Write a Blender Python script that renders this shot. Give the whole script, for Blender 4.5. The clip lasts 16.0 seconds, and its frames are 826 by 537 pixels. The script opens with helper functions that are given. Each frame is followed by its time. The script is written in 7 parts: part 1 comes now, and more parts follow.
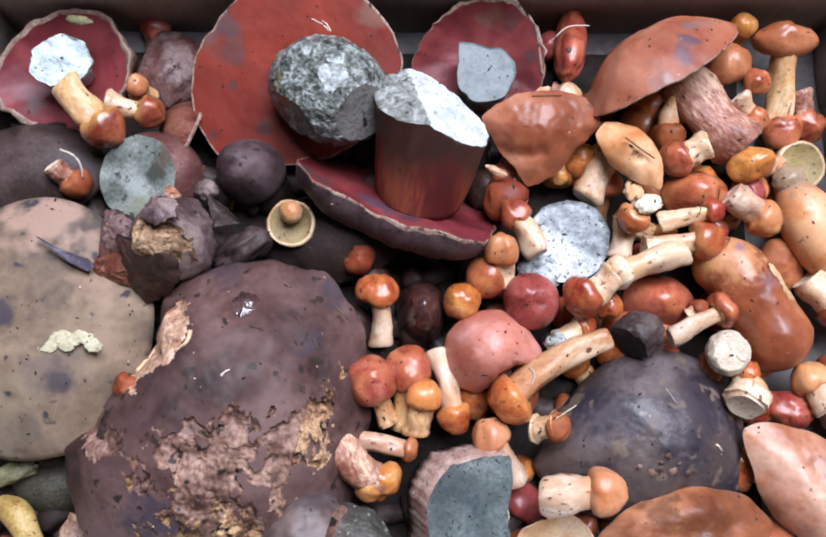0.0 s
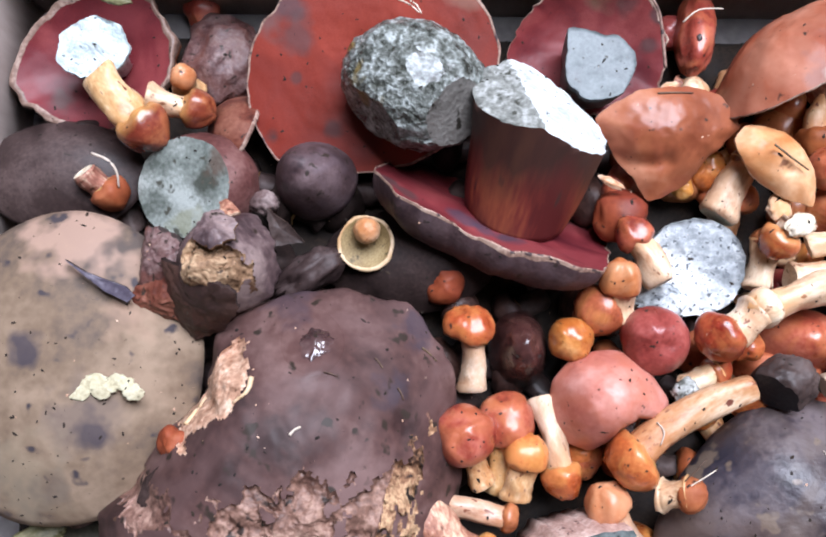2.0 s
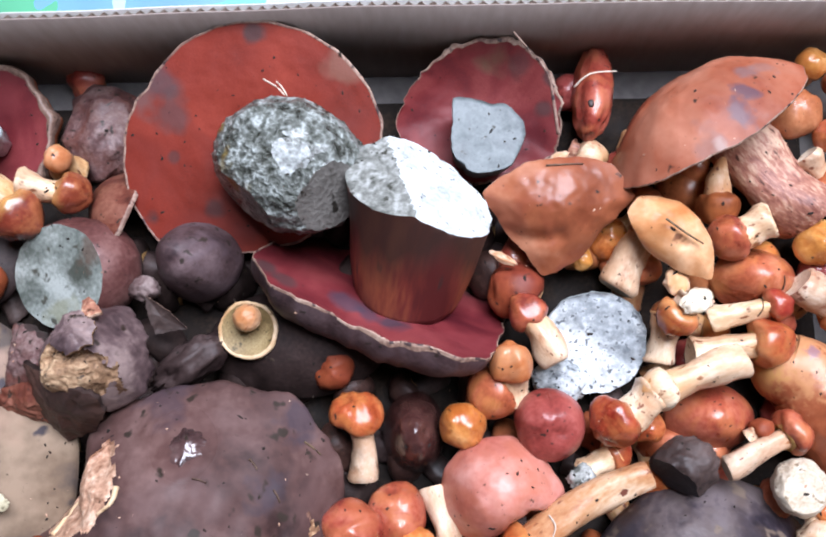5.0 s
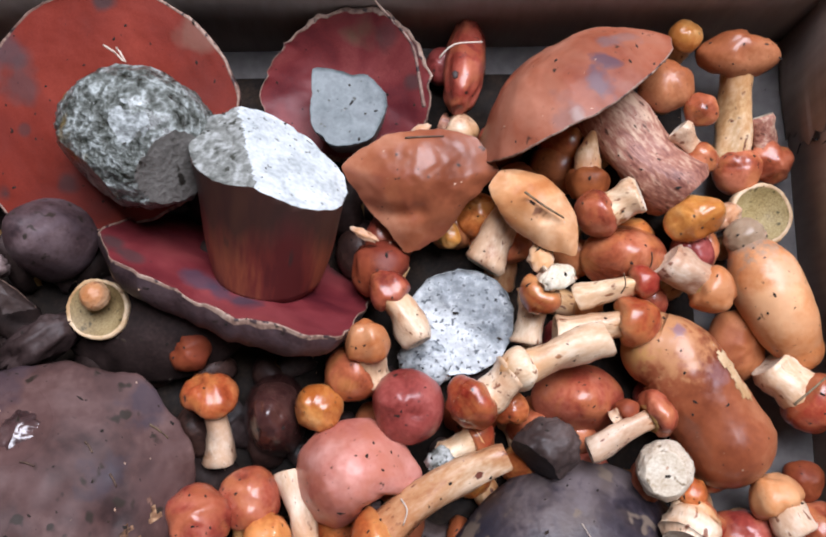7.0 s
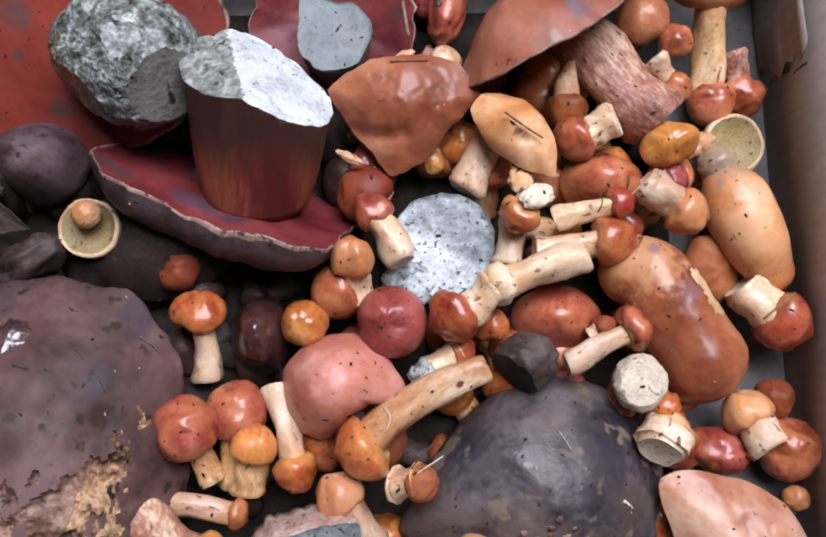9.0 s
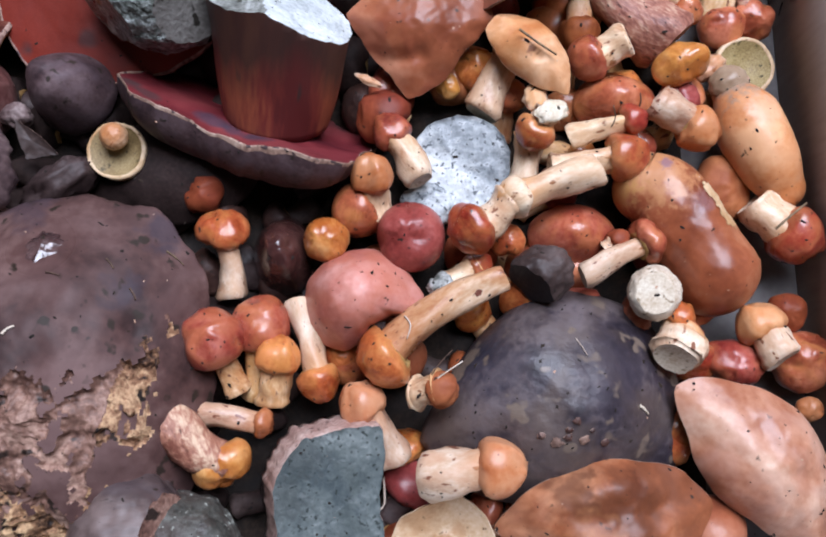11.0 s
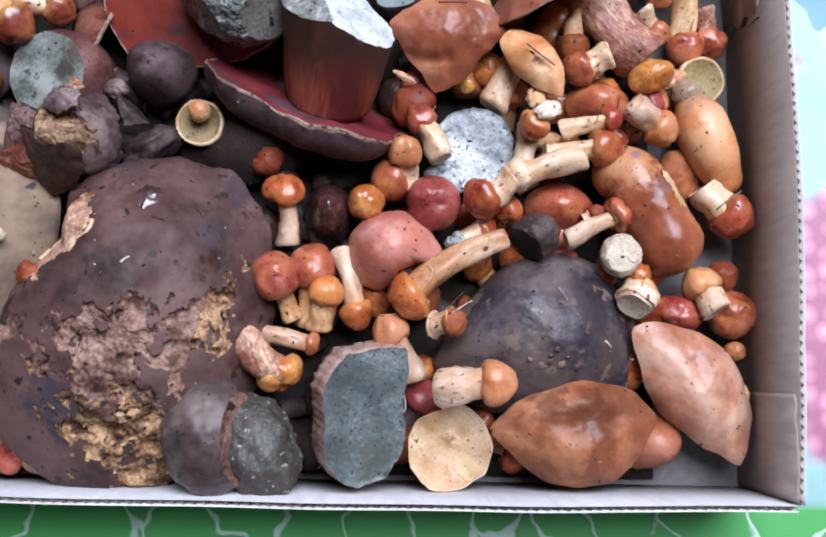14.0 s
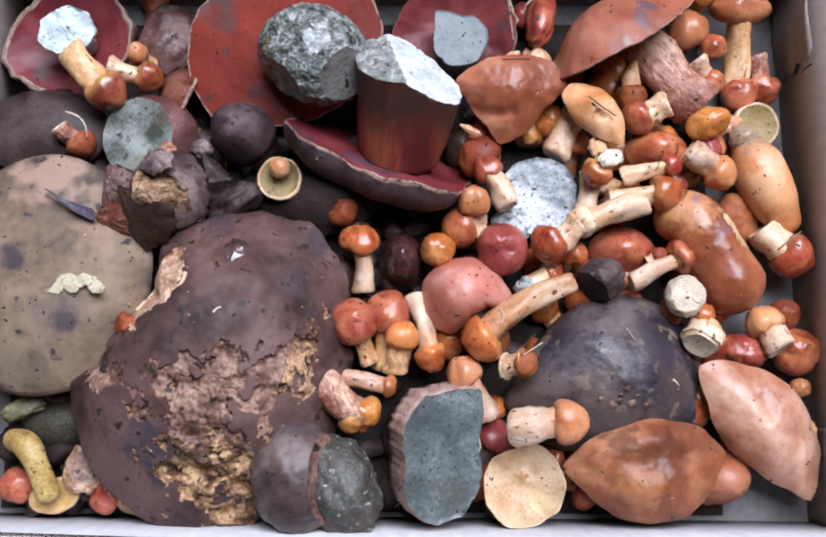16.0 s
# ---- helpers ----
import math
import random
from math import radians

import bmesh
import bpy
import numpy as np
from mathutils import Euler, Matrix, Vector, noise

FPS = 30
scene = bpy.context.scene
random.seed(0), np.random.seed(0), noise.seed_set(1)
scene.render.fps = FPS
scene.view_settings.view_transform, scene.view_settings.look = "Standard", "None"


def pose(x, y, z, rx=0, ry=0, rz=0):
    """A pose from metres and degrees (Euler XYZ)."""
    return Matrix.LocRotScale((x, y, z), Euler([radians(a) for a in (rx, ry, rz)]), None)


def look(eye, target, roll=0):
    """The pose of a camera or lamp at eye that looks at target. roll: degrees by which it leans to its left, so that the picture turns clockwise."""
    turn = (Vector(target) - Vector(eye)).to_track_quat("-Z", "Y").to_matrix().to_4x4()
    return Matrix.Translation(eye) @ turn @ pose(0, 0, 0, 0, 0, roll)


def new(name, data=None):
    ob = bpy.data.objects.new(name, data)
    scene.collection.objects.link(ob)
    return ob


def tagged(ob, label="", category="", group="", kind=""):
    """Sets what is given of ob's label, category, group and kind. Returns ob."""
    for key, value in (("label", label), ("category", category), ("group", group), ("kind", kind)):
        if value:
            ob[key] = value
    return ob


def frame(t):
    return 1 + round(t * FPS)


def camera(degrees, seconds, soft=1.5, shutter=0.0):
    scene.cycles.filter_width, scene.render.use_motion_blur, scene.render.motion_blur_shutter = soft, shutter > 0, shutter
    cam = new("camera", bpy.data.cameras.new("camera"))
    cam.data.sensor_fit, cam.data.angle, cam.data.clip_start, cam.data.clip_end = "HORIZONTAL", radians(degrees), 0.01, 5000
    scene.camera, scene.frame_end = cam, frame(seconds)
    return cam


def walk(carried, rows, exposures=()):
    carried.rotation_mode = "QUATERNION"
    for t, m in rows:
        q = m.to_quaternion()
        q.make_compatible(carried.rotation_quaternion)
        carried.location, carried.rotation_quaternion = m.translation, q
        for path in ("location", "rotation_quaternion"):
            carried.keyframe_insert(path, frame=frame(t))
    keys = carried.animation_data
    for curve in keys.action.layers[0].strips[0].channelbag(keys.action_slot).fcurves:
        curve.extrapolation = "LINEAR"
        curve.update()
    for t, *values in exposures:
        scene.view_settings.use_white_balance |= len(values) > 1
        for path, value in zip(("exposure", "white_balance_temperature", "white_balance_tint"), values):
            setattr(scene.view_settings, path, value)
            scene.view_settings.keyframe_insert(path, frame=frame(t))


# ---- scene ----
cam = camera(53.8, 16.0, soft=2.05)
METRES, EYE, TILT, LEAN, TURN = 0.6, 0.59, -80.45, 0.57, 0.54
ROWS = [
    (0.0, 0.0, 0.0, 0.0, 0.0, 0.0, -0.0),
    (0.5, -0.0098, 0.0164, -0.0034, -0.05, -0.33, -0.19),
    (1.0, -0.037, 0.0447, 0.0028, 1.25, -1.21, -0.08),
    (1.5, -0.0577, 0.1019, 0.0135, -0.11, -0.95, -0.69),
    (2.0, -0.0815, 0.1493, 0.0377, 0.87, -0.73, -0.52),
    (2.5, -0.0955, 0.1737, 0.0657, 1.22, -1.08, -0.58),
    (3.0, -0.0924, 0.1858, 0.0817, 1.05, -1.47, -0.75),
    (3.5, -0.0817, 0.19, 0.1004, 1.41, -1.06, -0.26),
    (4.0, -0.0529, 0.1815, 0.1015, 1.37, -1.23, -0.08),
    (4.5, -0.0198, 0.1861, 0.1155, 1.14, -1.37, 0.55),
    (5.0, 0.0291, 0.1849, 0.1212, 1.21, -1.33, 1.27),
    (7.5, 0.1437, 0.2156, 0.0746, -0.56, -0.9, 1.19),
    (8.0, 0.1416, 0.2136, 0.0494, -1.12, -0.64, 0.92),
    (8.5, 0.1418, 0.1921, 0.0318, -0.26, -0.94, 1.18),
    (9.0, 0.143, 0.1898, 0.0183, -0.63, -0.66, 1.07),
    (9.5, 0.1347, 0.1978, -0.0013, -0.37, -0.53, 0.86),
    (12.0, 0.1356, 0.1039, -0.085, 0.28, -0.18, 2.33),
    (12.5, 0.1353, 0.0535, -0.0848, -0.96, -1.03, 2.38),
    (13.0, 0.1128, 0.0244, -0.0751, -1.53, 1.13, 1.86),
    (13.5, 0.0958, 0.0146, -0.077, -1.23, 0.65, 0.53),
    (14.0, 0.0765, -0.0269, -0.0766, -1.97, -2.15, -0.98),
    (14.5, 0.0571, -0.0609, -0.0694, -2.03, -0.59, -0.38),
    (15.0, 0.0477, -0.095, -0.0643, -1.28, 0.6, -0.08),
    (15.5, 0.0431, -0.0849, -0.0724, -1.24, 1.11, -0.4),
    (16.0, 0.0332, -0.0702, -0.0643, 0.5, 0.31, 0.14),
]
walk(cam, [(t, pose(0, 0, EYE, TILT, LEAN, TURN) @ pose(METRES * x, METRES * y, METRES * z, 90 + pitch, roll, yaw)) for t, x, y, z, yaw, pitch, roll in ROWS],
     [(0.0, -0.2, 6500, 10), (2.0, 0.03, 6500, 10), (4.5, 0.06, 6500, 10), (5.2, -0.08, 6500, 10), (7.5, -0.46, 6800, 11), (9.5, -0.48, 6800, 11), (12.0, -0.46, 6050, 10), (12.5, -0.45, 6050, 10), (13.5, -0.42, 6350, 10), (14.5, -0.43, 6450, 10), (16.0, -0.31, 6500, 10)])

# ---- light: daylight from a skylight in the ceiling, up behind the box, and the sky above it ----
world = bpy.data.worlds.new("sky")
scene.world = world
world.use_nodes = True
wn = world.node_tree.nodes
sky = wn.new("ShaderNodeTexSky")
sky.sky_type, sky.sun_disc = "NISHITA", False
sky.sun_elevation, sky.sun_rotation = radians(40), radians(20)
world.node_tree.links.new(sky.outputs[0], wn["Background"].inputs[0])
wn["Background"].inputs[1].default_value = 0.1

pane_lamp = bpy.data.lights.new("skylight_glow", "AREA")
pane_lamp.shape, pane_lamp.size, pane_lamp.size_y = "RECTANGLE", 1.75, 1.60
pane_lamp.energy, pane_lamp.color = 198.0, (0.80, 0.845, 1.0)
lamp = new("skylight_glow", pane_lamp)
lamp.matrix_world = look((0.58, 1.05, 2.25), (0.02, 0.08, 0.05))
scene.view_settings.exposure = 0.0

# ---- materials ----
def ramp_node(nodes, stops):
    node = nodes.new("ShaderNodeValToRGB")
    while len(node.color_ramp.elements) < len(stops):
        node.color_ramp.elements.new(0.5)
    for el, (at, col) in zip(node.color_ramp.elements, stops):
        el.position, el.color = at, (*col, 1)
    return node


def surface(name, dark, mid, light, coarse=55.0, fine=420.0, rough=0.4, bump=0.25, specks=0.0, speck_col=(0.03, 0.02, 0.015),
            speck_scale=230.0, gloss_wear=0.25, coat=0.0, stretch=(1, 1, 1), vary=0.12, deep=0.0012, spread=0.16, grain=0.45, edge=None, reach=0.45, shine=0.35, start=None, blots=(), blot_col=(0.04, 0.035, 0.05), flush=None, wet=()):
    """A mottled natural surface: coarse stains, fine grain, dirt specks and fine relief, at real size."""
    m = bpy.data.materials.new(name)
    m.use_nodes = True
    nt, nodes = m.node_tree, m.node_tree.nodes
    link, bsdf = nt.links.new, nodes["Principled BSDF"]
    tc = nodes.new("ShaderNodeTexCoord")
    info = nodes.new("ShaderNodeObjectInfo")
    shift = nodes.new("ShaderNodeVectorMath")
    shift.operation = "MULTIPLY_ADD"
    shift.inputs[1].default_value = stretch
    link(tc.outputs["Object"], shift.inputs[0])
    scatter = nodes.new("ShaderNodeVectorMath")
    scatter.operation = "SCALE"
    scatter.inputs[0].default_value = (3.1, 1.7, 2.3)
    link(info.outputs["Random"], scatter.inputs["Scale"])
    link(scatter.outputs[0], shift.inputs[2])
    n1, n2, n3 = (nodes.new("ShaderNodeTexNoise") for _ in range(3))
    for n, sc, det in ((n1, coarse, 4), (n2, fine, 5), (n3, speck_scale, 2)):
        n.inputs["Scale"].default_value, n.inputs["Detail"].default_value = sc, det
        link(shift.outputs[0], n.inputs["Vector"])
    n1.inputs["Distortion"].default_value = 0.6
    mixv = nodes.new("ShaderNodeMath")
    mixv.operation = "MULTIPLY_ADD"
    mixv.inputs[1].default_value = grain
    link(n2.outputs[0], mixv.inputs[0])
    part_of = nodes.new("ShaderNodeMath")
    part_of.operation = "MULTIPLY"
    part_of.inputs[1].default_value = 1 - grain
    link(n1.outputs[0], part_of.inputs[0])
    link(part_of.outputs[0], mixv.inputs[2])
    ramp = ramp_node(nodes, [(0.5 - spread, dark), (0.5, mid), (0.5 + spread, light)])
    link(mixv.outputs[0], ramp.inputs[0])
    colour = ramp.outputs[0]
    if flush:
        # a second tint in broad soft patches
        tint_col, tint_scale, tint_most = flush
        n4 = nodes.new("ShaderNodeTexNoise")
        n4.inputs["Scale"].default_value, n4.inputs["Detail"].default_value, n4.inputs["Distortion"].default_value = tint_scale, 3, 0.9
        link(shift.outputs[0], n4.inputs["Vector"])
        soft_mask = nodes.new("ShaderNodeMapRange")
        soft_mask.inputs[1].default_value, soft_mask.inputs[2].default_value, soft_mask.inputs[4].default_value = 0.45, 0.66, tint_most
        link(n4.outputs[0], soft_mask.inputs[0])
        second = nodes.new("ShaderNodeMix")
        second.data_type = "RGBA"
        link(soft_mask.outputs[0], second.inputs[0])
        link(colour, second.inputs[6])
        second.inputs[7].default_value = (*tint_col, 1)
        colour = second.outputs[2]
    for bx, by, br, most, *own in blots:
        # a bruise or other patch of colour with an uneven border
        flat = nodes.new("ShaderNodeVectorMath")
        flat.operation = "MULTIPLY"
        flat.inputs[1].default_value = (1, 1, 0)
        link(tc.outputs["Object"], flat.inputs[0])
        away = nodes.new("ShaderNodeVectorMath")
        away.operation = "DISTANCE"
        away.inputs[1].default_value = (bx, by, 0)
        link(flat.outputs[0], away.inputs[0])
        ragged = nodes.new("ShaderNodeMath")
        ragged.operation = "MULTIPLY_ADD"
        ragged.inputs[1].default_value = br * 2.2
        link(n3.outputs[0], ragged.inputs[0])
        link(away.outputs["Value"], ragged.inputs[2])
        spot = nodes.new("ShaderNodeMapRange")
        spot.inputs[1].default_value, spot.inputs[2].default_value = br * 1.55, br * 2.15
        spot.inputs[3].default_value, spot.inputs[4].default_value = most, 0.0
        link(ragged.outputs[0], spot.inputs[0])
        bruise = nodes.new("ShaderNodeMix")
        bruise.data_type = "RGBA"
        link(spot.outputs[0], bruise.inputs[0])
        link(colour, bruise.inputs[6])
        bruise.inputs[7].default_value = (*(own[0] if own else blot_col), 1)
        colour = bruise.outputs[2]
    if specks:
        sp = ramp_node(nodes, [(0.70 - specks, (0, 0, 0)), (0.76 - specks, (1, 1, 1))])
        link(n3.outputs[0], sp.inputs[0])
        mx = nodes.new("ShaderNodeMix")
        mx.data_type = "RGBA"
        link(sp.outputs[0], mx.inputs[0])
        link(colour, mx.inputs[6])
        mx.inputs[7].default_value = (*speck_col, 1)
        colour = mx.outputs[2]
    if edge:
        # the colour of the rim, fading up the cap or down the stem with an uneven border
        sep = nodes.new("ShaderNodeSeparateXYZ")
        link(tc.outputs["Generated"], sep.inputs[0])
        uneven = nodes.new("ShaderNodeMath")
        uneven.operation = "MULTIPLY_ADD"
        uneven.inputs[1].default_value = 0.9
        link(n1.outputs[0], uneven.inputs[0])
        link(sep.outputs[2], uneven.inputs[2])
        fade = nodes.new("ShaderNodeMapRange")
        start = start or (0.40 if reach > 0 else 1.0)
        fade.inputs[1].default_value, fade.inputs[2].default_value = start, start + abs(reach)
        fade.inputs[3].default_value, fade.inputs[4].default_value = (0.85, 0.0) if reach > 0 else (0.0, 0.85)
        link(uneven.outputs[0], fade.inputs[0])
        tint = nodes.new("ShaderNodeMix")
        tint.data_type = "RGBA"
        link(fade.outputs[0], tint.inputs[0])
        link(colour, tint.inputs[6])
        tint.inputs[7].default_value = (*edge, 1)
        colour = tint.outputs[2]
    hsv = nodes.new("ShaderNodeHueSaturation")
    for sock, lo, hi in (("Value", 1 - vary, 1 + vary), ("Hue", 0.5 - vary * 0.06, 0.5 + vary * 0.06)):
        mr = nodes.new("ShaderNodeMapRange")
        mr.inputs[3].default_value, mr.inputs[4].default_value = lo, hi
        link(info.outputs["Random"], mr.inputs[0])
        link(mr.outputs[0], hsv.inputs[sock])
    link(colour, hsv.inputs["Color"])
    link(hsv.outputs[0], bsdf.inputs["Base Color"])
    rr = nodes.new("ShaderNodeMapRange")
    rr.inputs[1].default_value, rr.inputs[2].default_value = 0.3, 0.7
    rr.inputs[3].default_value, rr.inputs[4].default_value = max(0.05, rough - gloss_wear * 0.5), min(1, rough + gloss_wear * 0.5)
    link(n1.outputs[0], rr.inputs[0])
    gloss = rr.outputs[0]
    for wx, wy, wr in wet:
        flat = nodes.new("ShaderNodeVectorMath")
        flat.operation = "MULTIPLY"
        flat.inputs[1].default_value = (1, 1, 0)
        link(tc.outputs["Object"], flat.inputs[0])
        away = nodes.new("ShaderNodeVectorMath")
        away.operation = "DISTANCE"
        away.inputs[1].default_value = (wx, wy, 0)
        link(flat.outputs[0], away.inputs[0])
        film_of_water = nodes.new("ShaderNodeMapRange")
        film_of_water.inputs[1].default_value, film_of_water.inputs[2].default_value = wr * 0.5, wr
        film_of_water.inputs[3].default_value, film_of_water.inputs[4].default_value = 0.28, 1.0
        link(away.outputs["Value"], film_of_water.inputs[0])
        damp = nodes.new("ShaderNodeMath")
        damp.operation = "MULTIPLY"
        link(gloss, damp.inputs[0])
        link(film_of_water.outputs[0], damp.inputs[1])
        gloss = damp.outputs[0]
    link(gloss, bsdf.inputs["Roughness"])
    b = nodes.new("ShaderNodeBump")
    b.inputs["Strength"].default_value, b.inputs["Distance"].default_value = bump, deep
    link(mixv.outputs[0], b.inputs["Height"])
    link(b.outputs[0], bsdf.inputs["Normal"])
    bsdf.inputs["Specular IOR Level"].default_value = shine
    bsdf.inputs["Coat Weight"].default_value, bsdf.inputs["Coat Roughness"].default_value = coat, 0.12
    return m


RECIPES = {}


def recipe(name, *args, **settings):
    RECIPES[name] = (args, settings)
    return surface(name, *args, **settings)


def stained(key, base, name, **more):
    """The same surface as base with bruises, stains, other patches of colour or wet spots of its own."""
    args, settings = RECIPES[M[base].name]
    M[key] = surface(name, *args, **{**settings, **more})
    return key


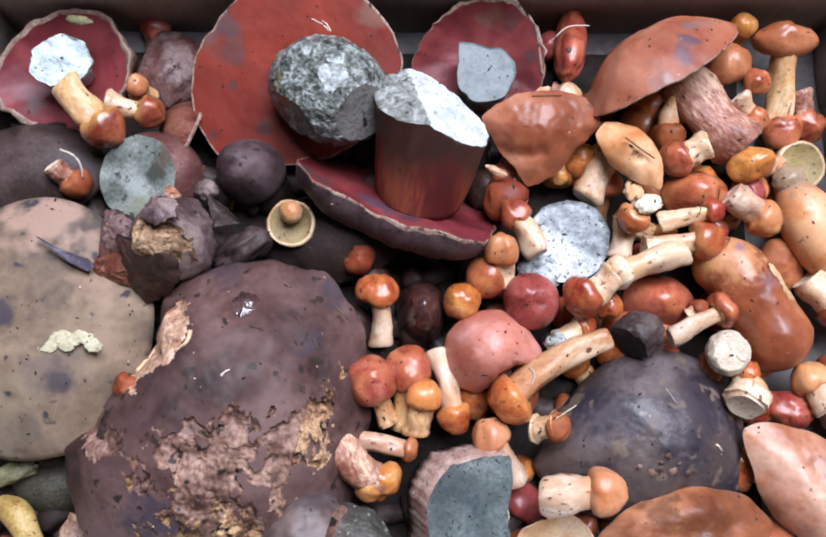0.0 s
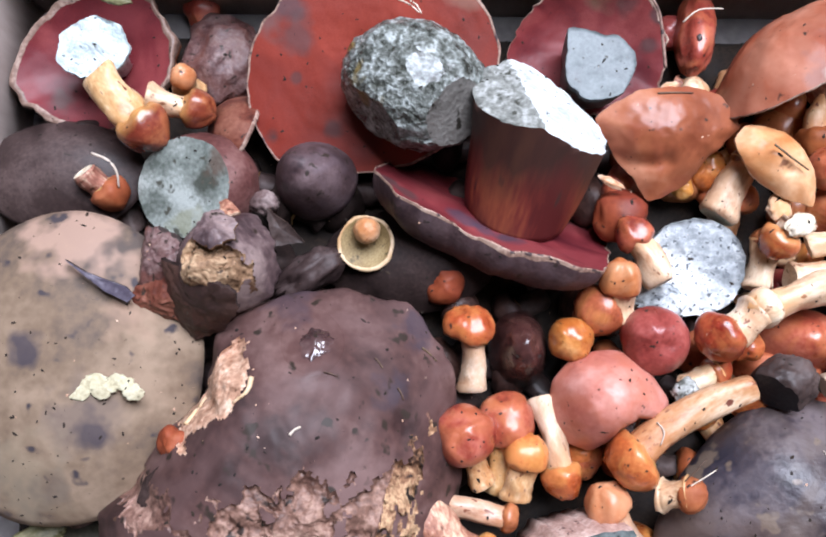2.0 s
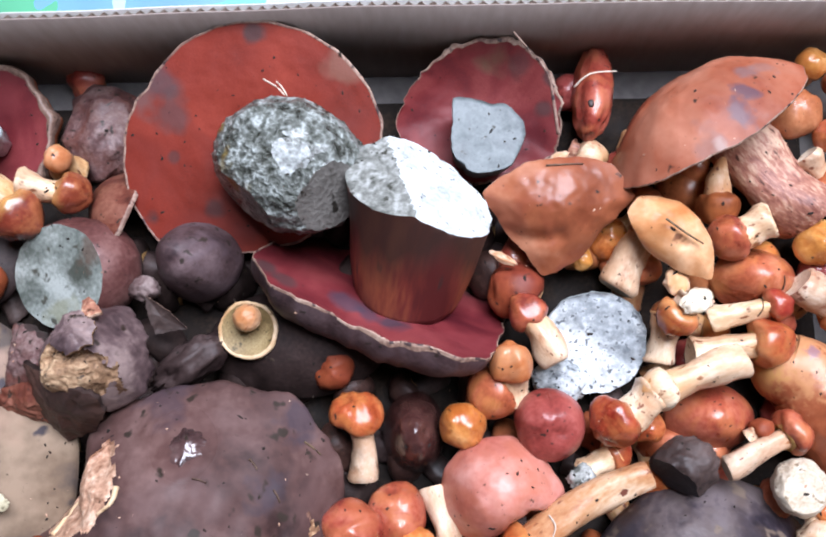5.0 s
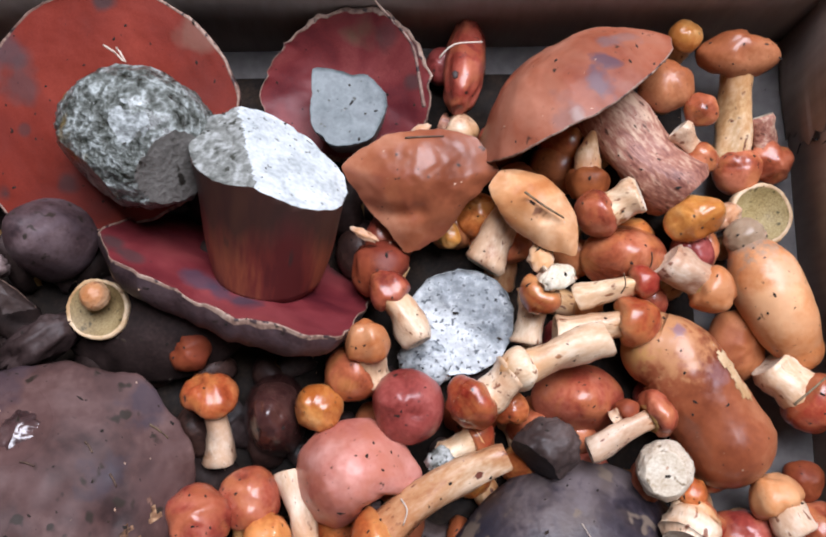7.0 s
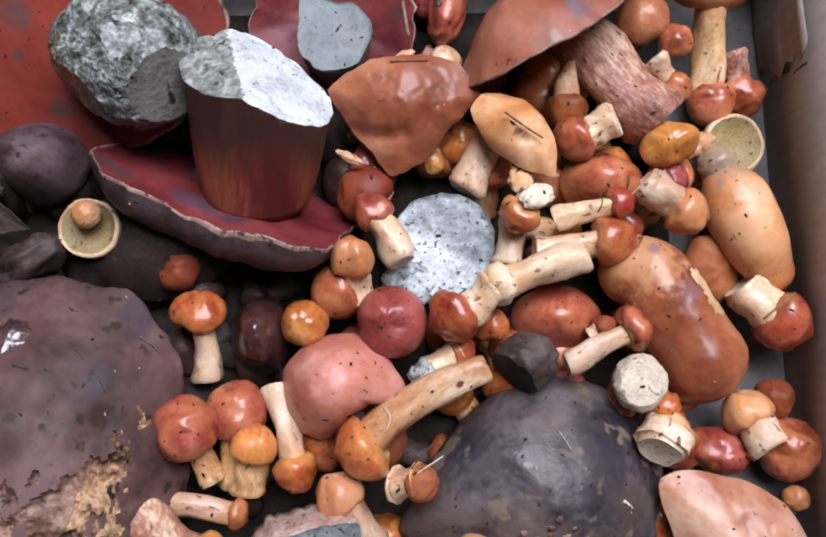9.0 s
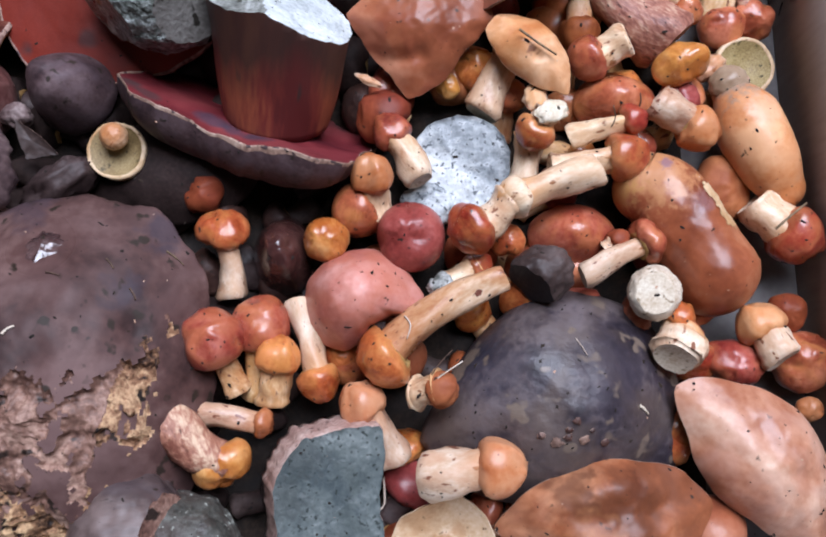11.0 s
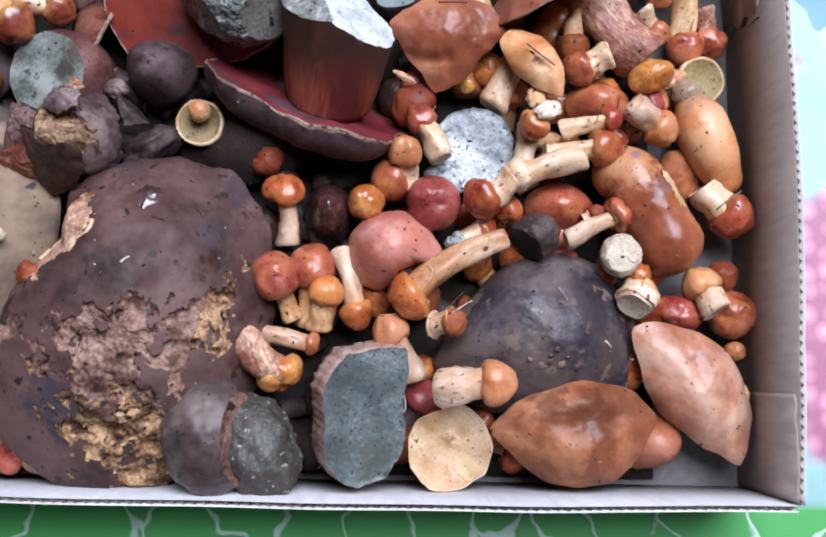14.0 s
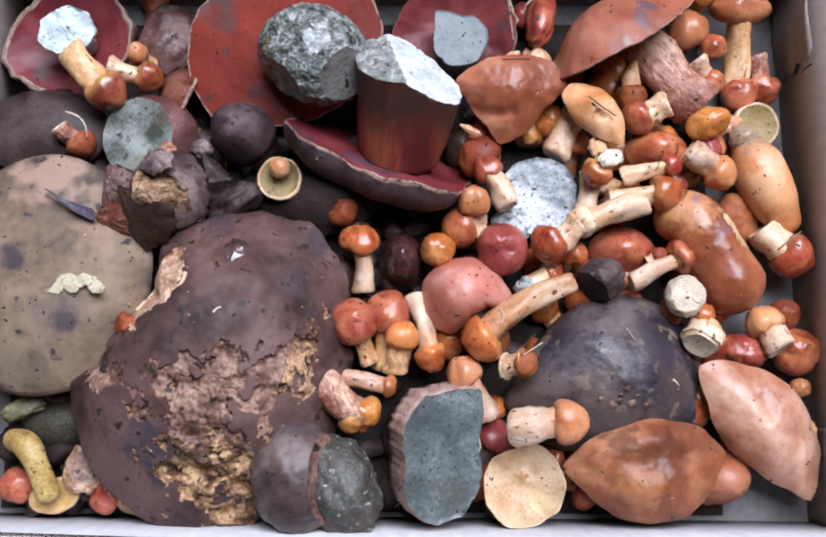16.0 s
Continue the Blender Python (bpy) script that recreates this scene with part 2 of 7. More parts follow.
M = {
    "orange": recipe("orange_skin", (0.20, 0.030, 0.011), (0.38, 0.074, 0.025), (0.55, 0.17, 0.06), coarse=48, rough=0.34, bump=0.4, deep=0.002, spread=0.13, coat=0.4, specks=0.012, vary=0.25, grain=0.25, edge=(0.55, 0.24, 0.09), reach=0.4, flush=((0.50, 0.19, 0.055), 75, 0.5)),
    "yellow": recipe("golden_skin", (0.40, 0.12, 0.022), (0.56, 0.23, 0.055), (0.69, 0.37, 0.13), coarse=42, rough=0.34, bump=0.4, deep=0.002, spread=0.13, coat=0.4, specks=0.012, vary=0.1, grain=0.25, edge=(0.66, 0.42, 0.18), reach=0.4, flush=((0.42, 0.13, 0.03), 80, 0.6)),
    "red": recipe("red_skin", (0.18, 0.033, 0.018), (0.34, 0.072, 0.037), (0.48, 0.15, 0.085), coarse=46, rough=0.34, bump=0.4, deep=0.002, spread=0.13, coat=0.4, specks=0.01, vary=0.18, grain=0.24, flush=((0.50, 0.17, 0.062), 60, 0.6)),
    "wine": recipe("wine_skin", (0.15, 0.022, 0.018), (0.26, 0.048, 0.04), (0.36, 0.09, 0.074), coarse=45, rough=0.38, coat=0.2, specks=0.01, speck_scale=150, vary=0.1, grain=0.3),
    "pink": recipe("pink_skin", (0.40, 0.115, 0.080), (0.54, 0.20, 0.148), (0.65, 0.31, 0.25), coarse=36, rough=0.4, coat=0.12, specks=0.004, vary=0.05, grain=0.22, bump=0.5, flush=((0.46, 0.14, 0.075), 45, 0.55), fine=300),
    "rust": recipe("rust_skin", (0.14, 0.029, 0.011), (0.29, 0.075, 0.027), (0.43, 0.155, 0.07), coarse=18, rough=0.55, coat=0.0, specks=0.006, speck_scale=120, vary=0.12, grain=0.16, spread=0.13, bump=0.5, flush=((0.22, 0.05, 0.025), 40, 0.6), fine=300, shine=0.2),
    "caramel": recipe("caramel_skin", (0.19, 0.052, 0.019), (0.34, 0.105, 0.040), (0.49, 0.20, 0.09), coarse=22, rough=0.36, coat=0.25, specks=0.004, vary=0.12, grain=0.25),
    "blush": recipe("blush_skin", (0.33, 0.118, 0.06), (0.485, 0.232, 0.138), (0.64, 0.41, 0.29), coarse=20, rough=0.4, coat=0.1, specks=0.005, speck_scale=130, vary=0.04, grain=0.16, bump=0.5, spread=0.13, flush=((0.57, 0.335, 0.25), 30, 0.6), fine=300),
    "brown": recipe("brown_skin", (0.032, 0.016, 0.015), (0.086, 0.043, 0.038), (0.158, 0.092, 0.082), coarse=15, fine=200, rough=0.56, specks=0.07, speck_scale=95, gloss_wear=0.3, vary=0.05, grain=0.16, spread=0.11, bump=0.3, deep=0.0016, shine=0.22, coat=0.0, flush=((0.110, 0.062, 0.058), 24, 0.6)),
    "ember": recipe("ember_skin", (0.11, 0.018, 0.010), (0.21, 0.042, 0.020), (0.36, 0.115, 0.045), coarse=48, rough=0.32, bump=0.4, deep=0.002, spread=0.13, coat=0.45, specks=0.012, vary=0.08, grain=0.25, edge=(0.62, 0.33, 0.10), reach=0.42),
    "taupe": recipe("taupe_skin", (0.19, 0.115, 0.066), (0.28, 0.185, 0.115), (0.37, 0.265, 0.18), coarse=40, rough=0.38, coat=0.1, specks=0.0, vary=0.06, grain=0.2),
    "rusty_dark": recipe("dark_rust_skin", (0.055, 0.016, 0.012), (0.125, 0.034, 0.022), (0.22, 0.085, 0.055), coarse=60, rough=0.42, specks=0.04, vary=0.05, grain=0.3, bump=0.5),
    "mauve_red": recipe("reddish_mauve_skin", (0.050, 0.022, 0.022), (0.118, 0.062, 0.058), (0.24, 0.165, 0.15), coarse=60, rough=0.45, specks=0.06, vary=0.04, grain=0.35, bump=0.6, deep=0.002, flush=((0.115, 0.035, 0.022), 55, 0.6)),
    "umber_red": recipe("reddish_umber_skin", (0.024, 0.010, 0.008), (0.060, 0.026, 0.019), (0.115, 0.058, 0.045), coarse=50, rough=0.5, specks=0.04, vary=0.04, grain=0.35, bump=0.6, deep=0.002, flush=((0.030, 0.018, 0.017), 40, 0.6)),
    "mauve_blue": recipe("bluish_violet_skin", (0.030, 0.024, 0.034), (0.075, 0.062, 0.085), (0.17, 0.15, 0.18), coarse=60, rough=0.42, specks=0.06, vary=0.05, grain=0.3, bump=0.5),
    "slime": recipe("wet_brown_skin", (0.026, 0.014, 0.014), (0.070, 0.036, 0.034), (0.135, 0.080, 0.074), coarse=45, fine=240, rough=0.22, gloss_wear=0.1, specks=0.04, vary=0.03, grain=0.3, bump=0.25, deep=0.001, shine=0.5, coat=0.8),
    "tan": recipe("tan_skin", (0.088, 0.066, 0.055), (0.188, 0.13, 0.086), (0.295, 0.212, 0.146), coarse=11, fine=160, rough=0.68, shine=0.2, specks=0.05, speck_col=(0.055, 0.045, 0.05), speck_scale=70, vary=0.04, grain=0.22, spread=0.12, blots=((0.027, -0.033, 0.010, 0.7), (0.022, -0.028, 0.022, 0.42), (-0.012, 0.010, 0.011, 0.8), (0.045, 0.045, 0.026, 0.6, (0.36, 0.235, 0.165)), (0.005, 0.074, 0.030, 0.75, (0.42, 0.275, 0.205)), (-0.015, -0.058, 0.030, 0.5, (0.34, 0.27, 0.185)), (0.004, -0.062, 0.012, 0.3))),
    "violet": recipe("violet_brown_skin", (0.018, 0.014, 0.019), (0.045, 0.035, 0.043), (0.125, 0.098, 0.100), coarse=20, fine=220, rough=0.44, specks=0.10, speck_col=(0.15, 0.11, 0.085), speck_scale=75, vary=0.06, grain=0.25, spread=0.10, gloss_wear=0.3, bump=0.7, deep=0.003, shine=0.4, coat=0.0, flush=((0.085, 0.060, 0.052), 26, 0.8)),
    "umber": recipe("umber_skin", (0.022, 0.013, 0.012), (0.046, 0.028, 0.025), (0.088, 0.058, 0.052), coarse=35, rough=0.56, specks=0.02, vary=0.15, grain=0.3, bump=0.4),
    "black": recipe("blackened_flesh", (0.010, 0.009, 0.011), (0.022, 0.019, 0.022), (0.06, 0.05, 0.05), coarse=80, rough=0.6, vary=0.1),
    "pores_red": recipe("red_pores", (0.12, 0.017, 0.010), (0.19, 0.024, 0.0125), (0.25, 0.037, 0.020), coarse=14, fine=900, rough=0.62, specks=0.0, speck_col=(0.05, 0.024, 0.023), speck_scale=60, bump=0.35, vary=0.05, grain=0.2, shine=0.25, flush=((0.15, 0.024, 0.017), 22, 0.6)),
    "pores_crimson": recipe("crimson_pores", (0.085, 0.011, 0.016), (0.15, 0.020, 0.024), (0.23, 0.042, 0.042), coarse=24, fine=1200, rough=0.5, specks=0.0, speck_scale=60, bump=0.35, vary=0.08, grain=0.2, flush=((0.20, 0.035, 0.040), 30, 0.6)),
    "pores_yellow": recipe("yellow_pores", (0.34, 0.17, 0.045), (0.50, 0.30, 0.105), (0.64, 0.46, 0.21), coarse=70, fine=1200, rough=0.6, specks=0.05, speck_col=(0.16, 0.08, 0.03), bump=0.4, vary=0.1),
    "stem": recipe("cream_stem", (0.42, 0.22, 0.125), (0.64, 0.455, 0.305), (0.8, 0.67, 0.52), coarse=60, fine=520, rough=0.36, specks=0.07, speck_col=(0.22, 0.085, 0.045), speck_scale=260, stretch=(1, 1, 0.5), vary=0.14, grain=0.3, edge=(0.58, 0.27, 0.10), reach=-0.5, bump=0.5, spread=0.15, flush=((0.56, 0.32, 0.18), 85, 0.6)),
    "stem_warm": recipe("tawny_stem", (0.37, 0.15, 0.060), (0.58, 0.34, 0.165), (0.76, 0.56, 0.37), coarse=55, fine=520, rough=0.36, specks=0.06, speck_col=(0.17, 0.06, 0.035), speck_scale=260, stretch=(1, 1, 0.5), vary=0.14, grain=0.3, edge=(0.46, 0.17, 0.05), reach=-0.5, bump=0.5, spread=0.14, flush=((0.44, 0.19, 0.065), 90, 0.6)),
    "stem_rose": recipe("rose_stem", (0.18, 0.062, 0.042), (0.36, 0.16, 0.105), (0.64, 0.44, 0.30), coarse=60, fine=500, rough=0.5, specks=0.07, speck_col=(0.10, 0.04, 0.025), stretch=(1, 1, 0.35), vary=0.1, bump=0.6, spread=0.13, deep=0.002),
    "stem_red": recipe("red_stem", (0.095, 0.018, 0.016), (0.175, 0.034, 0.024), (0.30, 0.085, 0.040), coarse=50, fine=400, rough=0.5, specks=0.03, speck_col=(0.035, 0.028, 0.025), speck_scale=120, vary=0.03, spread=0.10, grain=0.2, edge=(0.036, 0.021, 0.016), reach=-0.28, start=0.78, stretch=(1, 1, 0.18)),
    "flesh": recipe("pale_flesh", (0.44, 0.33, 0.22), (0.61, 0.51, 0.385), (0.74, 0.67, 0.55), coarse=110, fine=700, rough=0.6, specks=0.05, speck_col=(0.25, 0.18, 0.11), vary=0.08),
    "flesh_white": recipe("white_flesh", (0.36, 0.43, 0.44), (0.52, 0.60, 0.61), (0.66, 0.72, 0.725), coarse=90, fine=600, rough=0.55, specks=0.03, speck_col=(0.15, 0.17, 0.17), vary=0.05, bump=0.6, deep=0.003),
    "flesh_grey": recipe("bluish_grey_flesh", (0.11, 0.126, 0.128), (0.165, 0.187, 0.19), (0.235, 0.26, 0.262), coarse=55, fine=500, rough=0.55, specks=0.03, speck_col=(0.07, 0.07, 0.06), vary=0.05, grain=0.3),
    "flesh_speck": recipe("speckled_pale_flesh", (0.1, 0.115, 0.118), (0.25, 0.28, 0.283), (0.5, 0.535, 0.53), coarse=90, fine=400, rough=0.45, specks=0.13, speck_col=(0.09, 0.095, 0.085), speck_scale=260, vary=0.05, bump=0.6, deep=0.002, grain=0.4),
    "green_pale": recipe("pale_greenish_flesh", (0.095, 0.110, 0.095), (0.22, 0.245, 0.22), (0.40, 0.43, 0.40), coarse=28, fine=420, rough=0.42, specks=0.05, speck_col=(0.07, 0.07, 0.055), speck_scale=110, vary=0.03, grain=0.3, spread=0.12, bump=0.5, deep=0.002),
    "green_grey": recipe("greenish_grey_flesh", (0.066, 0.082, 0.085), (0.128, 0.150, 0.145), (0.26, 0.29, 0.28), coarse=30, fine=300, rough=0.4, specks=0.08, speck_col=(0.035, 0.042, 0.04), speck_scale=330, vary=0.03, grain=0.35, shine=0.35, spread=0.14, bump=0.6, deep=0.003, flush=((0.075, 0.090, 0.085), 45, 0.6), blots=((0.006, -0.026, 0.014, 0.75, (0.06, 0.066, 0.05)), (-0.021, 0.010, 0.014, 0.6, (0.055, 0.062, 0.06)), (-0.012, 0.032, 0.014, 0.55, (0.055, 0.062, 0.06)), (-0.020, -0.018, 0.010, 0.5, (0.055, 0.062, 0.06)))),
    "bulb": recipe("netted_grey_bulb", (0.022, 0.024, 0.018), (0.15, 0.163, 0.145), (0.46, 0.50, 0.48), coarse=150, fine=420, rough=0.34, specks=0.05, speck_col=(0.20, 0.15, 0.05), speck_scale=38, bump=1.0, deep=0.006, vary=0.05, spread=0.13, coat=0.35, grain=0.4, flush=((0.06, 0.065, 0.05), 60, 0.45)),
    "torn": recipe("torn_flesh", (0.040, 0.018, 0.010), (0.25, 0.128, 0.066), (0.56, 0.36, 0.20), coarse=70, fine=380, rough=0.75, specks=0.09, speck_col=(0.018, 0.011, 0.009), speck_scale=100, bump=0.9, deep=0.004, vary=0.06, spread=0.11, grain=0.4),
    "torn_gold": recipe("golden_torn_flesh", (0.14, 0.075, 0.02), (0.34, 0.21, 0.07), (0.54, 0.38, 0.17), coarse=90, fine=450, rough=0.75, bump=0.8, deep=0.003, vary=0.06, spread=0.14),
    "rim": recipe("pale_rim", (0.10, 0.05, 0.04), (0.27, 0.165, 0.125), (0.46, 0.33, 0.26), coarse=70, rough=0.6, specks=0.12, speck_col=(0.05, 0.03, 0.03), vary=0.1),
    "straw": recipe("straw_skin", (0.42, 0.24, 0.115), (0.58, 0.4, 0.235), (0.72, 0.57, 0.41), coarse=26, rough=0.5, coat=0.0, specks=0.015, speck_col=(0.2, 0.12, 0.06), vary=0.05, grain=0.25, spread=0.14),
    "torn_skin": recipe("flaking_brown_flesh", (0.075, 0.036, 0.027), (0.21, 0.112, 0.082), (0.39, 0.245, 0.185), coarse=38, fine=330, rough=0.55, specks=0.07, speck_col=(0.03, 0.018, 0.014), speck_scale=100, bump=0.7, deep=0.003, vary=0.06, spread=0.12, grain=0.4),
    "peach": recipe("peach_skin", (0.36, 0.10, 0.034), (0.52, 0.185, 0.068), (0.66, 0.34, 0.175), coarse=22, rough=0.38, coat=0.12, specks=0.01, vary=0.1, grain=0.18, spread=0.14, flush=((0.58, 0.30, 0.16), 40, 0.6), bump=0.5, fine=300),
    # colour of the soil crumbs, and of the sheet that paints shade in the gaps
    "soil": recipe("dark_soil_and_gap_shade", (0.007, 0.0045, 0.0035), (0.016, 0.01, 0.007), (0.036, 0.022, 0.014), rough=0.9, vary=0.0),
    "mauve": recipe("mauve_skin", (0.055, 0.032, 0.030), (0.135, 0.088, 0.082), (0.27, 0.205, 0.19), coarse=60, rough=0.5, specks=0.06, speck_col=(0.05, 0.02, 0.02), speck_scale=110, vary=0.08, grain=0.35, bump=0.5, deep=0.003),
    "torn_peach": recipe("peach_torn_flesh", (0.24, 0.115, 0.068), (0.47, 0.275, 0.18), (0.70, 0.50, 0.37), coarse=60, fine=380, rough=0.5, bump=0.6, deep=0.002, vary=0.03, spread=0.13),
    "torn_tan": recipe("tan_torn_flesh", (0.11, 0.055, 0.03), (0.28, 0.165, 0.09), (0.46, 0.31, 0.185), coarse=60, fine=380, rough=0.7, bump=0.7, deep=0.003, vary=0.03, specks=0.05, spread=0.13),
    "bulb_side": recipe("dull_grey_flesh", (0.075, 0.068, 0.06), (0.135, 0.125, 0.112), (0.20, 0.188, 0.17), coarse=45, fine=420, rough=0.32, specks=0.06, speck_col=(0.025, 0.022, 0.018), speck_scale=150, bump=0.6, deep=0.003, vary=0.03),
    "flesh_dirty": recipe("dirty_speckled_flesh", (0.08, 0.083, 0.073), (0.21, 0.215, 0.195), (0.42, 0.43, 0.41), coarse=150, fine=420, rough=0.4, specks=0.08, speck_col=(0.05, 0.05, 0.04), speck_scale=170, bump=0.6, deep=0.002, vary=0.03, spread=0.15, grain=0.4),
    "speck_bright": recipe("bright_speckled_flesh", (0.12, 0.135, 0.145), (0.43, 0.46, 0.465), (0.70, 0.73, 0.73), coarse=45, fine=300, rough=0.4, specks=0.10, speck_col=(0.10, 0.11, 0.12), speck_scale=330, bump=0.7, deep=0.002, vary=0.03, grain=0.4, spread=0.15),
    "rim_brown": recipe("brownish_rim", (0.10, 0.055, 0.04), (0.21, 0.13, 0.10), (0.40, 0.29, 0.235), coarse=55, rough=0.5, specks=0.06, vary=0.05),
    "red_brown": recipe("reddish_brown_skin", (0.05, 0.018, 0.016), (0.125, 0.050, 0.042), (0.21, 0.105, 0.088), coarse=30, rough=0.4, coat=0.15, specks=0.02, vary=0.1, grain=0.3),
    "lobe_grey": recipe("dull_greenish_grey_flesh", (0.03, 0.028, 0.024), (0.072, 0.07, 0.06), (0.165, 0.168, 0.15), coarse=55, fine=420, rough=0.5, specks=0.05, speck_col=(0.30, 0.31, 0.27), speck_scale=260, vary=0.03, grain=0.4, bump=0.6, deep=0.003, flush=((0.055, 0.036, 0.030), 45, 0.7)),
    "wet_dark": recipe("wet_dark_skin", (0.028, 0.011, 0.010), (0.055, 0.020, 0.017), (0.09, 0.038, 0.03), coarse=45, fine=160, rough=0.2, coat=0.4, bump=0.7, deep=0.003, vary=0.05, shine=0.5),
    "bulb_light": recipe("light_netted_flesh", (0.07, 0.075, 0.07), (0.23, 0.25, 0.24), (0.48, 0.51, 0.50), coarse=130, fine=360, rough=0.4, specks=0.05, speck_col=(0.06, 0.06, 0.05), speck_scale=150, bump=0.9, deep=0.003, vary=0.03, spread=0.14, coat=0.2),
    "rust_pale": recipe("pale_rust_skin", (0.17, 0.044, 0.020), (0.31, 0.093, 0.042), (0.46, 0.20, 0.115), coarse=16, rough=0.40, specks=0.015, speck_scale=120, vary=0.05, grain=0.10, spread=0.14, bump=0.5, coat=0.1, flush=((0.23, 0.055, 0.028), 34, 0.7), fine=300),
    "umber_violet": recipe("umber_violet_skin", (0.030, 0.017, 0.019), (0.072, 0.042, 0.044), (0.13, 0.085, 0.088), coarse=45, rough=0.58, specks=0.06, speck_scale=140, vary=0.05, grain=0.3, bump=0.5, shine=0.3, flush=((0.11, 0.075, 0.085), 60, 0.6)),
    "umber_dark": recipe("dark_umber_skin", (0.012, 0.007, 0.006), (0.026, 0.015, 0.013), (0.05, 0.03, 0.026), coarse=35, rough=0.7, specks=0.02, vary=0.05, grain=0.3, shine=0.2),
    "bean": recipe("brown_bean_skin", (0.17, 0.040, 0.018), (0.285, 0.078, 0.033), (0.42, 0.165, 0.080), coarse=16, rough=0.36, coat=0.15, specks=0.0, vary=0.03, grain=0.14, spread=0.13, bump=0.5, fine=300),
    "wedge": recipe("light_orange_skin", (0.46, 0.16, 0.055), (0.60, 0.28, 0.12), (0.72, 0.44, 0.26), coarse=30, rough=0.46, specks=0.03, speck_col=(0.2, 0.08, 0.04), speck_scale=90, vary=0.03, grain=0.2, coat=0.04, flush=((0.44, 0.17, 0.06), 55, 0.6), bump=0.5, fine=300),
    "stem_yellow": recipe("yellowish_stem", (0.27, 0.15, 0.04), (0.46, 0.31, 0.10), (0.62, 0.48, 0.22), coarse=55, fine=520, rough=0.42, specks=0.06, speck_col=(0.14, 0.08, 0.03), stretch=(1, 1, 0.5), vary=0.05, bump=0.4),
    "fold": recipe("dull_folded_skin", (0.04, 0.025, 0.023), (0.095, 0.064, 0.058), (0.175, 0.126, 0.114), coarse=30, fine=260, rough=0.40, specks=0.03, vary=0.03, grain=0.25, bump=0.4, deep=0.002, shine=0.35, spread=0.13, stretch=(0.3, 1, 1), flush=((0.065, 0.048, 0.052), 45, 0.7)),
    "mauve_dark": recipe("dark_mauve_skin", (0.045, 0.028, 0.030), (0.115, 0.074, 0.074), (0.26, 0.185, 0.17), coarse=30, fine=240, rough=0.45, specks=0.05, speck_scale=90, vary=0.05, grain=0.3, spread=0.12, gloss_wear=0.4, bump=0.5, deep=0.003),
    "pores_olive": recipe("olive_yellow_pores", (0.15, 0.1, 0.04), (0.27, 0.19, 0.08), (0.38, 0.29, 0.14), coarse=60, fine=900, rough=0.55, specks=0.06, speck_col=(0.08, 0.06, 0.025), bump=0.4, vary=0.1),
    "olive_dark": recipe("dark_olive_skin", (0.014, 0.012, 0.008), (0.036, 0.031, 0.020), (0.075, 0.070, 0.048), coarse=40, rough=0.6, specks=0.03, vary=0.05),
    "olive": recipe("olive_scrap", (0.045, 0.042, 0.018), (0.11, 0.10, 0.045), (0.20, 0.185, 0.095), coarse=60, rough=0.5, vary=0.05),
    "oval": recipe("mottled_rust_skin", (0.11, 0.030, 0.013), (0.28, 0.085, 0.034), (0.46, 0.20, 0.10), coarse=16, rough=0.5, specks=0.012, speck_scale=120, vary=0.03, grain=0.12, spread=0.13, bump=0.5, coat=0.03, flush=((0.14, 0.042, 0.018), 36, 0.7), fine=300),
    "frill": recipe("dusty_pink_frill", (0.27, 0.15, 0.125), (0.47, 0.31, 0.26), (0.68, 0.53, 0.46), coarse=60, fine=400, rough=0.5, specks=0.06, speck_col=(0.10, 0.05, 0.045), vary=0.03, bump=0.6, deep=0.002),
    "satin": recipe("satin_reddish_skin", (0.19, 0.04, 0.019), (0.305, 0.086, 0.043), (0.42, 0.165, 0.1), coarse=14, rough=0.46, specks=0.006, speck_scale=120, vary=0.03, grain=0.10, spread=0.13, bump=0.5, coat=0.04, flush=((0.35, 0.155, 0.10), 22, 0.6), fine=300, shine=0.2),
    # card darkened in colour for the shade deep in the box
    "card_base_shaded": recipe("shaded_cardboard", (0.11, 0.10, 0.097), (0.155, 0.142, 0.137), (0.20, 0.187, 0.18), coarse=9, fine=150, rough=0.75, vary=0.0, shine=0.2),
    "flesh_bright": recipe("bright_flesh", (0.34, 0.37, 0.37), (0.52, 0.55, 0.55), (0.66, 0.69, 0.69), coarse=70, fine=400, rough=0.55, specks=0.04, speck_col=(0.12, 0.125, 0.11), speck_scale=220, vary=0.05, bump=0.5, deep=0.002),
    "mould": recipe("cream_mould", (0.34, 0.29, 0.18), (0.50, 0.45, 0.30), (0.62, 0.58, 0.42), coarse=120, rough=0.8, bump=0.6, vary=0.05),
    "needle": recipe("dry_needle", (0.05, 0.03, 0.02), (0.12, 0.075, 0.045), (0.22, 0.15, 0.09), rough=0.6, vary=0.4),
    "hair": recipe("pale_fibre", (0.45, 0.36, 0.28), (0.6, 0.5, 0.4), (0.7, 0.62, 0.52), rough=0.6, vary=0.2),
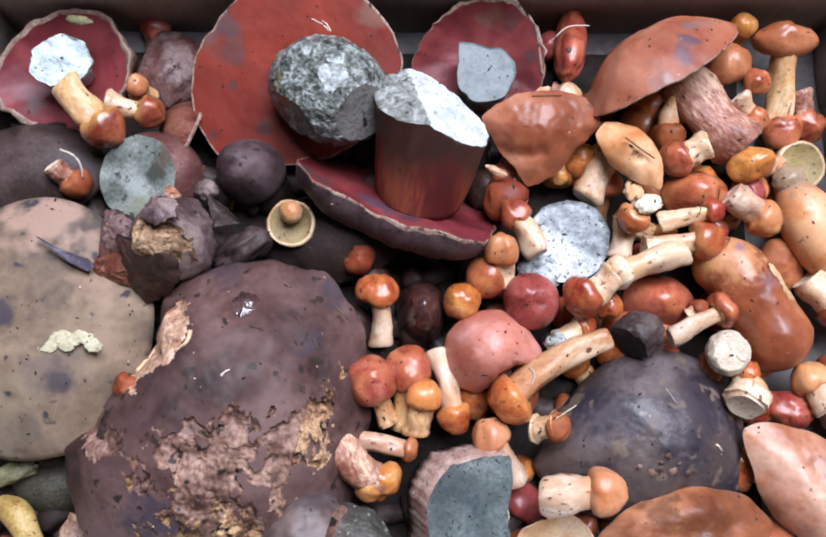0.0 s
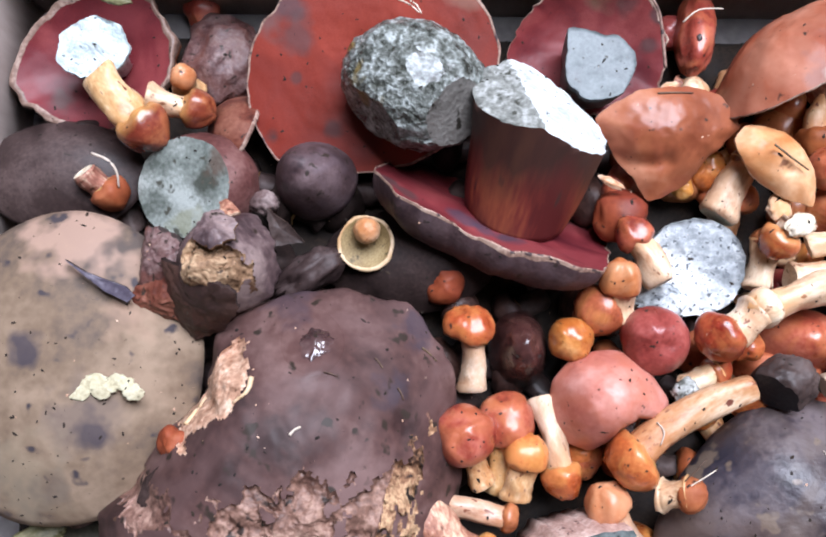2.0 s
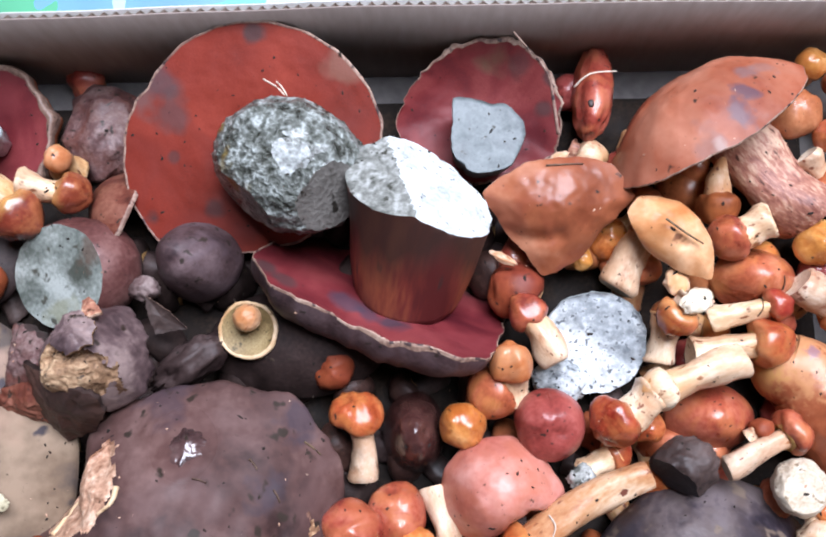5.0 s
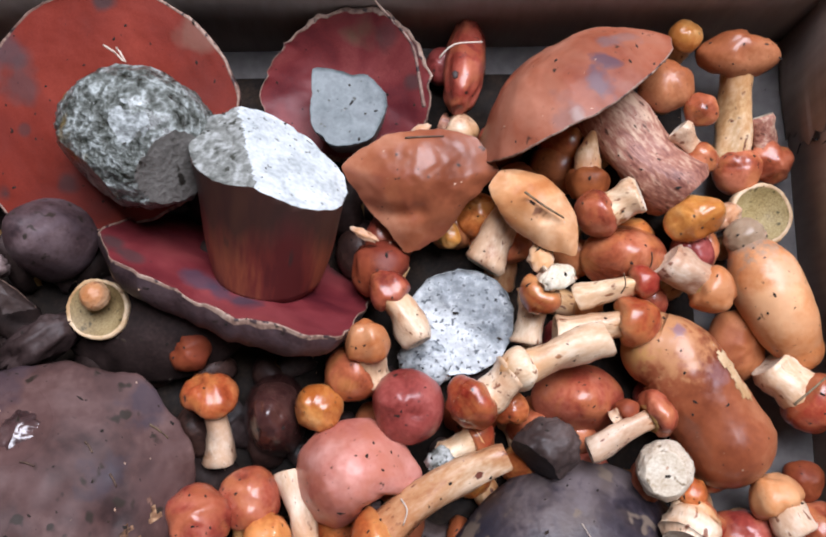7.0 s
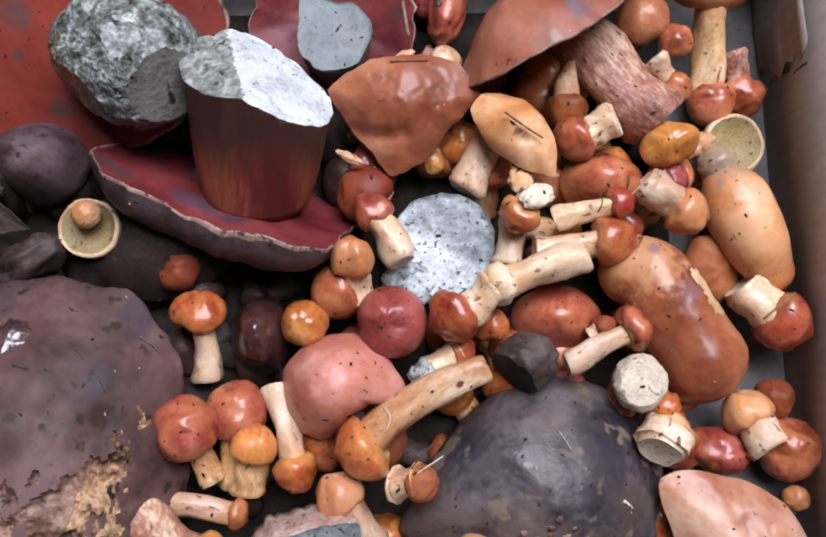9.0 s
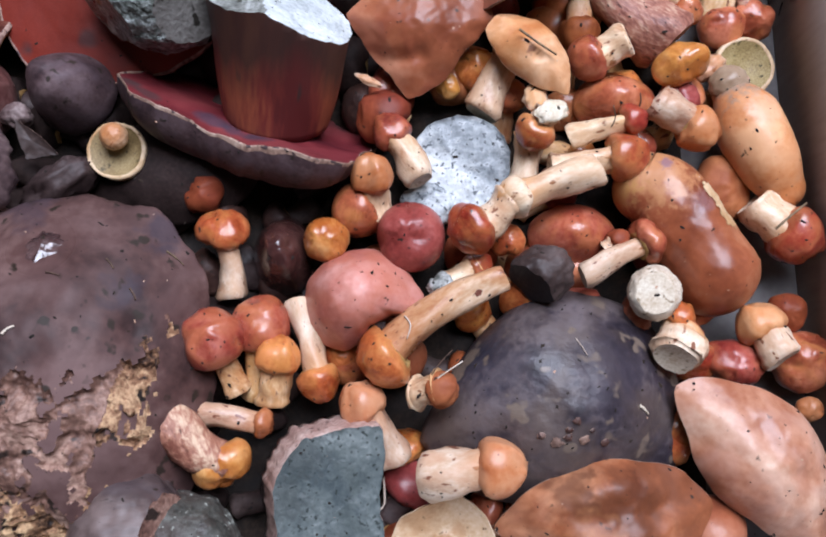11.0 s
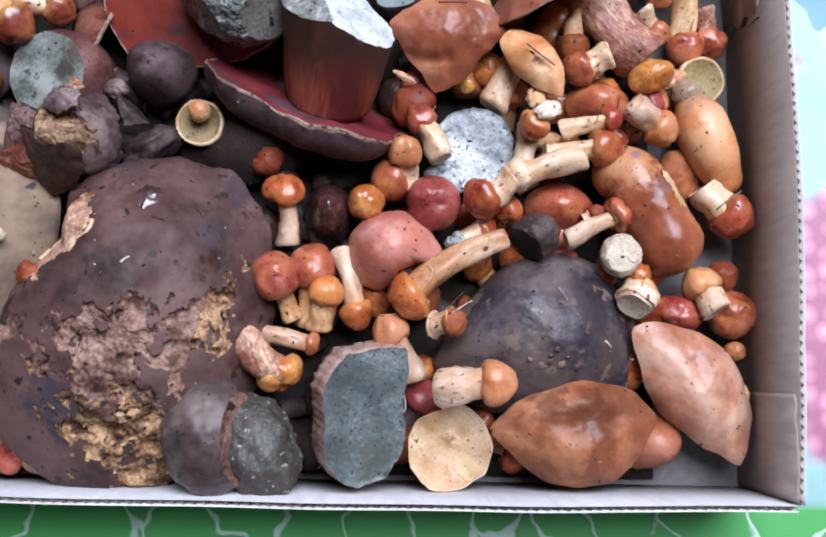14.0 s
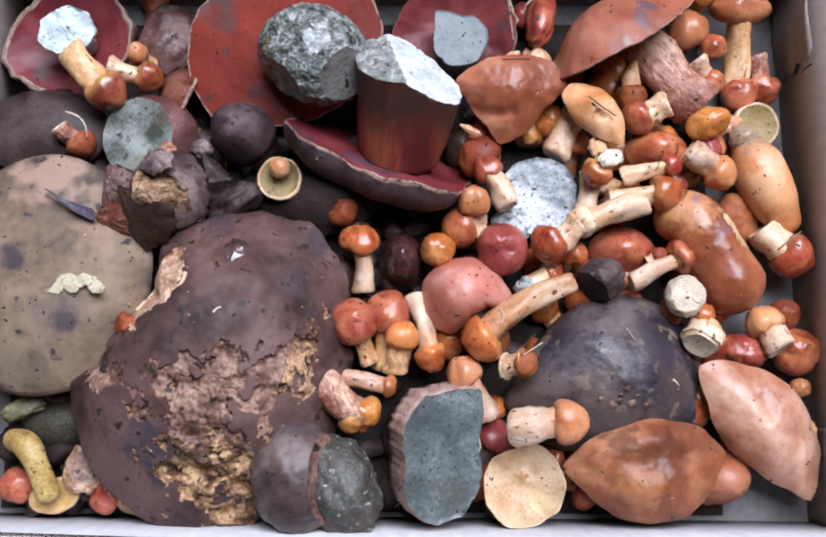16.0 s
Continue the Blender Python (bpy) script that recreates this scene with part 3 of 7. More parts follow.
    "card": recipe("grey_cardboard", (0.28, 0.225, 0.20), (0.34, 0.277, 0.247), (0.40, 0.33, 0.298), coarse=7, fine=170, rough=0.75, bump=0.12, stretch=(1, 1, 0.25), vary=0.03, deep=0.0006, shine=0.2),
    # the same card, lightened in colour for the skylight on the front wall
    "card_front_lit": recipe("lit_grey_cardboard", (0.44, 0.43, 0.44), (0.52, 0.51, 0.52), (0.60, 0.59, 0.60), coarse=7, fine=170, rough=0.7, bump=0.12, stretch=(1, 1, 0.25), vary=0.03, deep=0.0006, shine=0.2),
    "card_white": recipe("white_cardboard", (0.55, 0.54, 0.52), (0.68, 0.67, 0.65), (0.78, 0.77, 0.75), coarse=9, fine=200, rough=0.6, bump=0.1, vary=0.03),
    "card_edge": recipe("cardboard_edge", (0.30, 0.25, 0.21), (0.44, 0.38, 0.33), (0.58, 0.52, 0.47), coarse=60, fine=400, rough=0.8, vary=0.03),
    "plaster": recipe("grey_plaster", (0.095, 0.092, 0.09), (0.12, 0.117, 0.114), (0.145, 0.142, 0.14), coarse=2, fine=60, rough=0.85, bump=0.1, vary=0.0),
    "boards": recipe("wooden_floor", (0.16, 0.09, 0.045), (0.25, 0.15, 0.08), (0.33, 0.21, 0.12), coarse=5, fine=80, rough=0.5, vary=0.0, stretch=(1, 0.1, 1)),
    "wood": recipe("table_wood", (0.14, 0.08, 0.04), (0.22, 0.13, 0.07), (0.30, 0.19, 0.11), coarse=9, fine=120, rough=0.45, vary=0.0, stretch=(0.1, 1, 1)),
}


def oilcloth():
    """Printed oilcloth: a pale ground with aqua, green and blue petals and clusters of pink berries."""
    m = bpy.data.materials.new("printed_oilcloth")
    m.use_nodes = True
    nt, nodes = m.node_tree, m.node_tree.nodes
    link, bsdf = nt.links.new, nodes["Principled BSDF"]
    tc = nodes.new("ShaderNodeTexCoord")
    petals, berry, tone = nodes.new("ShaderNodeTexVoronoi"), nodes.new("ShaderNodeTexVoronoi"), nodes.new("ShaderNodeTexNoise")
    for n, sc in ((petals, 17.0), (berry, 62.0), (tone, 24.0)):
        n.inputs["Scale"].default_value = sc
    petals.inputs["Randomness"].default_value = 0.9
    berry.inputs["Randomness"].default_value = 0.55
    bend = nodes.new("ShaderNodeVectorMath")
    bend.operation = "MULTIPLY_ADD"
    bend.inputs[1].default_value = (0.06, 0.06, 0.0)
    link(tone.outputs["Color"], bend.inputs[0])
    for n in (berry, tone):
        link(tc.outputs["Object"], n.inputs["Vector"])
    link(tc.outputs["Object"], bend.inputs[2])
    link(bend.outputs[0], petals.inputs["Vector"])
    sep = nodes.new("ShaderNodeSeparateColor")
    link(petals.outputs["Color"], sep.inputs[0])
    pal = ramp_node(nodes, [(0.0, (0.38, 0.50, 0.52)), (0.22, (0.12, 0.46, 0.46)), (0.45, (0.34, 0.58, 0.57)), (0.62, (0.09, 0.36, 0.20)), (0.72, (0.42, 0.50, 0.52)), (0.88, (0.14, 0.30, 0.56))])
    pal.color_ramp.interpolation = "CONSTANT"
    link(sep.outputs[0], pal.inputs[0])
    shade = ramp_node(nodes, [(0.1, (0.75, 0.75, 0.75)), (0.6, (1.05, 1.05, 1.05))])
    link(petals.outputs["Distance"], shade.inputs[0])
    mul = nodes.new("ShaderNodeMix")
    mul.data_type, mul.blend_type = "RGBA", "MULTIPLY"
    mul.inputs[0].default_value = 0.6
    link(pal.outputs[0], mul.inputs[6])
    link(shade.outputs[0], mul.inputs[7])
    ball = ramp_node(nodes, [(0.0, (0.72, 0.46, 0.53)), (0.35, (0.60, 0.26, 0.36)), (0.62, (0.40, 0.15, 0.24))])
    link(berry.outputs["Distance"], ball.inputs[0])
    def near(x, y, r):
        d = nodes.new("ShaderNodeVectorMath")
        d.operation = "DISTANCE"
        d.inputs[1].default_value = (x, y, 0)
        link(bend.outputs[0], d.inputs[0])
        c = ramp_node(nodes, [(r, (1, 1, 1)), (r + 0.012, (0, 0, 0))])
        link(d.outputs["Value"], c.inputs[0])
        return c.outputs[0]

    def either(a, b):
        n = nodes.new("ShaderNodeMath")
        n.operation = "MAXIMUM"
        link(a, n.inputs[0])
        link(b, n.inputs[1])
        return n.outputs[0]

    spots = near(0.43, 0.045, 0.085)
    for x, y, r in ((0.07, 0.385, 0.085), (0.43, -0.03, 0.06), (0.36, 0.24, 0.022), (-0.45, 0.1, 0.08)):
        spots = either(spots, near(x, y, r))
    split = nodes.new("ShaderNodeSeparateXYZ")
    link(tc.outputs["Object"], split.inputs[0])
    front = ramp_node(nodes, [(0.36, (1, 1, 1)), (0.365, (0, 0, 0))])
    ahead = nodes.new("ShaderNodeMath")
    ahead.operation = "ADD"
    ahead.inputs[1].default_value = 0.5
    link(split.outputs[1], ahead.inputs[0])
    link(ahead.outputs[0], front.inputs[0])
    green = front.outputs[0]
    lines = nodes.new("ShaderNodeTexVoronoi")
    lines.feature = "DISTANCE_TO_EDGE"
    lines.inputs["Scale"].default_value = 17.0
    link(bend.outputs[0], lines.inputs["Vector"])
    vein = ramp_node(nodes, [(0.012, (0.55, 0.72, 0.62)), (0.03, (0.09, 0.40, 0.11))])
    link(lines.outputs["Distance"], vein.inputs[0])
    leaf = nodes.new("ShaderNodeMix")
    leaf.data_type = "RGBA"
    link(green, leaf.inputs[0])
    link(mul.outputs[2], leaf.inputs[6])
    link(vein.outputs[0], leaf.inputs[7])
    mx = nodes.new("ShaderNodeMix")
    mx.data_type = "RGBA"
    link(spots, mx.inputs[0])
    link(leaf.outputs[2], mx.inputs[6])
    link(ball.outputs[0], mx.inputs[7])
    link(mx.outputs[2], bsdf.inputs["Base Color"])
    bsdf.inputs["Roughness"].default_value = 0.45
    return m


M["cloth"] = oilcloth()

# ---- builders ----
def part(name, geo, material, parent=None, label=""):
    """One mesh object from (vertices, faces), under its thing or part."""
    me = bpy.data.meshes.new(name)
    me.from_pydata([tuple(v) for v in geo[0]], [], geo[1])
    me.polygons.foreach_set("use_smooth", [True] * len(me.polygons))
    me.materials.append(M[material])
    me.update()
    ob = new(name, me)
    ob.parent = parent
    if label:
        ob["label"] = label
    return ob


def thing(name, where, label, category, group=""):
    ob = new(name)
    ob.empty_display_size = 0.01
    ob.matrix_world = where
    return tagged(ob, label, category, group)


def along(point, up, spin=0.0):
    """A pose at point whose z axis runs along up; spin in degrees about it."""
    z = Vector(up).normalized()
    x = Vector((1, 0, 0)) - z * z.x
    if x.length < 0.2:
        x = Vector((0, 1, 0)) - z * z.y
    x.normalize()
    m = Matrix((x, z.cross(x), z)).transposed().to_4x4()
    m.translation = point
    return m @ Matrix.Rotation(radians(spin), 4, "Z")


def lattice(rows, n, closed_start=True, closed_end=True):
    """Skin a stack of rings (each a list of n points) into vertices and faces."""
    verts, faces = [v for ring in rows for v in ring], []
    for i in range(len(rows) - 1):
        for j in range(n):
            a, b = i * n + j, i * n + (j + 1) % n
            faces.append((a, a + n, b + n, b))
    if closed_start:
        faces.append(tuple(range(n)))
    if closed_end:
        faces.append(tuple(reversed(range((len(rows) - 1) * n, len(rows) * n))))
    return verts, faces


def rough_at(p, scale, seed):
    return noise.noise(Vector((p[0] * scale + seed * 3.7, p[1] * scale - seed * 1.9, p[2] * scale + seed)))


def fractal_at(p, scale, seed):
    return noise.fractal(Vector((p[0] * scale + seed * 3.7, p[1] * scale - seed * 1.9, p[2] * scale + seed)), 0.9, 2.1, 4)


def lobed(theta, shape):
    """The outline's radius at an angle, between a few (angle, radius) corners."""
    at = math.degrees(theta) % 360
    turn = sorted((a % 360, r) for a, r in shape)
    turn = [(turn[-1][0] - 360, turn[-1][1])] + turn + [(turn[0][0] + 360, turn[0][1])]
    for (a, p), (b, q) in zip(turn, turn[1:]):
        if a <= at <= b:
            if b == a:
                return p
            t = (at - a) / (b - a)
            straight = p * q * math.sin(radians(b - a)) / (p * math.sin(radians(at - a)) + q * math.sin(radians(b - at)))
            return 0.5 * straight + 0.5 * (p + (q - p) * t * t * (3 - 2 * t))
    return 1.0


def cap_radius(theta, rx, ry, point, seed, wob, bites=(), shape=()):
    c, s = abs(math.cos(theta)), abs(math.sin(theta))
    base = rx * lobed(theta, shape) if shape else ((c / rx) ** point + (s / ry) ** point) ** (-1 / point)
    w = noise.noise(Vector((math.cos(theta) * 1.3 + seed * 5.1, math.sin(theta) * 1.3, seed * 2.3)))
    w += 0.2 * noise.noise(Vector((math.cos(theta) * 4 + seed, math.sin(theta) * 4, seed * 1.3)))
    for at, wide, deep in bites:
        off = (math.degrees(theta) - at + 180) % 360 - 180
        w -= deep / wob * math.exp(-(off / wide) ** 2)
    return base * (1 + wob * w)


def stem_rings(length, r_top, r_foot, bend, seed, n=14, rings=9, belly=0.0, top=0.0, wob=0.2):
    """Rings of a bent stem from z = top down to z = -length."""
    rows = []
    for i in range(rings + 1):
        t = i / rings
        r = r_top + (r_foot - r_top) * t * t + belly * r_top * math.sin(math.pi * t)
        if t == 0:
            r *= 1.15
        if i == rings:
            r *= 0.84
        elif i == rings - 1:
            t = 1 - 0.22 * r_foot / max(length, 1e-4)
            r = r_foot
        off = bend * length * 4 * t * (1 - t)
        z = top - (length + top) * t
        row = []
        for j in range(n):
            a = 2 * math.pi * j / n
            p = (math.cos(a) * 0.8 + seed, math.sin(a) * 0.8, t * 2.2 + seed)
            k = r * (1 + wob * noise.noise(Vector(p)) * 2 + 0.09 * noise.noise(Vector(p) * 3.5) + 0.05 * noise.noise(Vector((p[0] * 9, p[1] * 9, p[2] * 2))))
            row.append((off + k * math.cos(a), k * math.sin(a), z + (0.16 * r * math.sin(a + seed) if i == rings else 0)))
        rows.append(row)
    return rows


count = [0]


def small(skin, cap, foot, r, stem, label, h=0.8, bend=0.0, oval=1.0, flare=1.25, under="pores_yellow", stalk="stem_warm", cut="flesh", wob=0.13,
          spin=0.0, point=2.0, name="small_mushroom", group="small mushrooms in the box", tip=None, n=36):
    """A small mushroom from the middle of its cap to the foot of its stem: cap, pores, stem and cut face."""
    count[0] += 1
    seed = count[0] * 0.618
    cap, foot = Vector(cap), Vector(foot)
    up = Vector(tip) if tip else (cap - foot).normalized()
    up.normalize()
    base = cap - up * (0.35 * h * r)
    where = along(base, up, spin)
    top = thing(name, where, label, "mushroom", group)
    # about half the caps have a broken or dented edge
    nick = [(360 * (seed * 7.3 % 1), 14 + 16 * (seed * 3.1 % 1), 0.22 * (seed * 5.7 % 1))] if count[0] % 2 else []
    rows = []
    for i in range(1, 15):
        a = radians(142) * i / 14
        rr, z = math.sin(a), math.cos(a)
        zz = h * z if z > 0 else 0.5 * z
        row = []
        for j in range(n):
            t = 2 * math.pi * j / n
            k = cap_radius(t, r, r * oval, point, seed, wob, nick) * rr
            q = Vector((math.cos(t) * rr * 1.6 + seed, math.sin(t) * rr * 1.6, seed))
            lump_z = r * (0.17 * noise.noise(q) + 0.08 * noise.noise(q * 2.7) + 0.035 * noise.noise(q * 6.5))
            row.append((k * math.cos(t), k * math.sin(t), zz * r + lump_z))
        rows.append(row)
    part("cap", lattice(rows, n, True, False), skin, top)
    edge = rows[-1]
    rows = [edge]
    for k, z in ((0.82, -0.40), (0.6, -0.36), (0.34, -0.28)):
        rows.append([(x * k, y * k, z * r) for x, y, _ in edge])
    part("pore_layer", lattice(rows, n, False, True), under, top)
    length = (foot - base).length
    if tip:
        # the stem runs its own way, away from the axis of the cap
        way = (base - foot).normalized()
        turn = along(base, way).to_3x3()
        local = where.to_3x3().inverted() @ turn
    else:
        local = Matrix.Identity(3)
    bend += 0.05 * math.sin(seed * 9.1)
    rings = stem_rings(length, stem, stem * flare, bend, seed, n=20, rings=14, top=0.2 * r, belly=0.14 * math.sin(seed * 5.3))
    rings = [[tuple(local @ Vector(p)) for p in row] for row in rings]
    part("stem", lattice(rings, 20, True, False), stalk, top)
    last = rings[-1]
    mid = sum((Vector(p) for p in last), Vector()) / 20
    inner = [tuple(mid + (Vector(p) - mid) * 0.6 + local @ Vector((0, 0, 0.12 * stem))) for p in last]
    part("cut_face", lattice([last, inner], 20, False, True), cut, top)
    return top


def cap_rows(rx, ry, h, seed, point, wob, dome, bump, dents, wave, na, nr, lift=0.0, bites=(), rag=0.0, shape=()):
    rows = []
    for i in range(1, nr + 1):
        s = i / nr
        row = []
        for j in range(na):
            t = 2 * math.pi * j / na
            k = cap_radius(t, rx, ry, point, seed, wob, bites, shape) * s
            if shape or bites:
                # the outline's corners fade towards the middle
                plain = rx * sum(r for _, r in shape) / len(shape) if shape else cap_radius(t, rx, ry, point, seed, wob)
                k += (plain * s - k) * (1 - s ** 1.6)
            if rag:
                k *= 1 + rag * s ** 8 * fractal_at((math.cos(t), math.sin(t), 0), 7, seed)
            x, y = k * math.cos(t), k * math.sin(t)
            z = h * (1 - s ** dome) + bump * (fractal_at((x, y, 0), 28, seed) + 1.2 * rough_at((x, y, 0), 16, seed)) + wave * s * s * math.sin(3 * t + seed) * 0.6
            z += wave * s * s * noise.noise(Vector((math.cos(t) * 2.2, math.sin(t) * 2.2, seed)))
            for u, v, rad, deep in dents:
                z -= deep * math.exp(-((x / rx - u) ** 2 + (y / ry - v) ** 2) / rad ** 2)
            row.append((x, y, z + lift))
        rows.append(row)
    return rows


def dome_cap(name, centre, up, rx, ry, h, label, skin, spin=0.0, under="pores_yellow", seed=1.0, point=2.0, wob=0.04, dome=2.4, bump=0.0012,
             dents=(), wave=0.0, thick=0.22, rim="", na=84, nr=24, torn=None, group="", category="mushroom cap", bites=(), rag=0.0, flesh=("torn", "torn_gold"), shape=(), depth=1.0, zones=None):
    """A large cap with its skin along up: skin, pores beneath, a rim, and where torn(x, y) is positive a ragged hollow of bare flesh."""
    top = thing(name, along(centre, up, spin), label, category, group)
    rows = cap_rows(rx, ry, h, seed, point, wob, dome, bump, dents, wave, na, nr, 0.0, bites, rag, shape)
    edge = rows[-1]
    lip = [(x * 0.985, y * 0.985, z - thick * h * 0.5) for x, y, z in edge]
    verts, faces = lattice(rows + ([] if rim else [lip]), na, True, False)
    if torn:
        bare = [all(torn(verts[i][0] / rx, verts[i][1] / ry) > 0 for i in f) for f in faces]
        bed = {i for f, b in zip(faces, bare) if b for i in f}
        lips = {i for f, b in zip(faces, bare) if not b for i in f} & bed
        hollow = []
        for i, (x, y, z) in enumerate(verts):
            if i in bed and i not in lips:
                d = min(1.0, 0.25 + torn(x / rx, y / ry) * 3)
                layer = fractal_at((x, y * 1.15, 0), 70, seed + 2)
                ledge = math.floor(4 * fractal_at((x, y * 1.3, 0), 42, seed + 5)) / 4
                calm = (0.65, 1.7, 0.9)[zones(x / rx, y / ry)] if zones else 1.0
                layer, ledge = layer * calm, ledge * calm
                z -= depth * d * (0.0038 + 0.0042 * layer + 0.0052 * ledge)
                x += 0.0018 * layer
                y += 0.0022 * ledge
            hollow.append((x, y, z))
        whole = [f for f, b in zip(faces, bare) if not b]
        part("cap", used(verts, whole), skin, top)
        kinds = [zones(verts[f[0]][0] / rx, verts[f[0]][1] / ry) if zones else 0 for f in faces]
        for q, mat_name in enumerate(flesh):
            fs = [f for f, b, kind in zip(faces, bare, kinds) if b and kind == q]
            for patch in patches(fs):
                part("torn_flesh", used(hollow, patch), mat_name, top, M[mat_name].name.replace("_", " "))
    else:
        part("cap", (verts, faces), skin, top)
    if rim:
        ring = [edge]
        for k, dz in ((1.004, 0.25), (0.992, 0.6), (0.965, 0.8)):
            ring.append([(x * k, y * k, z - thick * h * dz) for x, y, z in edge])
        part("rim", lattice(ring, na, False, False), rim, top, "pale ragged rim")
        lip = ring[-1]
    below = [lip]
    for k, dz in ((0.8, 0.12), (0.5, 0.3), (0.2, 0.35)):
        below.append([(x * k, y * k, z * k * k + h * dz - thick * h) for x, y, z in lip])
    part("pore_layer", lattice(below, na, False, True), under, top)
    return top


def dish_cap(name, centre, up, rx, ry, h, label, pores, skin, spin=0.0, seed=1.0, wob=0.05, sag=0.0, wave=0.0, rim="rim", rim_w=0.0022, na=88, nr=18,
             dents=(), group="", swell=0.0, bites=(), rag=0.02, shape=(), full=False, stains=()):
    """A large cap lying upside down with its pores along up; the rim stands sag above the middle."""
    top = thing(name, along(centre, up, spin), label, "mushroom", group)
    rows = cap_rows(rx, ry, -sag, seed, 2.0, wob, 2.0, 0.0011, dents, wave, na, nr, 0.0, bites, rag, shape)
    if swell:
        rows = [[(x, y, z + swell * (1 - i / nr) * (i / nr) * 4) for x, y, z in row] for i, row in enumerate(rows)]
    verts, faces = lattice(rows, na, True, False)
    if stains:
        pores = stained(name + "_pores", pores, name + "_pores", blots=stains, blot_col=(0.055, 0.034, 0.034))
    part("pore_layer", (verts, faces), pores, top)
    edge, ring = rows[-1], [rows[-1]]
    for a in (0.5, 1.0, 1.5):
        row = []
        for j, (x, y, z) in enumerate(edge):
            d = math.hypot(x, y)
            rag = 1 + 0.7 * noise.noise(Vector((x * 90, y * 90, seed)))
            if not full:
                rag *= min(1.3, max(0.15, 0.7 + 1.9 * noise.noise(Vector((x * 24, y * 24, seed * 3)))))
            out = rim_w * rag * math.sin(a * math.pi / 2 * 0.9)
            row.append((x + x / d * out, y + y / d * out, z + rim_w * rag * (1 - math.cos(a * math.pi / 2)) * (-1.2) + rim_w * 0.9 * math.sin(a * math.pi / 1.5)))
        ring.append(row)
    part("rim", lattice(ring, na, False, False), rim, top, "pale ragged rim")
    lip, shell = ring[-1], [ring[-1]]
    for i in range(1, 9):
        a = i / 9
        shell.append([(x * math.cos(a * 1.45), y * math.cos(a * 1.45), z * (1 - a) - sag * 0 - h * math.sin(a * math.pi / 2)) for x, y, z in lip])
    part("cap", lattice(shell, na, False, True), skin, top)
    return top


def lump_geo(size, planes=(), bump=0.06, seed=1.0, n=40, m=22, scale=2.2, crease=(), pebble=0.0, ribs=0.0):
    """A rounded lump cut flat by planes (normal, distance): the body and the cut faces."""
    verts = []
    for i in range(m + 1):
        b = math.pi * i / m
        for j in range(n):
            a = 2 * math.pi * j / n
            u = Vector((math.cos(b), math.sin(b) * math.cos(a), math.sin(b) * math.sin(a)))
            k = 1 + bump * noise.fractal(u * scale + Vector((seed * 3, seed, -seed)), 0.9, 2.0, 4)
            if pebble:
                k += pebble * noise.fractal(u * 9 + Vector((seed, 0, seed)), 0.8, 2.0, 3)
            if ribs:
                k += ribs * math.sin(30 * u.y + 3 * noise.noise(u * 2)) * max(0.0, -u.x)
            for c, w, deep in crease:
                k -= deep * math.exp(-((u.x - c) / w) ** 2) * max(0, u.z + 0.3)
            verts.append(Vector((u.x * size[0] * k, u.y * size[1] * k, u.z * size[2] * k)))
    faces = []
    for i in range(m):
        for j in range(n):
            a, b = i * n + j, i * n + (j + 1) % n
            faces.append((a, a + n, b + n, b))
    if not planes:
        return verts, faces, []
    bm = bmesh.new()
    made = [bm.verts.new(v) for v in verts]
    for fc in faces:
        bm.faces.new([made[i] for i in fc])
    bmesh.ops.remove_doubles(bm, verts=bm.verts[:], dist=1e-6)
    for q, (nor, dist) in enumerate(planes):
        nor = Vector(nor).normalized()
        res = bmesh.ops.bisect_plane(bm, geom=bm.verts[:] + bm.edges[:] + bm.faces[:], plane_co=nor * dist, plane_no=nor, clear_outer=True)
        loop = [g for g in res["geom_cut"] if isinstance(g, bmesh.types.BMEdge)]
        if len(loop) > 2:
            fresh = bmesh.ops.contextual_create(bm, geom=loop)["faces"]
            for fc in fresh:
                fc.material_index = q + 1
    bm.normal_update()
    bm.verts.index_update()
    verts = [v.co.copy() for v in bm.verts]
    body = [tuple(v.index for v in fc.verts) for fc in bm.faces if fc.material_index == 0]
    cuts = [[tuple(v.index for v in fc.verts) for fc in bm.faces if fc.material_index == q + 1] for q in range(len(planes))]
    bm.free()
    return verts, body, cuts


def used(verts, faces):
    """Keep only the vertices that the faces use."""
    ids = sorted({i for f in faces for i in f})
    at = {i: k for k, i in enumerate(ids)}
    return [verts[i] for i in ids], [tuple(at[i] for i in f) for f in faces]


def patches(faces):
    """The faces sorted into patches that hang together."""
    root = {}

    def find(i):
        while root.setdefault(i, i) != i:
            root[i] = root[root[i]]
            i = root[i]
        return i

    for f in faces:
        for i in f[1:]:
            root[find(i)] = find(f[0])
    groups = {}
    for f in faces:
        groups.setdefault(find(f[0]), []).append(f)
    return list(groups.values())


def pits(seed, n, deep, rad):
    """Small shallow hollows and bumps strewn over a cap."""
    g = random.Random(seed)
    return [(g.uniform(-0.8, 0.8), g.uniform(-0.8, 0.9), rad * g.uniform(0.5, 1.4), deep * g.choice((1, 1, -0.7)) * g.uniform(0.3, 1)) for _ in range(n)]


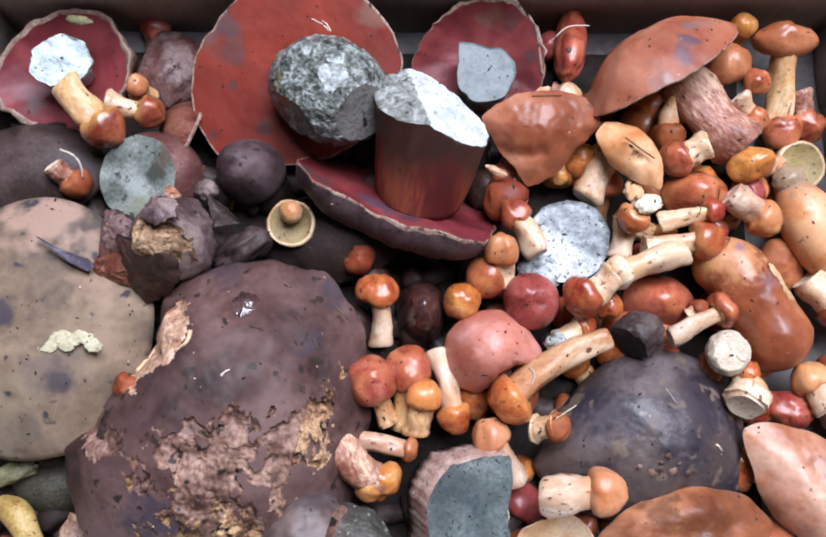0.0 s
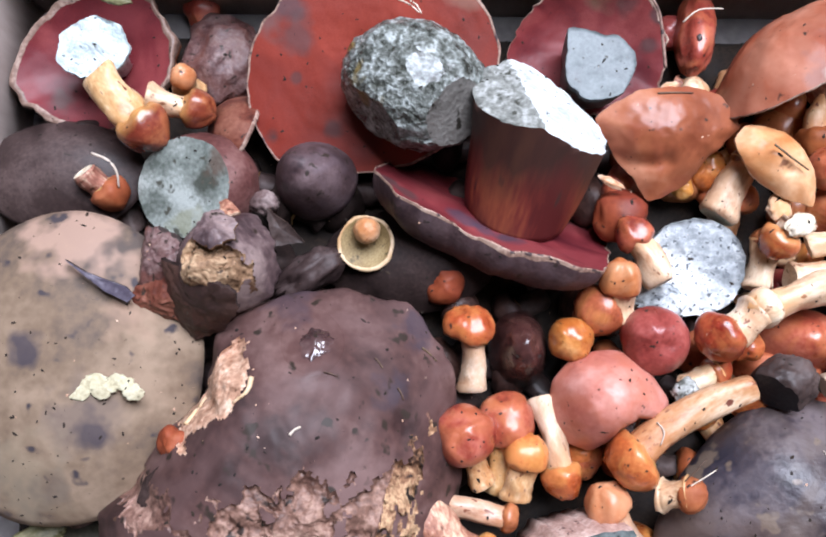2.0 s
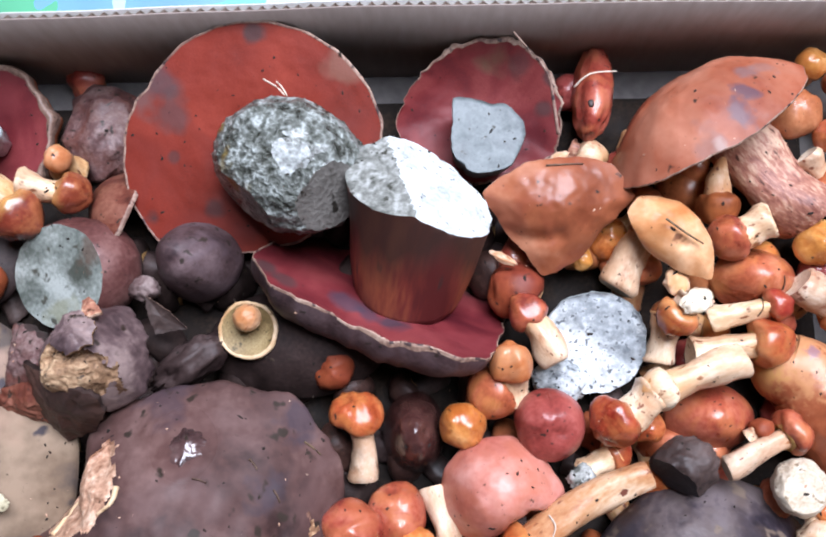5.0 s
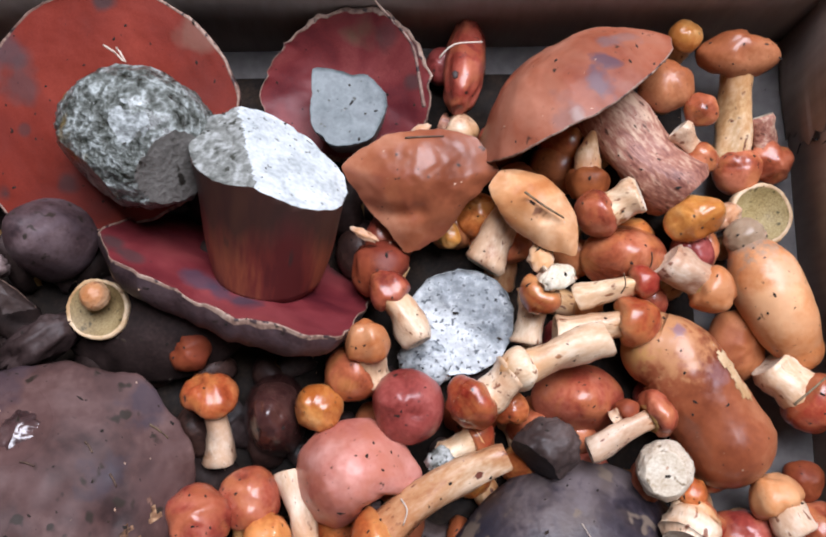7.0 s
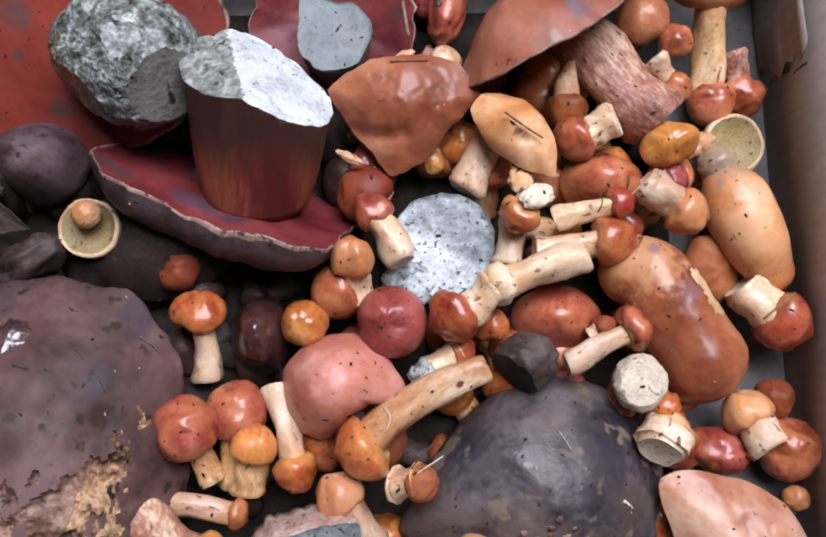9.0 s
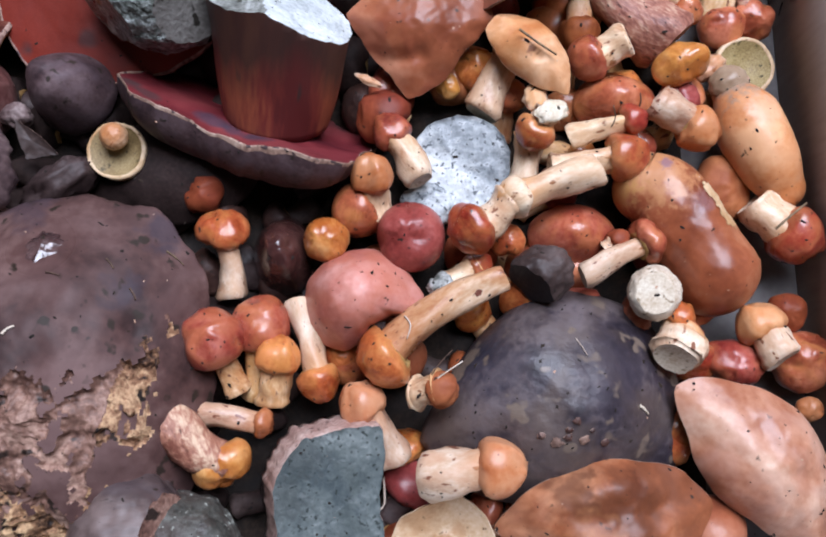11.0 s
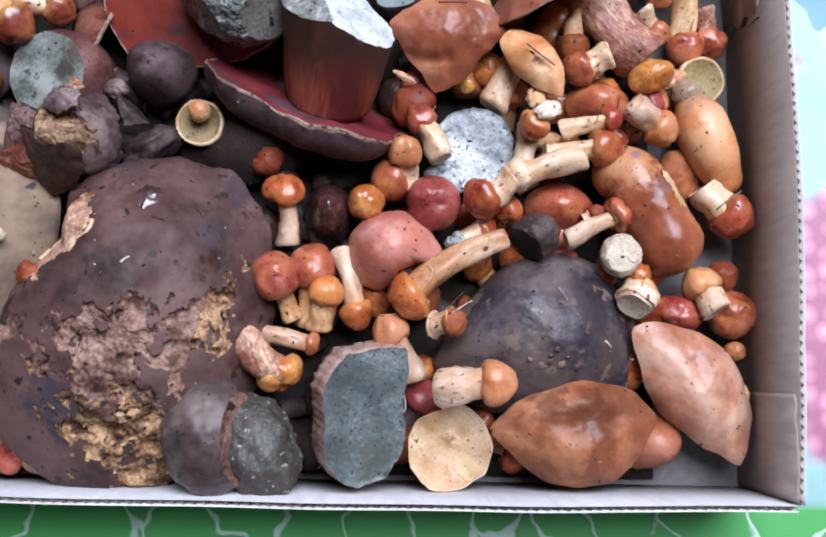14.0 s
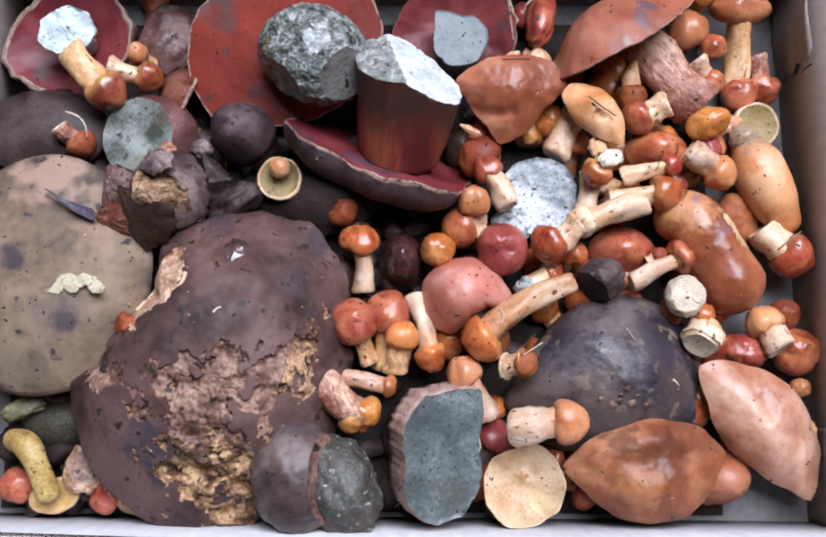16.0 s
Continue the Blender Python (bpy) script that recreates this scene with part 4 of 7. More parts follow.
def lump(name, centre, size, label, body, turn=(0, 0, 0), planes=(), cut=("flesh",), bump=0.06, seed=1.0, parent=None, category="mushroom piece", group="",
         scale=2.2, crease=(), n=0, pebble=0.015, ribs=0.0):
    n = n or (88 if planes else 48)
    verts, faces, cuts = lump_geo(size, planes, bump, seed, n, max(12, n // 2), scale, crease, pebble, ribs)
    m = pose(*centre, *turn)
    if parent is None:
        top = thing(name, m, label, category, group)
        main = part("body", used(verts, faces), body, top)
    else:
        top = main = part(name, used(verts, faces), body, parent, label)
        main.matrix_parent_inverse = parent.matrix_basis.inverted()
        main.matrix_basis = m
    for q, fs in enumerate(cuts):
        if fs:
            part("cut_face", used(verts, fs), cut[q % len(cut)], top)
    return top


def stub(name, centre, up, r, shape, tall, cut, side, label, parent=None, spin=0.0, seed=1.0, category="mushroom stem", rough=0.0008, taper=0.94, na=72, ribs=0.0):
    """A short stem piece cut flat: an uneven outline, a worn rim and a rough cut face."""
    m = along(centre, up, spin)
    rim = [r * lobed(2 * math.pi * j / na, shape) * (1 + 0.045 * fractal_at((math.cos(2 * math.pi * j / na), math.sin(2 * math.pi * j / na), 0), 3.5, seed)) for j in range(na)]
    comb = lambda j, k: k * (1 + ribs * math.sin(j * math.pi * 0.62 + 2 * noise.noise(Vector((j * 0.2, seed, 0)))) * (1 if k != 1.0 and k != 0.985 else 0.25))
    ring = lambda k, z, wave=0.0: [(q * comb(j, k) * math.cos(2 * math.pi * j / na), q * comb(j, k) * math.sin(2 * math.pi * j / na),
                                    z + wave * noise.noise(Vector((j * 0.5, seed, z * 90)))) for j, q in enumerate(rim)]
    walls = [ring(taper - 0.05, -tall), ring(taper, -tall * 0.6, 0.001), ring((1 + taper) / 2, -tall * 0.3, 0.001), ring(1.0, -0.0016, 0.0006), ring(0.985, 0.0, 0.0006)]
    face = [walls[-1]]
    for k in (0.95, 0.88, 0.78, 0.66, 0.52, 0.38, 0.22, 0.08):
        face.append([(x * k / 0.985, y * k / 0.985, -0.0006 + rough * 1.6 * fractal_at((x * k, y * k, 0), 95, seed)) for x, y, _ in walls[-1]])
    if parent is None:
        top = thing(name, m, label, category)
        part("side", lattice(walls, na, True, False), side, top)
    else:
        top = part(name, lattice(walls, na, True, False), side, parent, label)
        top.matrix_parent_inverse = parent.matrix_basis.inverted()
        top.matrix_basis = m
    fv, ff = lattice(face, na, False, True)
    part("cut_face", (fv, [tuple(reversed(q)) for q in ff]), cut, top)
    return top


def spline(pts, steps):
    """Points on a smooth line through pts."""
    fine = []
    for i in range(len(pts) - 1):
        a, b = pts[i], pts[i + 1]
        p, q = pts[max(0, i - 1)], pts[min(len(pts) - 1, i + 2)]
        for k in range(steps):
            t = k / steps
            fine.append(0.5 * ((2 * a) + (b - p) * t + (2 * p - 5 * a + 4 * b - q) * t * t + (3 * a - p - 3 * b + q) * t ** 3))
    return fine + [pts[-1]]


def sweep_geo(points, radii, flat=1.0, seed=1.0, bump=0.05, n=40, ends=(1.0, 1.0), steps=8):
    """A bent rounded body along a line, with domed ends."""
    line_of = spline([Vector((*p, r)) for p, r in zip(points, radii)], steps)
    first, last = (line_of[1] - line_of[0]).to_3d().normalized(), (line_of[-1] - line_of[-2]).to_3d().normalized()
    stations = [(line_of[0].to_3d() - first * line_of[0].w * ends[0] * math.cos(k * math.pi / 14), first, line_of[0].w * math.sin(k * math.pi / 14)) for k in range(1, 7)]
    for i, p in enumerate(line_of):
        d = (line_of[min(i + 1, len(line_of) - 1)] - line_of[max(i - 1, 0)]).to_3d().normalized()
        stations.append((p.to_3d(), d, p.w))
    stations += [(line_of[-1].to_3d() + last * line_of[-1].w * ends[1] * math.sin(k * math.pi / 14), last, line_of[-1].w * math.cos(k * math.pi / 14)) for k in range(1, 7)]
    rows = []
    for p, d, r in stations:
        x = d.cross(Vector((0, 0, 1)))
        x = x.normalized() if x.length > 0.05 else Vector((1, 0, 0))
        y = x.cross(d).normalized() * flat
        row = []
        for j in range(n):
            a = 2 * math.pi * j / n
            o = x * math.cos(a) + y * math.sin(a)
            q = (p + o * r) * 60
            k = r * (1 + bump * (noise.noise(q * 0.6 + Vector((seed, seed, 0))) * 1.6 + 0.5 * noise.noise(q * 1.9 + Vector((seed, 0, seed))) + 0.25 * noise.noise(q * 5.1)))
            row.append(tuple(p + o * k))
        rows.append(row)
    return lattice(rows, n)


def sweep(name, points, radii, label, skin, category="mushroom cap", group="", **shape):
    mid = sum((Vector(p) for p in points), Vector()) / len(points)
    top = thing(name, pose(*mid), label, category, group)
    part("body", sweep_geo([Vector(p) - mid for p in points], radii, **shape), skin, top)
    return top


def flake(name, outline, label, skin, flesh, thick=0.0022, bulge=0.002, jag=0.09, wrinkle=0.0, pitch=0.006, seed=1.0, category="mushroom piece", n=72):
    """A torn piece of cap: a bent skin with a ragged outline over a layer of bare flesh."""
    pts = [Vector(p) for p in outline]
    mid = sum(pts, Vector()) / len(pts)
    up = sum(((a - mid).cross(b - mid) for a, b in zip(pts, pts[1:] + pts[:1])), Vector()).normalized()
    if up.z < 0:
        up, pts = -up, pts[::-1]
    rim = []
    for j in range(n):
        q = j * len(pts) / n
        a, b = pts[int(q)], pts[(int(q) + 1) % len(pts)]
        p = a.lerp(b, q % 1) - mid
        rim.append(p * (1 + jag * fractal_at((*(p.normalized()),), 5, seed)))
    size = sum(p.length for p in rim) / n

    def sheet_at(p, s):
        w = fractal_at(tuple(p), 1 / pitch, seed)
        return p + up * (bulge * (1 - s * s) + wrinkle * (1 - 2 * abs(w)) + 0.06 * size * noise.noise(p / size * 1.7 + Vector((seed, 0, 0))))

    steps = [k / 14 for k in range(1, 15)]
    top_rows = [[tuple(sheet_at(p * s, s)) for p in rim] for s in steps]
    edge = [Vector(p) for p in top_rows[-1]]
    low = [top_rows[-1]]
    for k, d in ((1.0, 0.5), (0.96, 1.0), (0.6, 0.9), (0.2, 0.8)):
        low.append([tuple(p * k - up * thick * d * (1 + 0.3 * fractal_at(tuple(p * k), 160, seed))) for p in edge])
    top = thing(name, pose(*mid), label, category)
    part("skin", lattice(top_rows, n, True, False), skin, top)
    part("torn_flesh", lattice(low, n, False, True), flesh, top)
    return top


def rod(name, points, r0, r1, material, label="", parent=None, category="", group="", n=8):
    """A thin bent rod through a few points, tapering from r0 to r1."""
    pts = [Vector(p) for p in points]
    fine = spline(pts, 4)
    rows = []
    for i, p in enumerate(fine):
        d = (fine[min(i + 1, len(fine) - 1)] - fine[max(i - 1, 0)]).normalized()
        x = d.orthogonal().normalized()
        y = d.cross(x)
        r = r0 + (r1 - r0) * i / (len(fine) - 1)
        rows.append([tuple(p + (x * math.cos(2 * math.pi * j / n) + y * math.sin(2 * math.pi * j / n)) * r) for j in range(n)])
    ob = part(name, lattice(rows, n), material, parent)
    if parent is None:
        tagged(ob, label, category, group)
    elif label:
        ob["label"] = label
    return ob


def slab(x0, x1, y0, y1, z0, z1):
    v = [(x, y, z) for x in (x0, x1) for y in (y0, y1) for z in (z0, z1)]
    return v, [(0, 1, 3, 2), (4, 6, 7, 5), (0, 4, 5, 1), (2, 3, 7, 6), (0, 2, 6, 4), (1, 5, 7, 3)]


def flat_faced(ob):
    ob.data.polygons.foreach_set("use_smooth", [False] * len(ob.data.polygons))
    return ob

# ---- the setting: a plain room with one skylight, a table with a printed oilcloth ----
def structure(name, geo, material, label):
    return tagged(flat_faced(part(name, geo, material)), label, name.split("_")[0], kind="structure")


ROOM = (-2.2, 2.2, -2.2, 2.1, -0.755, 2.30)
x0, x1, y0, y1, z0, z1 = ROOM
structure("floor", slab(x0, x1, y0, y1, z0 - 0.1, z0), "boards", "plain wooden board floor of the room")
cv, cf = [], []
for piece in (slab(x0, -0.42, y0, y1, z1, z1 + 0.1), slab(1.58, x1, y0, y1, z1, z1 + 0.1), slab(-0.42, 1.58, y0, 0.15, z1, z1 + 0.1), slab(-0.42, 1.58, 1.98, y1, z1, z1 + 0.1)):
    cf += [tuple(i + len(cv) for i in f) for f in piece[1]]
    cv += piece[0]
structure("ceiling", (cv, cf), "plaster", "plain grey plaster ceiling with a skylight opening")
structure("wall_west", slab(x0 - 0.1, x0, y0 - 0.1, y1 + 0.1, z0, z1), "plaster", "plain grey plaster wall of the room")
structure("wall_east", slab(x1, x1 + 0.1, y0 - 0.1, y1 + 0.1, z0, z1), "plaster", "plain grey plaster wall of the room")
structure("wall_south", slab(x0, x1, y0 - 0.1, y0, z0, z1), "plaster", "plain grey plaster wall of the room")
structure("wall_north", slab(x0, x1, y1, y1 + 0.1, z0, z1), "plaster", "plain grey plaster wall of the room")

table = thing("table", pose(0, 0.05, -0.755), "wooden table under a printed oilcloth", "table")
flat_faced(part("tabletop", slab(-0.7, 0.7, -0.45, 0.45, 0.715, 0.745), "wood", table))
for sx in (-1, 1):
    for sy in (-1, 1):
        flat_faced(part("leg", slab(sx * 0.64 - 0.03, sx * 0.64 + 0.03, sy * 0.4 - 0.03, sy * 0.4 + 0.03, 0, 0.715), "wood", table))
cv, cf = [], []
nx, ny = 60, 40
for i in range(nx + 1):
    for j in range(ny + 1):
        x, y = -0.72 + 1.44 * i / nx, -0.42 + 0.94 * j / ny
        inside = -0.33 < x < 0.33 and -0.16 < y < 0.32
        cv.append((x, y, -0.0075 + (0 if inside else 0.0012 * noise.noise(Vector((x * 9, y * 9, 0.3))))))
for i in range(nx):
    for j in range(ny):
        a = i * (ny + 1) + j
        cf.append((a, a + ny + 1, a + ny + 2, a + 1))
cloth = part("tablecloth", (cv, cf), "cloth")
tagged(cloth, "glossy oilcloth printed with pink berries and aqua leaves", "tablecloth")

# ---- the cardboard box, 60 by 40 cm, of corrugated board ----
L, R, F, B, H, T = -0.314, 0.300, -0.123, 0.284, 0.088, 0.0042
box = thing("cardboard_box", pose(0, 0.08, -0.006), "open shallow grey corrugated cardboard box full of mushrooms", "box")
# the base carries painted shade: its card is darker than the walls
flat_faced(part("base", slab(L, R, F - 0.08, B - 0.08, 0.0, 0.006), "card_base_shaded", box, "grey inner base of the box"))


def sheet(a, b, inward, z0, z1, thick, bulge, seed, n=60):
    """A board between two plan points, its inner face on the line and its thickness outward, slightly bowed and with an uneven top."""
    a, b, o = Vector(a), Vector(b), -Vector(inward)
    rows = []
    for i in range(n + 1):
        t = i / n
        p = a.lerp(b, t)
        bow = bulge * math.sin(math.pi * t) + 0.0012 * noise.noise(Vector((t * 6, seed, 0)))
        top = z1 + 0.0014 * noise.noise(Vector((t * 9, seed, 2.0)))
        row = []
        for z, d in ((z0, 0), (0.5 * (z0 + top), 0), (top, 0), (top, thick), (0.5 * (z0 + top), thick), (z0, thick)):
            q = p + o * (d + bow * (z - z0) / (z1 - z0))
            row.append((q.x, q.y, z))
        rows.append(row)
    return lattice(rows, 6)


def flute(a, b, inward, z0, z1, wide, bulge, seed, pitch=0.0065):
    a, b, o = Vector(a), Vector(b), -Vector(inward)
    n = int((b - a).length / pitch) * 4
    verts, faces = [], []
    for i in range(n + 1):
        t = i / n
        p = a.lerp(b, t)
        bow = bulge * math.sin(math.pi * t) + 0.0012 * noise.noise(Vector((t * 6, seed, 0)))
        top = z1 + 0.0014 * noise.noise(Vector((t * 9, seed, 2.0))) - 0.0012
        d = 0.0006 + wide * (0.5 + 0.5 * math.sin(i * math.pi / 2))
        for z in (z0, top):
            q = p + o * (d + bow * (z - z0) / (z1 - z0))
            verts.append((q.x, q.y, z))
        if i:
            k = 2 * i
            faces.append((k - 2, k, k + 1, k - 1))
    return verts, faces


LF, RF, LB, RB = (L, F - 0.08), (R, F - 0.08), (L, B - 0.08), (R, B - 0.08)
for side, a, b, inn, bulge, seed in (("back", LB, RB, (0, -1), 0.004, 1.0), ("front", LF, RF, (0, 1), 0.003, 2.0), ("left", LF, LB, (1, 0), 0.004, 3.0), ("right", RF, RB, (-1, 0), 0.006, 4.0)):
    a3, b3, i3 = (*a, 0), (*b, 0), (*inn, 0)
    # the front liner has its brighter lighting put into the colour
    liner = part("wall", sheet(a3, b3, i3, 0.0, H + 0.006, 0.0006, bulge, seed), "card_front_lit" if side == "front" else "card", box)
    out = Vector(i3) * -(T - 0.0006)
    flat_faced(part("fluting", flute(a3, b3, i3, 0.0, H + 0.006, T - 0.0014, bulge, seed), "card_edge", liner))
    part("outer_liner", sheet(Vector(a3) + out, Vector(b3) + out, i3, 0.0, H + 0.006, 0.0006, bulge, seed), "card_white", liner)

# the glued corner flap inside the right wall, and the torn end of another one
part("corner_flap", sheet((R - 0.0012, F - 0.078, 0), (R - 0.0012, F - 0.012, 0), (-1, 0, 0), 0.008, H + 0.0062, 0.0011, 0.001, 6.0, 20), "card", box, "glued grey corner flap")
edge = []
for i in range(15):
    z = 0.008 + 0.066 * i / 14
    edge.append((0.212 - 0.08 + 0.010 * noise.noise(Vector((i * 0.9, 3.3, 0))) + (0.012 if i < 4 else 0), z))
rows = []
for y, z in edge:
    stand = 0.0035 * (0.4 + z / 0.075)
    rows.append([(R - stand, y, z), (R - stand - 0.0015, y + 0.03, z), (R - 0.0020, B - 0.0815, z), (R - 0.0009, B - 0.0815, z), (R - stand - 0.0004, y + 0.03, z), (R - stand + 0.0011, y, z)])
part("torn_flap", lattice(rows, 6), "card", box, "flap with a torn ragged edge")


# ---- the mushrooms ----
dome_cap("tan_bolete_cap", (-0.2513, 0.0476, 0.0620), (0.02, -0.05, 1), 0.0764, 0.0864, 0.0260, "broad greyish tan bolete cap with a cream mould patch", "tan", seed=2.1, dome=2.6, wob=0.04, dents=[(-0.2, 0.1, 0.25, 0.002), (0.3, 0.5, 0.3, 0.003)], under="pores_red")
def broken(u, v):
    """Positive where the great brown cap is torn open."""
    w = 0.58 * noise.fractal(Vector((u * 4.5, v * 4.5, 3.0)), 0.8, 2.1, 5) + 0.26 * noise.fractal(Vector((u * 13, v * 13, 1.0)), 0.8, 2.1, 3)
    a = 1 - math.hypot((u - 0.08) / 0.66, (v + 0.08 - 0.25 * u) / 0.25)
    b = 1 - math.hypot((u - 0.26) / 0.52, (v + 0.52) / 0.34)
    c = 1 - math.hypot((u - 0.65) / 0.15, (v - 0.20) / 0.26)
    d = 1 - math.hypot((u + 0.575 - 0.42 * (v - 0.42)) / 0.135, (v - 0.40) / 0.25)
    e = 1 - math.hypot((u + 0.86) / 0.22, (v + 0.16) / 0.13)
    b = max(b, e, 1 - math.hypot((u - 0.42) / 0.26, (v + 0.78) / 0.22))
    island = noise.fractal(Vector((u * 5.5, v * 7, 9.0)), 0.8, 2.1, 4)
    return max(max(a, b, c) + w - 0.05 - (0.55 if island > 0.38 else 0), 1.5 * d + 1.1 * w - 0.05)


def giant_zone(u, v):
    """Which flesh lies bare: smooth brown, ochre crumbs, or pale peach at the notch."""
    w = 0.3 * noise.fractal(Vector((u * 4, v * 4, 7.0)), 0.8, 2.1, 4)
    if u < -0.36 and v > 0.1:
        return 2
    if v + w < -0.36 or (u > 0.52 and v < 0.5) or w > 0.24:
        return 1
    return 0


def window(u, v):
    """Positive where the small violet cap is torn open."""
    w = 0.35 * noise.fractal(Vector((u * 3, v * 3, 8.0)), 0.8, 2.1, 4)
    return 1 - math.hypot((u - 0.08) / 0.62, (v + 0.20 + 0.1 * u) / 0.50) + w

stained("giant_skin", "brown", "giant_brown_skin", wet=((-0.0125, 0.083, 0.026),), blots=((-0.0256, -0.0552, 0.021, 0.8, (0.046, 0.038, 0.054)), (-0.0165, -0.073, 0.010, 0.75, (0.042, 0.034, 0.045)), (0.0403, 0.1047, 0.012, 0.6), (0.034, 0.070, 0.010, 0.5), (-0.03, 0.10, 0.014, 0.4)))
giant = dome_cap("giant_bolete_cap", (-0.1254, -0.0177, 0.0540), (0.13, -0.1, 1), 0.0867, 0.1173, 0.0520, "giant dark brown bolete cap with torn crumbling flesh", "giant_skin", seed=4.4, dome=2.6, wob=0.03, depth=0.95, bump=0.0011, na=230, nr=110, torn=broken, spin=-15, rag=0.02, shape=[(131, 1.12), (108, 1.26), (90, 1.34), (73, 1.4), (55, 1.31), (40, 1.17), (15, 1.04), (-13, 1.07), (-44, 1.24), (-68, 1.28), (-84, 1.32), (-101, 1.32), (-124, 1.28), (-141, 1.21), (-159, 1.17), (191, 0.97), (172, 0.88), (158, 0.80), (146, 0.83), (139, 0.93)], dents=[(0.15, 0.55, 0.1, -0.003), (0.5, 0.45, 0.09, 0.003), (-0.2, 0.1, 0.2, 0.003), (0.1, 0.2, 0.1, 0.003)] + pits(3, 44, 0.0011, 0.06), under="pores_red", flesh=("torn_skin", "torn", "torn_peach"), zones=giant_zone)
stained("violet_skin", "violet", "violet_brown_stained_skin", blots=((-0.058, -0.014, 0.022, 0.6, (0.12, 0.082, 0.066)), (-0.002, -0.024, 0.020, 0.55, (0.125, 0.090, 0.075)), (0.028, 0.013, 0.02, 0.5, (0.045, 0.035, 0.048)), (-0.036, 0.018, 0.020, 0.35, (0.065, 0.06, 0.08))))
dome_cap("violet_bolete_cap", (0.1466, -0.0178, 0.0282), (0.0, 0.02, 1), 0.0750, 0.0631, 0.0420, "dark violet brown bolete cap with dirt on it", "violet_skin", seed=6.2, dome=2.2, wob=0.02, dents=[(0.3, -0.5, 0.25, 0.003)] + pits(8, 34, 0.0005, 0.06), under="pores_red", bump=0.002, shape=[(-163, 1.01), (172, 0.77), (148, 0.68), (120, 0.68), (98, 0.77), (72, 0.83), (44, 0.91), (23, 0.94), (-2, 0.96), (-25, 1.05), (-55, 0.96), (-94, 0.78), (-135, 0.91)])
red_pored = dish_cap("red_pored_bolete", (-0.0888, 0.2265, 0.0576), (-0.05, -0.3, 0.95), 0.0703, 0.0668, 0.0300, "large upturned bolete with orange red pores", "pores_red", "umber", seed=1.3, wob=0.02, sag=0.004, swell=0.003, rag=0.008, rim_w=0.0014, na=170, nr=60, stains=[(-0.0607, 0.0247, 0.014, 0.7, (0.13, 0.075, 0.07)), (-0.0491, 0.0301, 0.011, 0.7, (0.07, 0.045, 0.05)), (-0.0449, 0.0187, 0.014, 0.6, (0.09, 0.055, 0.055)), (0.0049, 0.0586, 0.007, 0.85), (0.0546, 0.0408, 0.013, 0.6, (0.20, 0.10, 0.07)), (-0.0231, -0.0375, 0.006, 0.7), (-0.0582, -0.0432, 0.006, 0.8), (-0.0443, -0.0089, 0.004, 0.6), (-0.0041, -0.0513, 0.012, 0.5, (0.09, 0.015, 0.012))], shape=[(-169, 1.06), (178, 1.01), (161, 0.95), (153, 0.89), (144, 0.89), (124, 0.89), (102, 0.90), (81, 0.91), (59, 0.93), (39, 0.97), (21, 1.02), (5, 1.05), (-11, 1.00), (-35, 0.93), (-65, 0.88), (-100, 0.91), (-122, 1.06), (-136, 1.13), (-150, 1.11)], full=True)
lump("stem_base", (-0.0628, 0.2064, 0.0750), (0.0420, 0.0352, 0.0308), "netted grey bulbous stem base cut flat", "bulb", turn=(0, 0, -25), planes=[((0.79, -0.24, 0.56), 0.0318), ((0.06, 0.0, 1), 0.0297), ((-0.30, -0.93, 0.25), 0.0303)], cut=("bulb_side", "bulb_light", "bulb"), bump=0.05, seed=2.0, parent=red_pored, n=110, pebble=0.03)
stout = dish_cap("stout_bolete", (-0.0184, 0.1480, 0.0422), (0.31, 0.77, 0.56), 0.0674, 0.0603, 0.0320, "upturned bolete with crimson pores and stout red stem", "pores_crimson", "umber_violet", seed=3.7, wob=0.03, sag=0.007, wave=0.004, rim_w=0.0014, rim="rim", rag=0.035, na=150, nr=50, stains=[(-0.0615, -0.0174, 0.009, 0.8), (-0.0487, -0.0233, 0.007, 0.7), (-0.0141, -0.0221, 0.010, 0.75, (0.055, 0.04, 0.06)), (-0.0022, -0.0264, 0.008, 0.7, (0.055, 0.04, 0.06)), (0.0107, -0.0309, 0.009, 0.85, (0.04, 0.03, 0.045)), (0.056, 0.03, 0.016, 0.6)], shape=[(-168, 1.05), (-148, 1.02), (-136, 0.86), (-110, 0.68), (-92, 0.68), (-78, 0.8), (-64, 0.92), (-55, 1.1), (-40, 1.17), (-18, 1.1), (10, 1.12), (37, 1.15), (79, 1.1), (101, 1.08), (129, 1.0), (165, 0.96)])
foot, end = Vector((-0.0030, 0.1440, 0.0370)), Vector((0.0090, 0.1900, 0.0860))
way = (end - foot).normalized()
rings = []
for i in range(23):
    t = i / 22
    wide, deep = 0.0298 + 0.0135 * t + 0.0006 * math.sin(t * 9), 0.0300 + 0.0020 * t
    rings.append([Vector((wide * math.cos(a) * (1 + 0.05 * rough_at((math.cos(a), math.sin(a), t), 1.5, 4)), deep * math.sin(a), t * (end - foot).length * 1.35)) for a in [2 * math.pi * j / 96 for j in range(96)]])
m = along(foot, way)
hub = m.inverted()
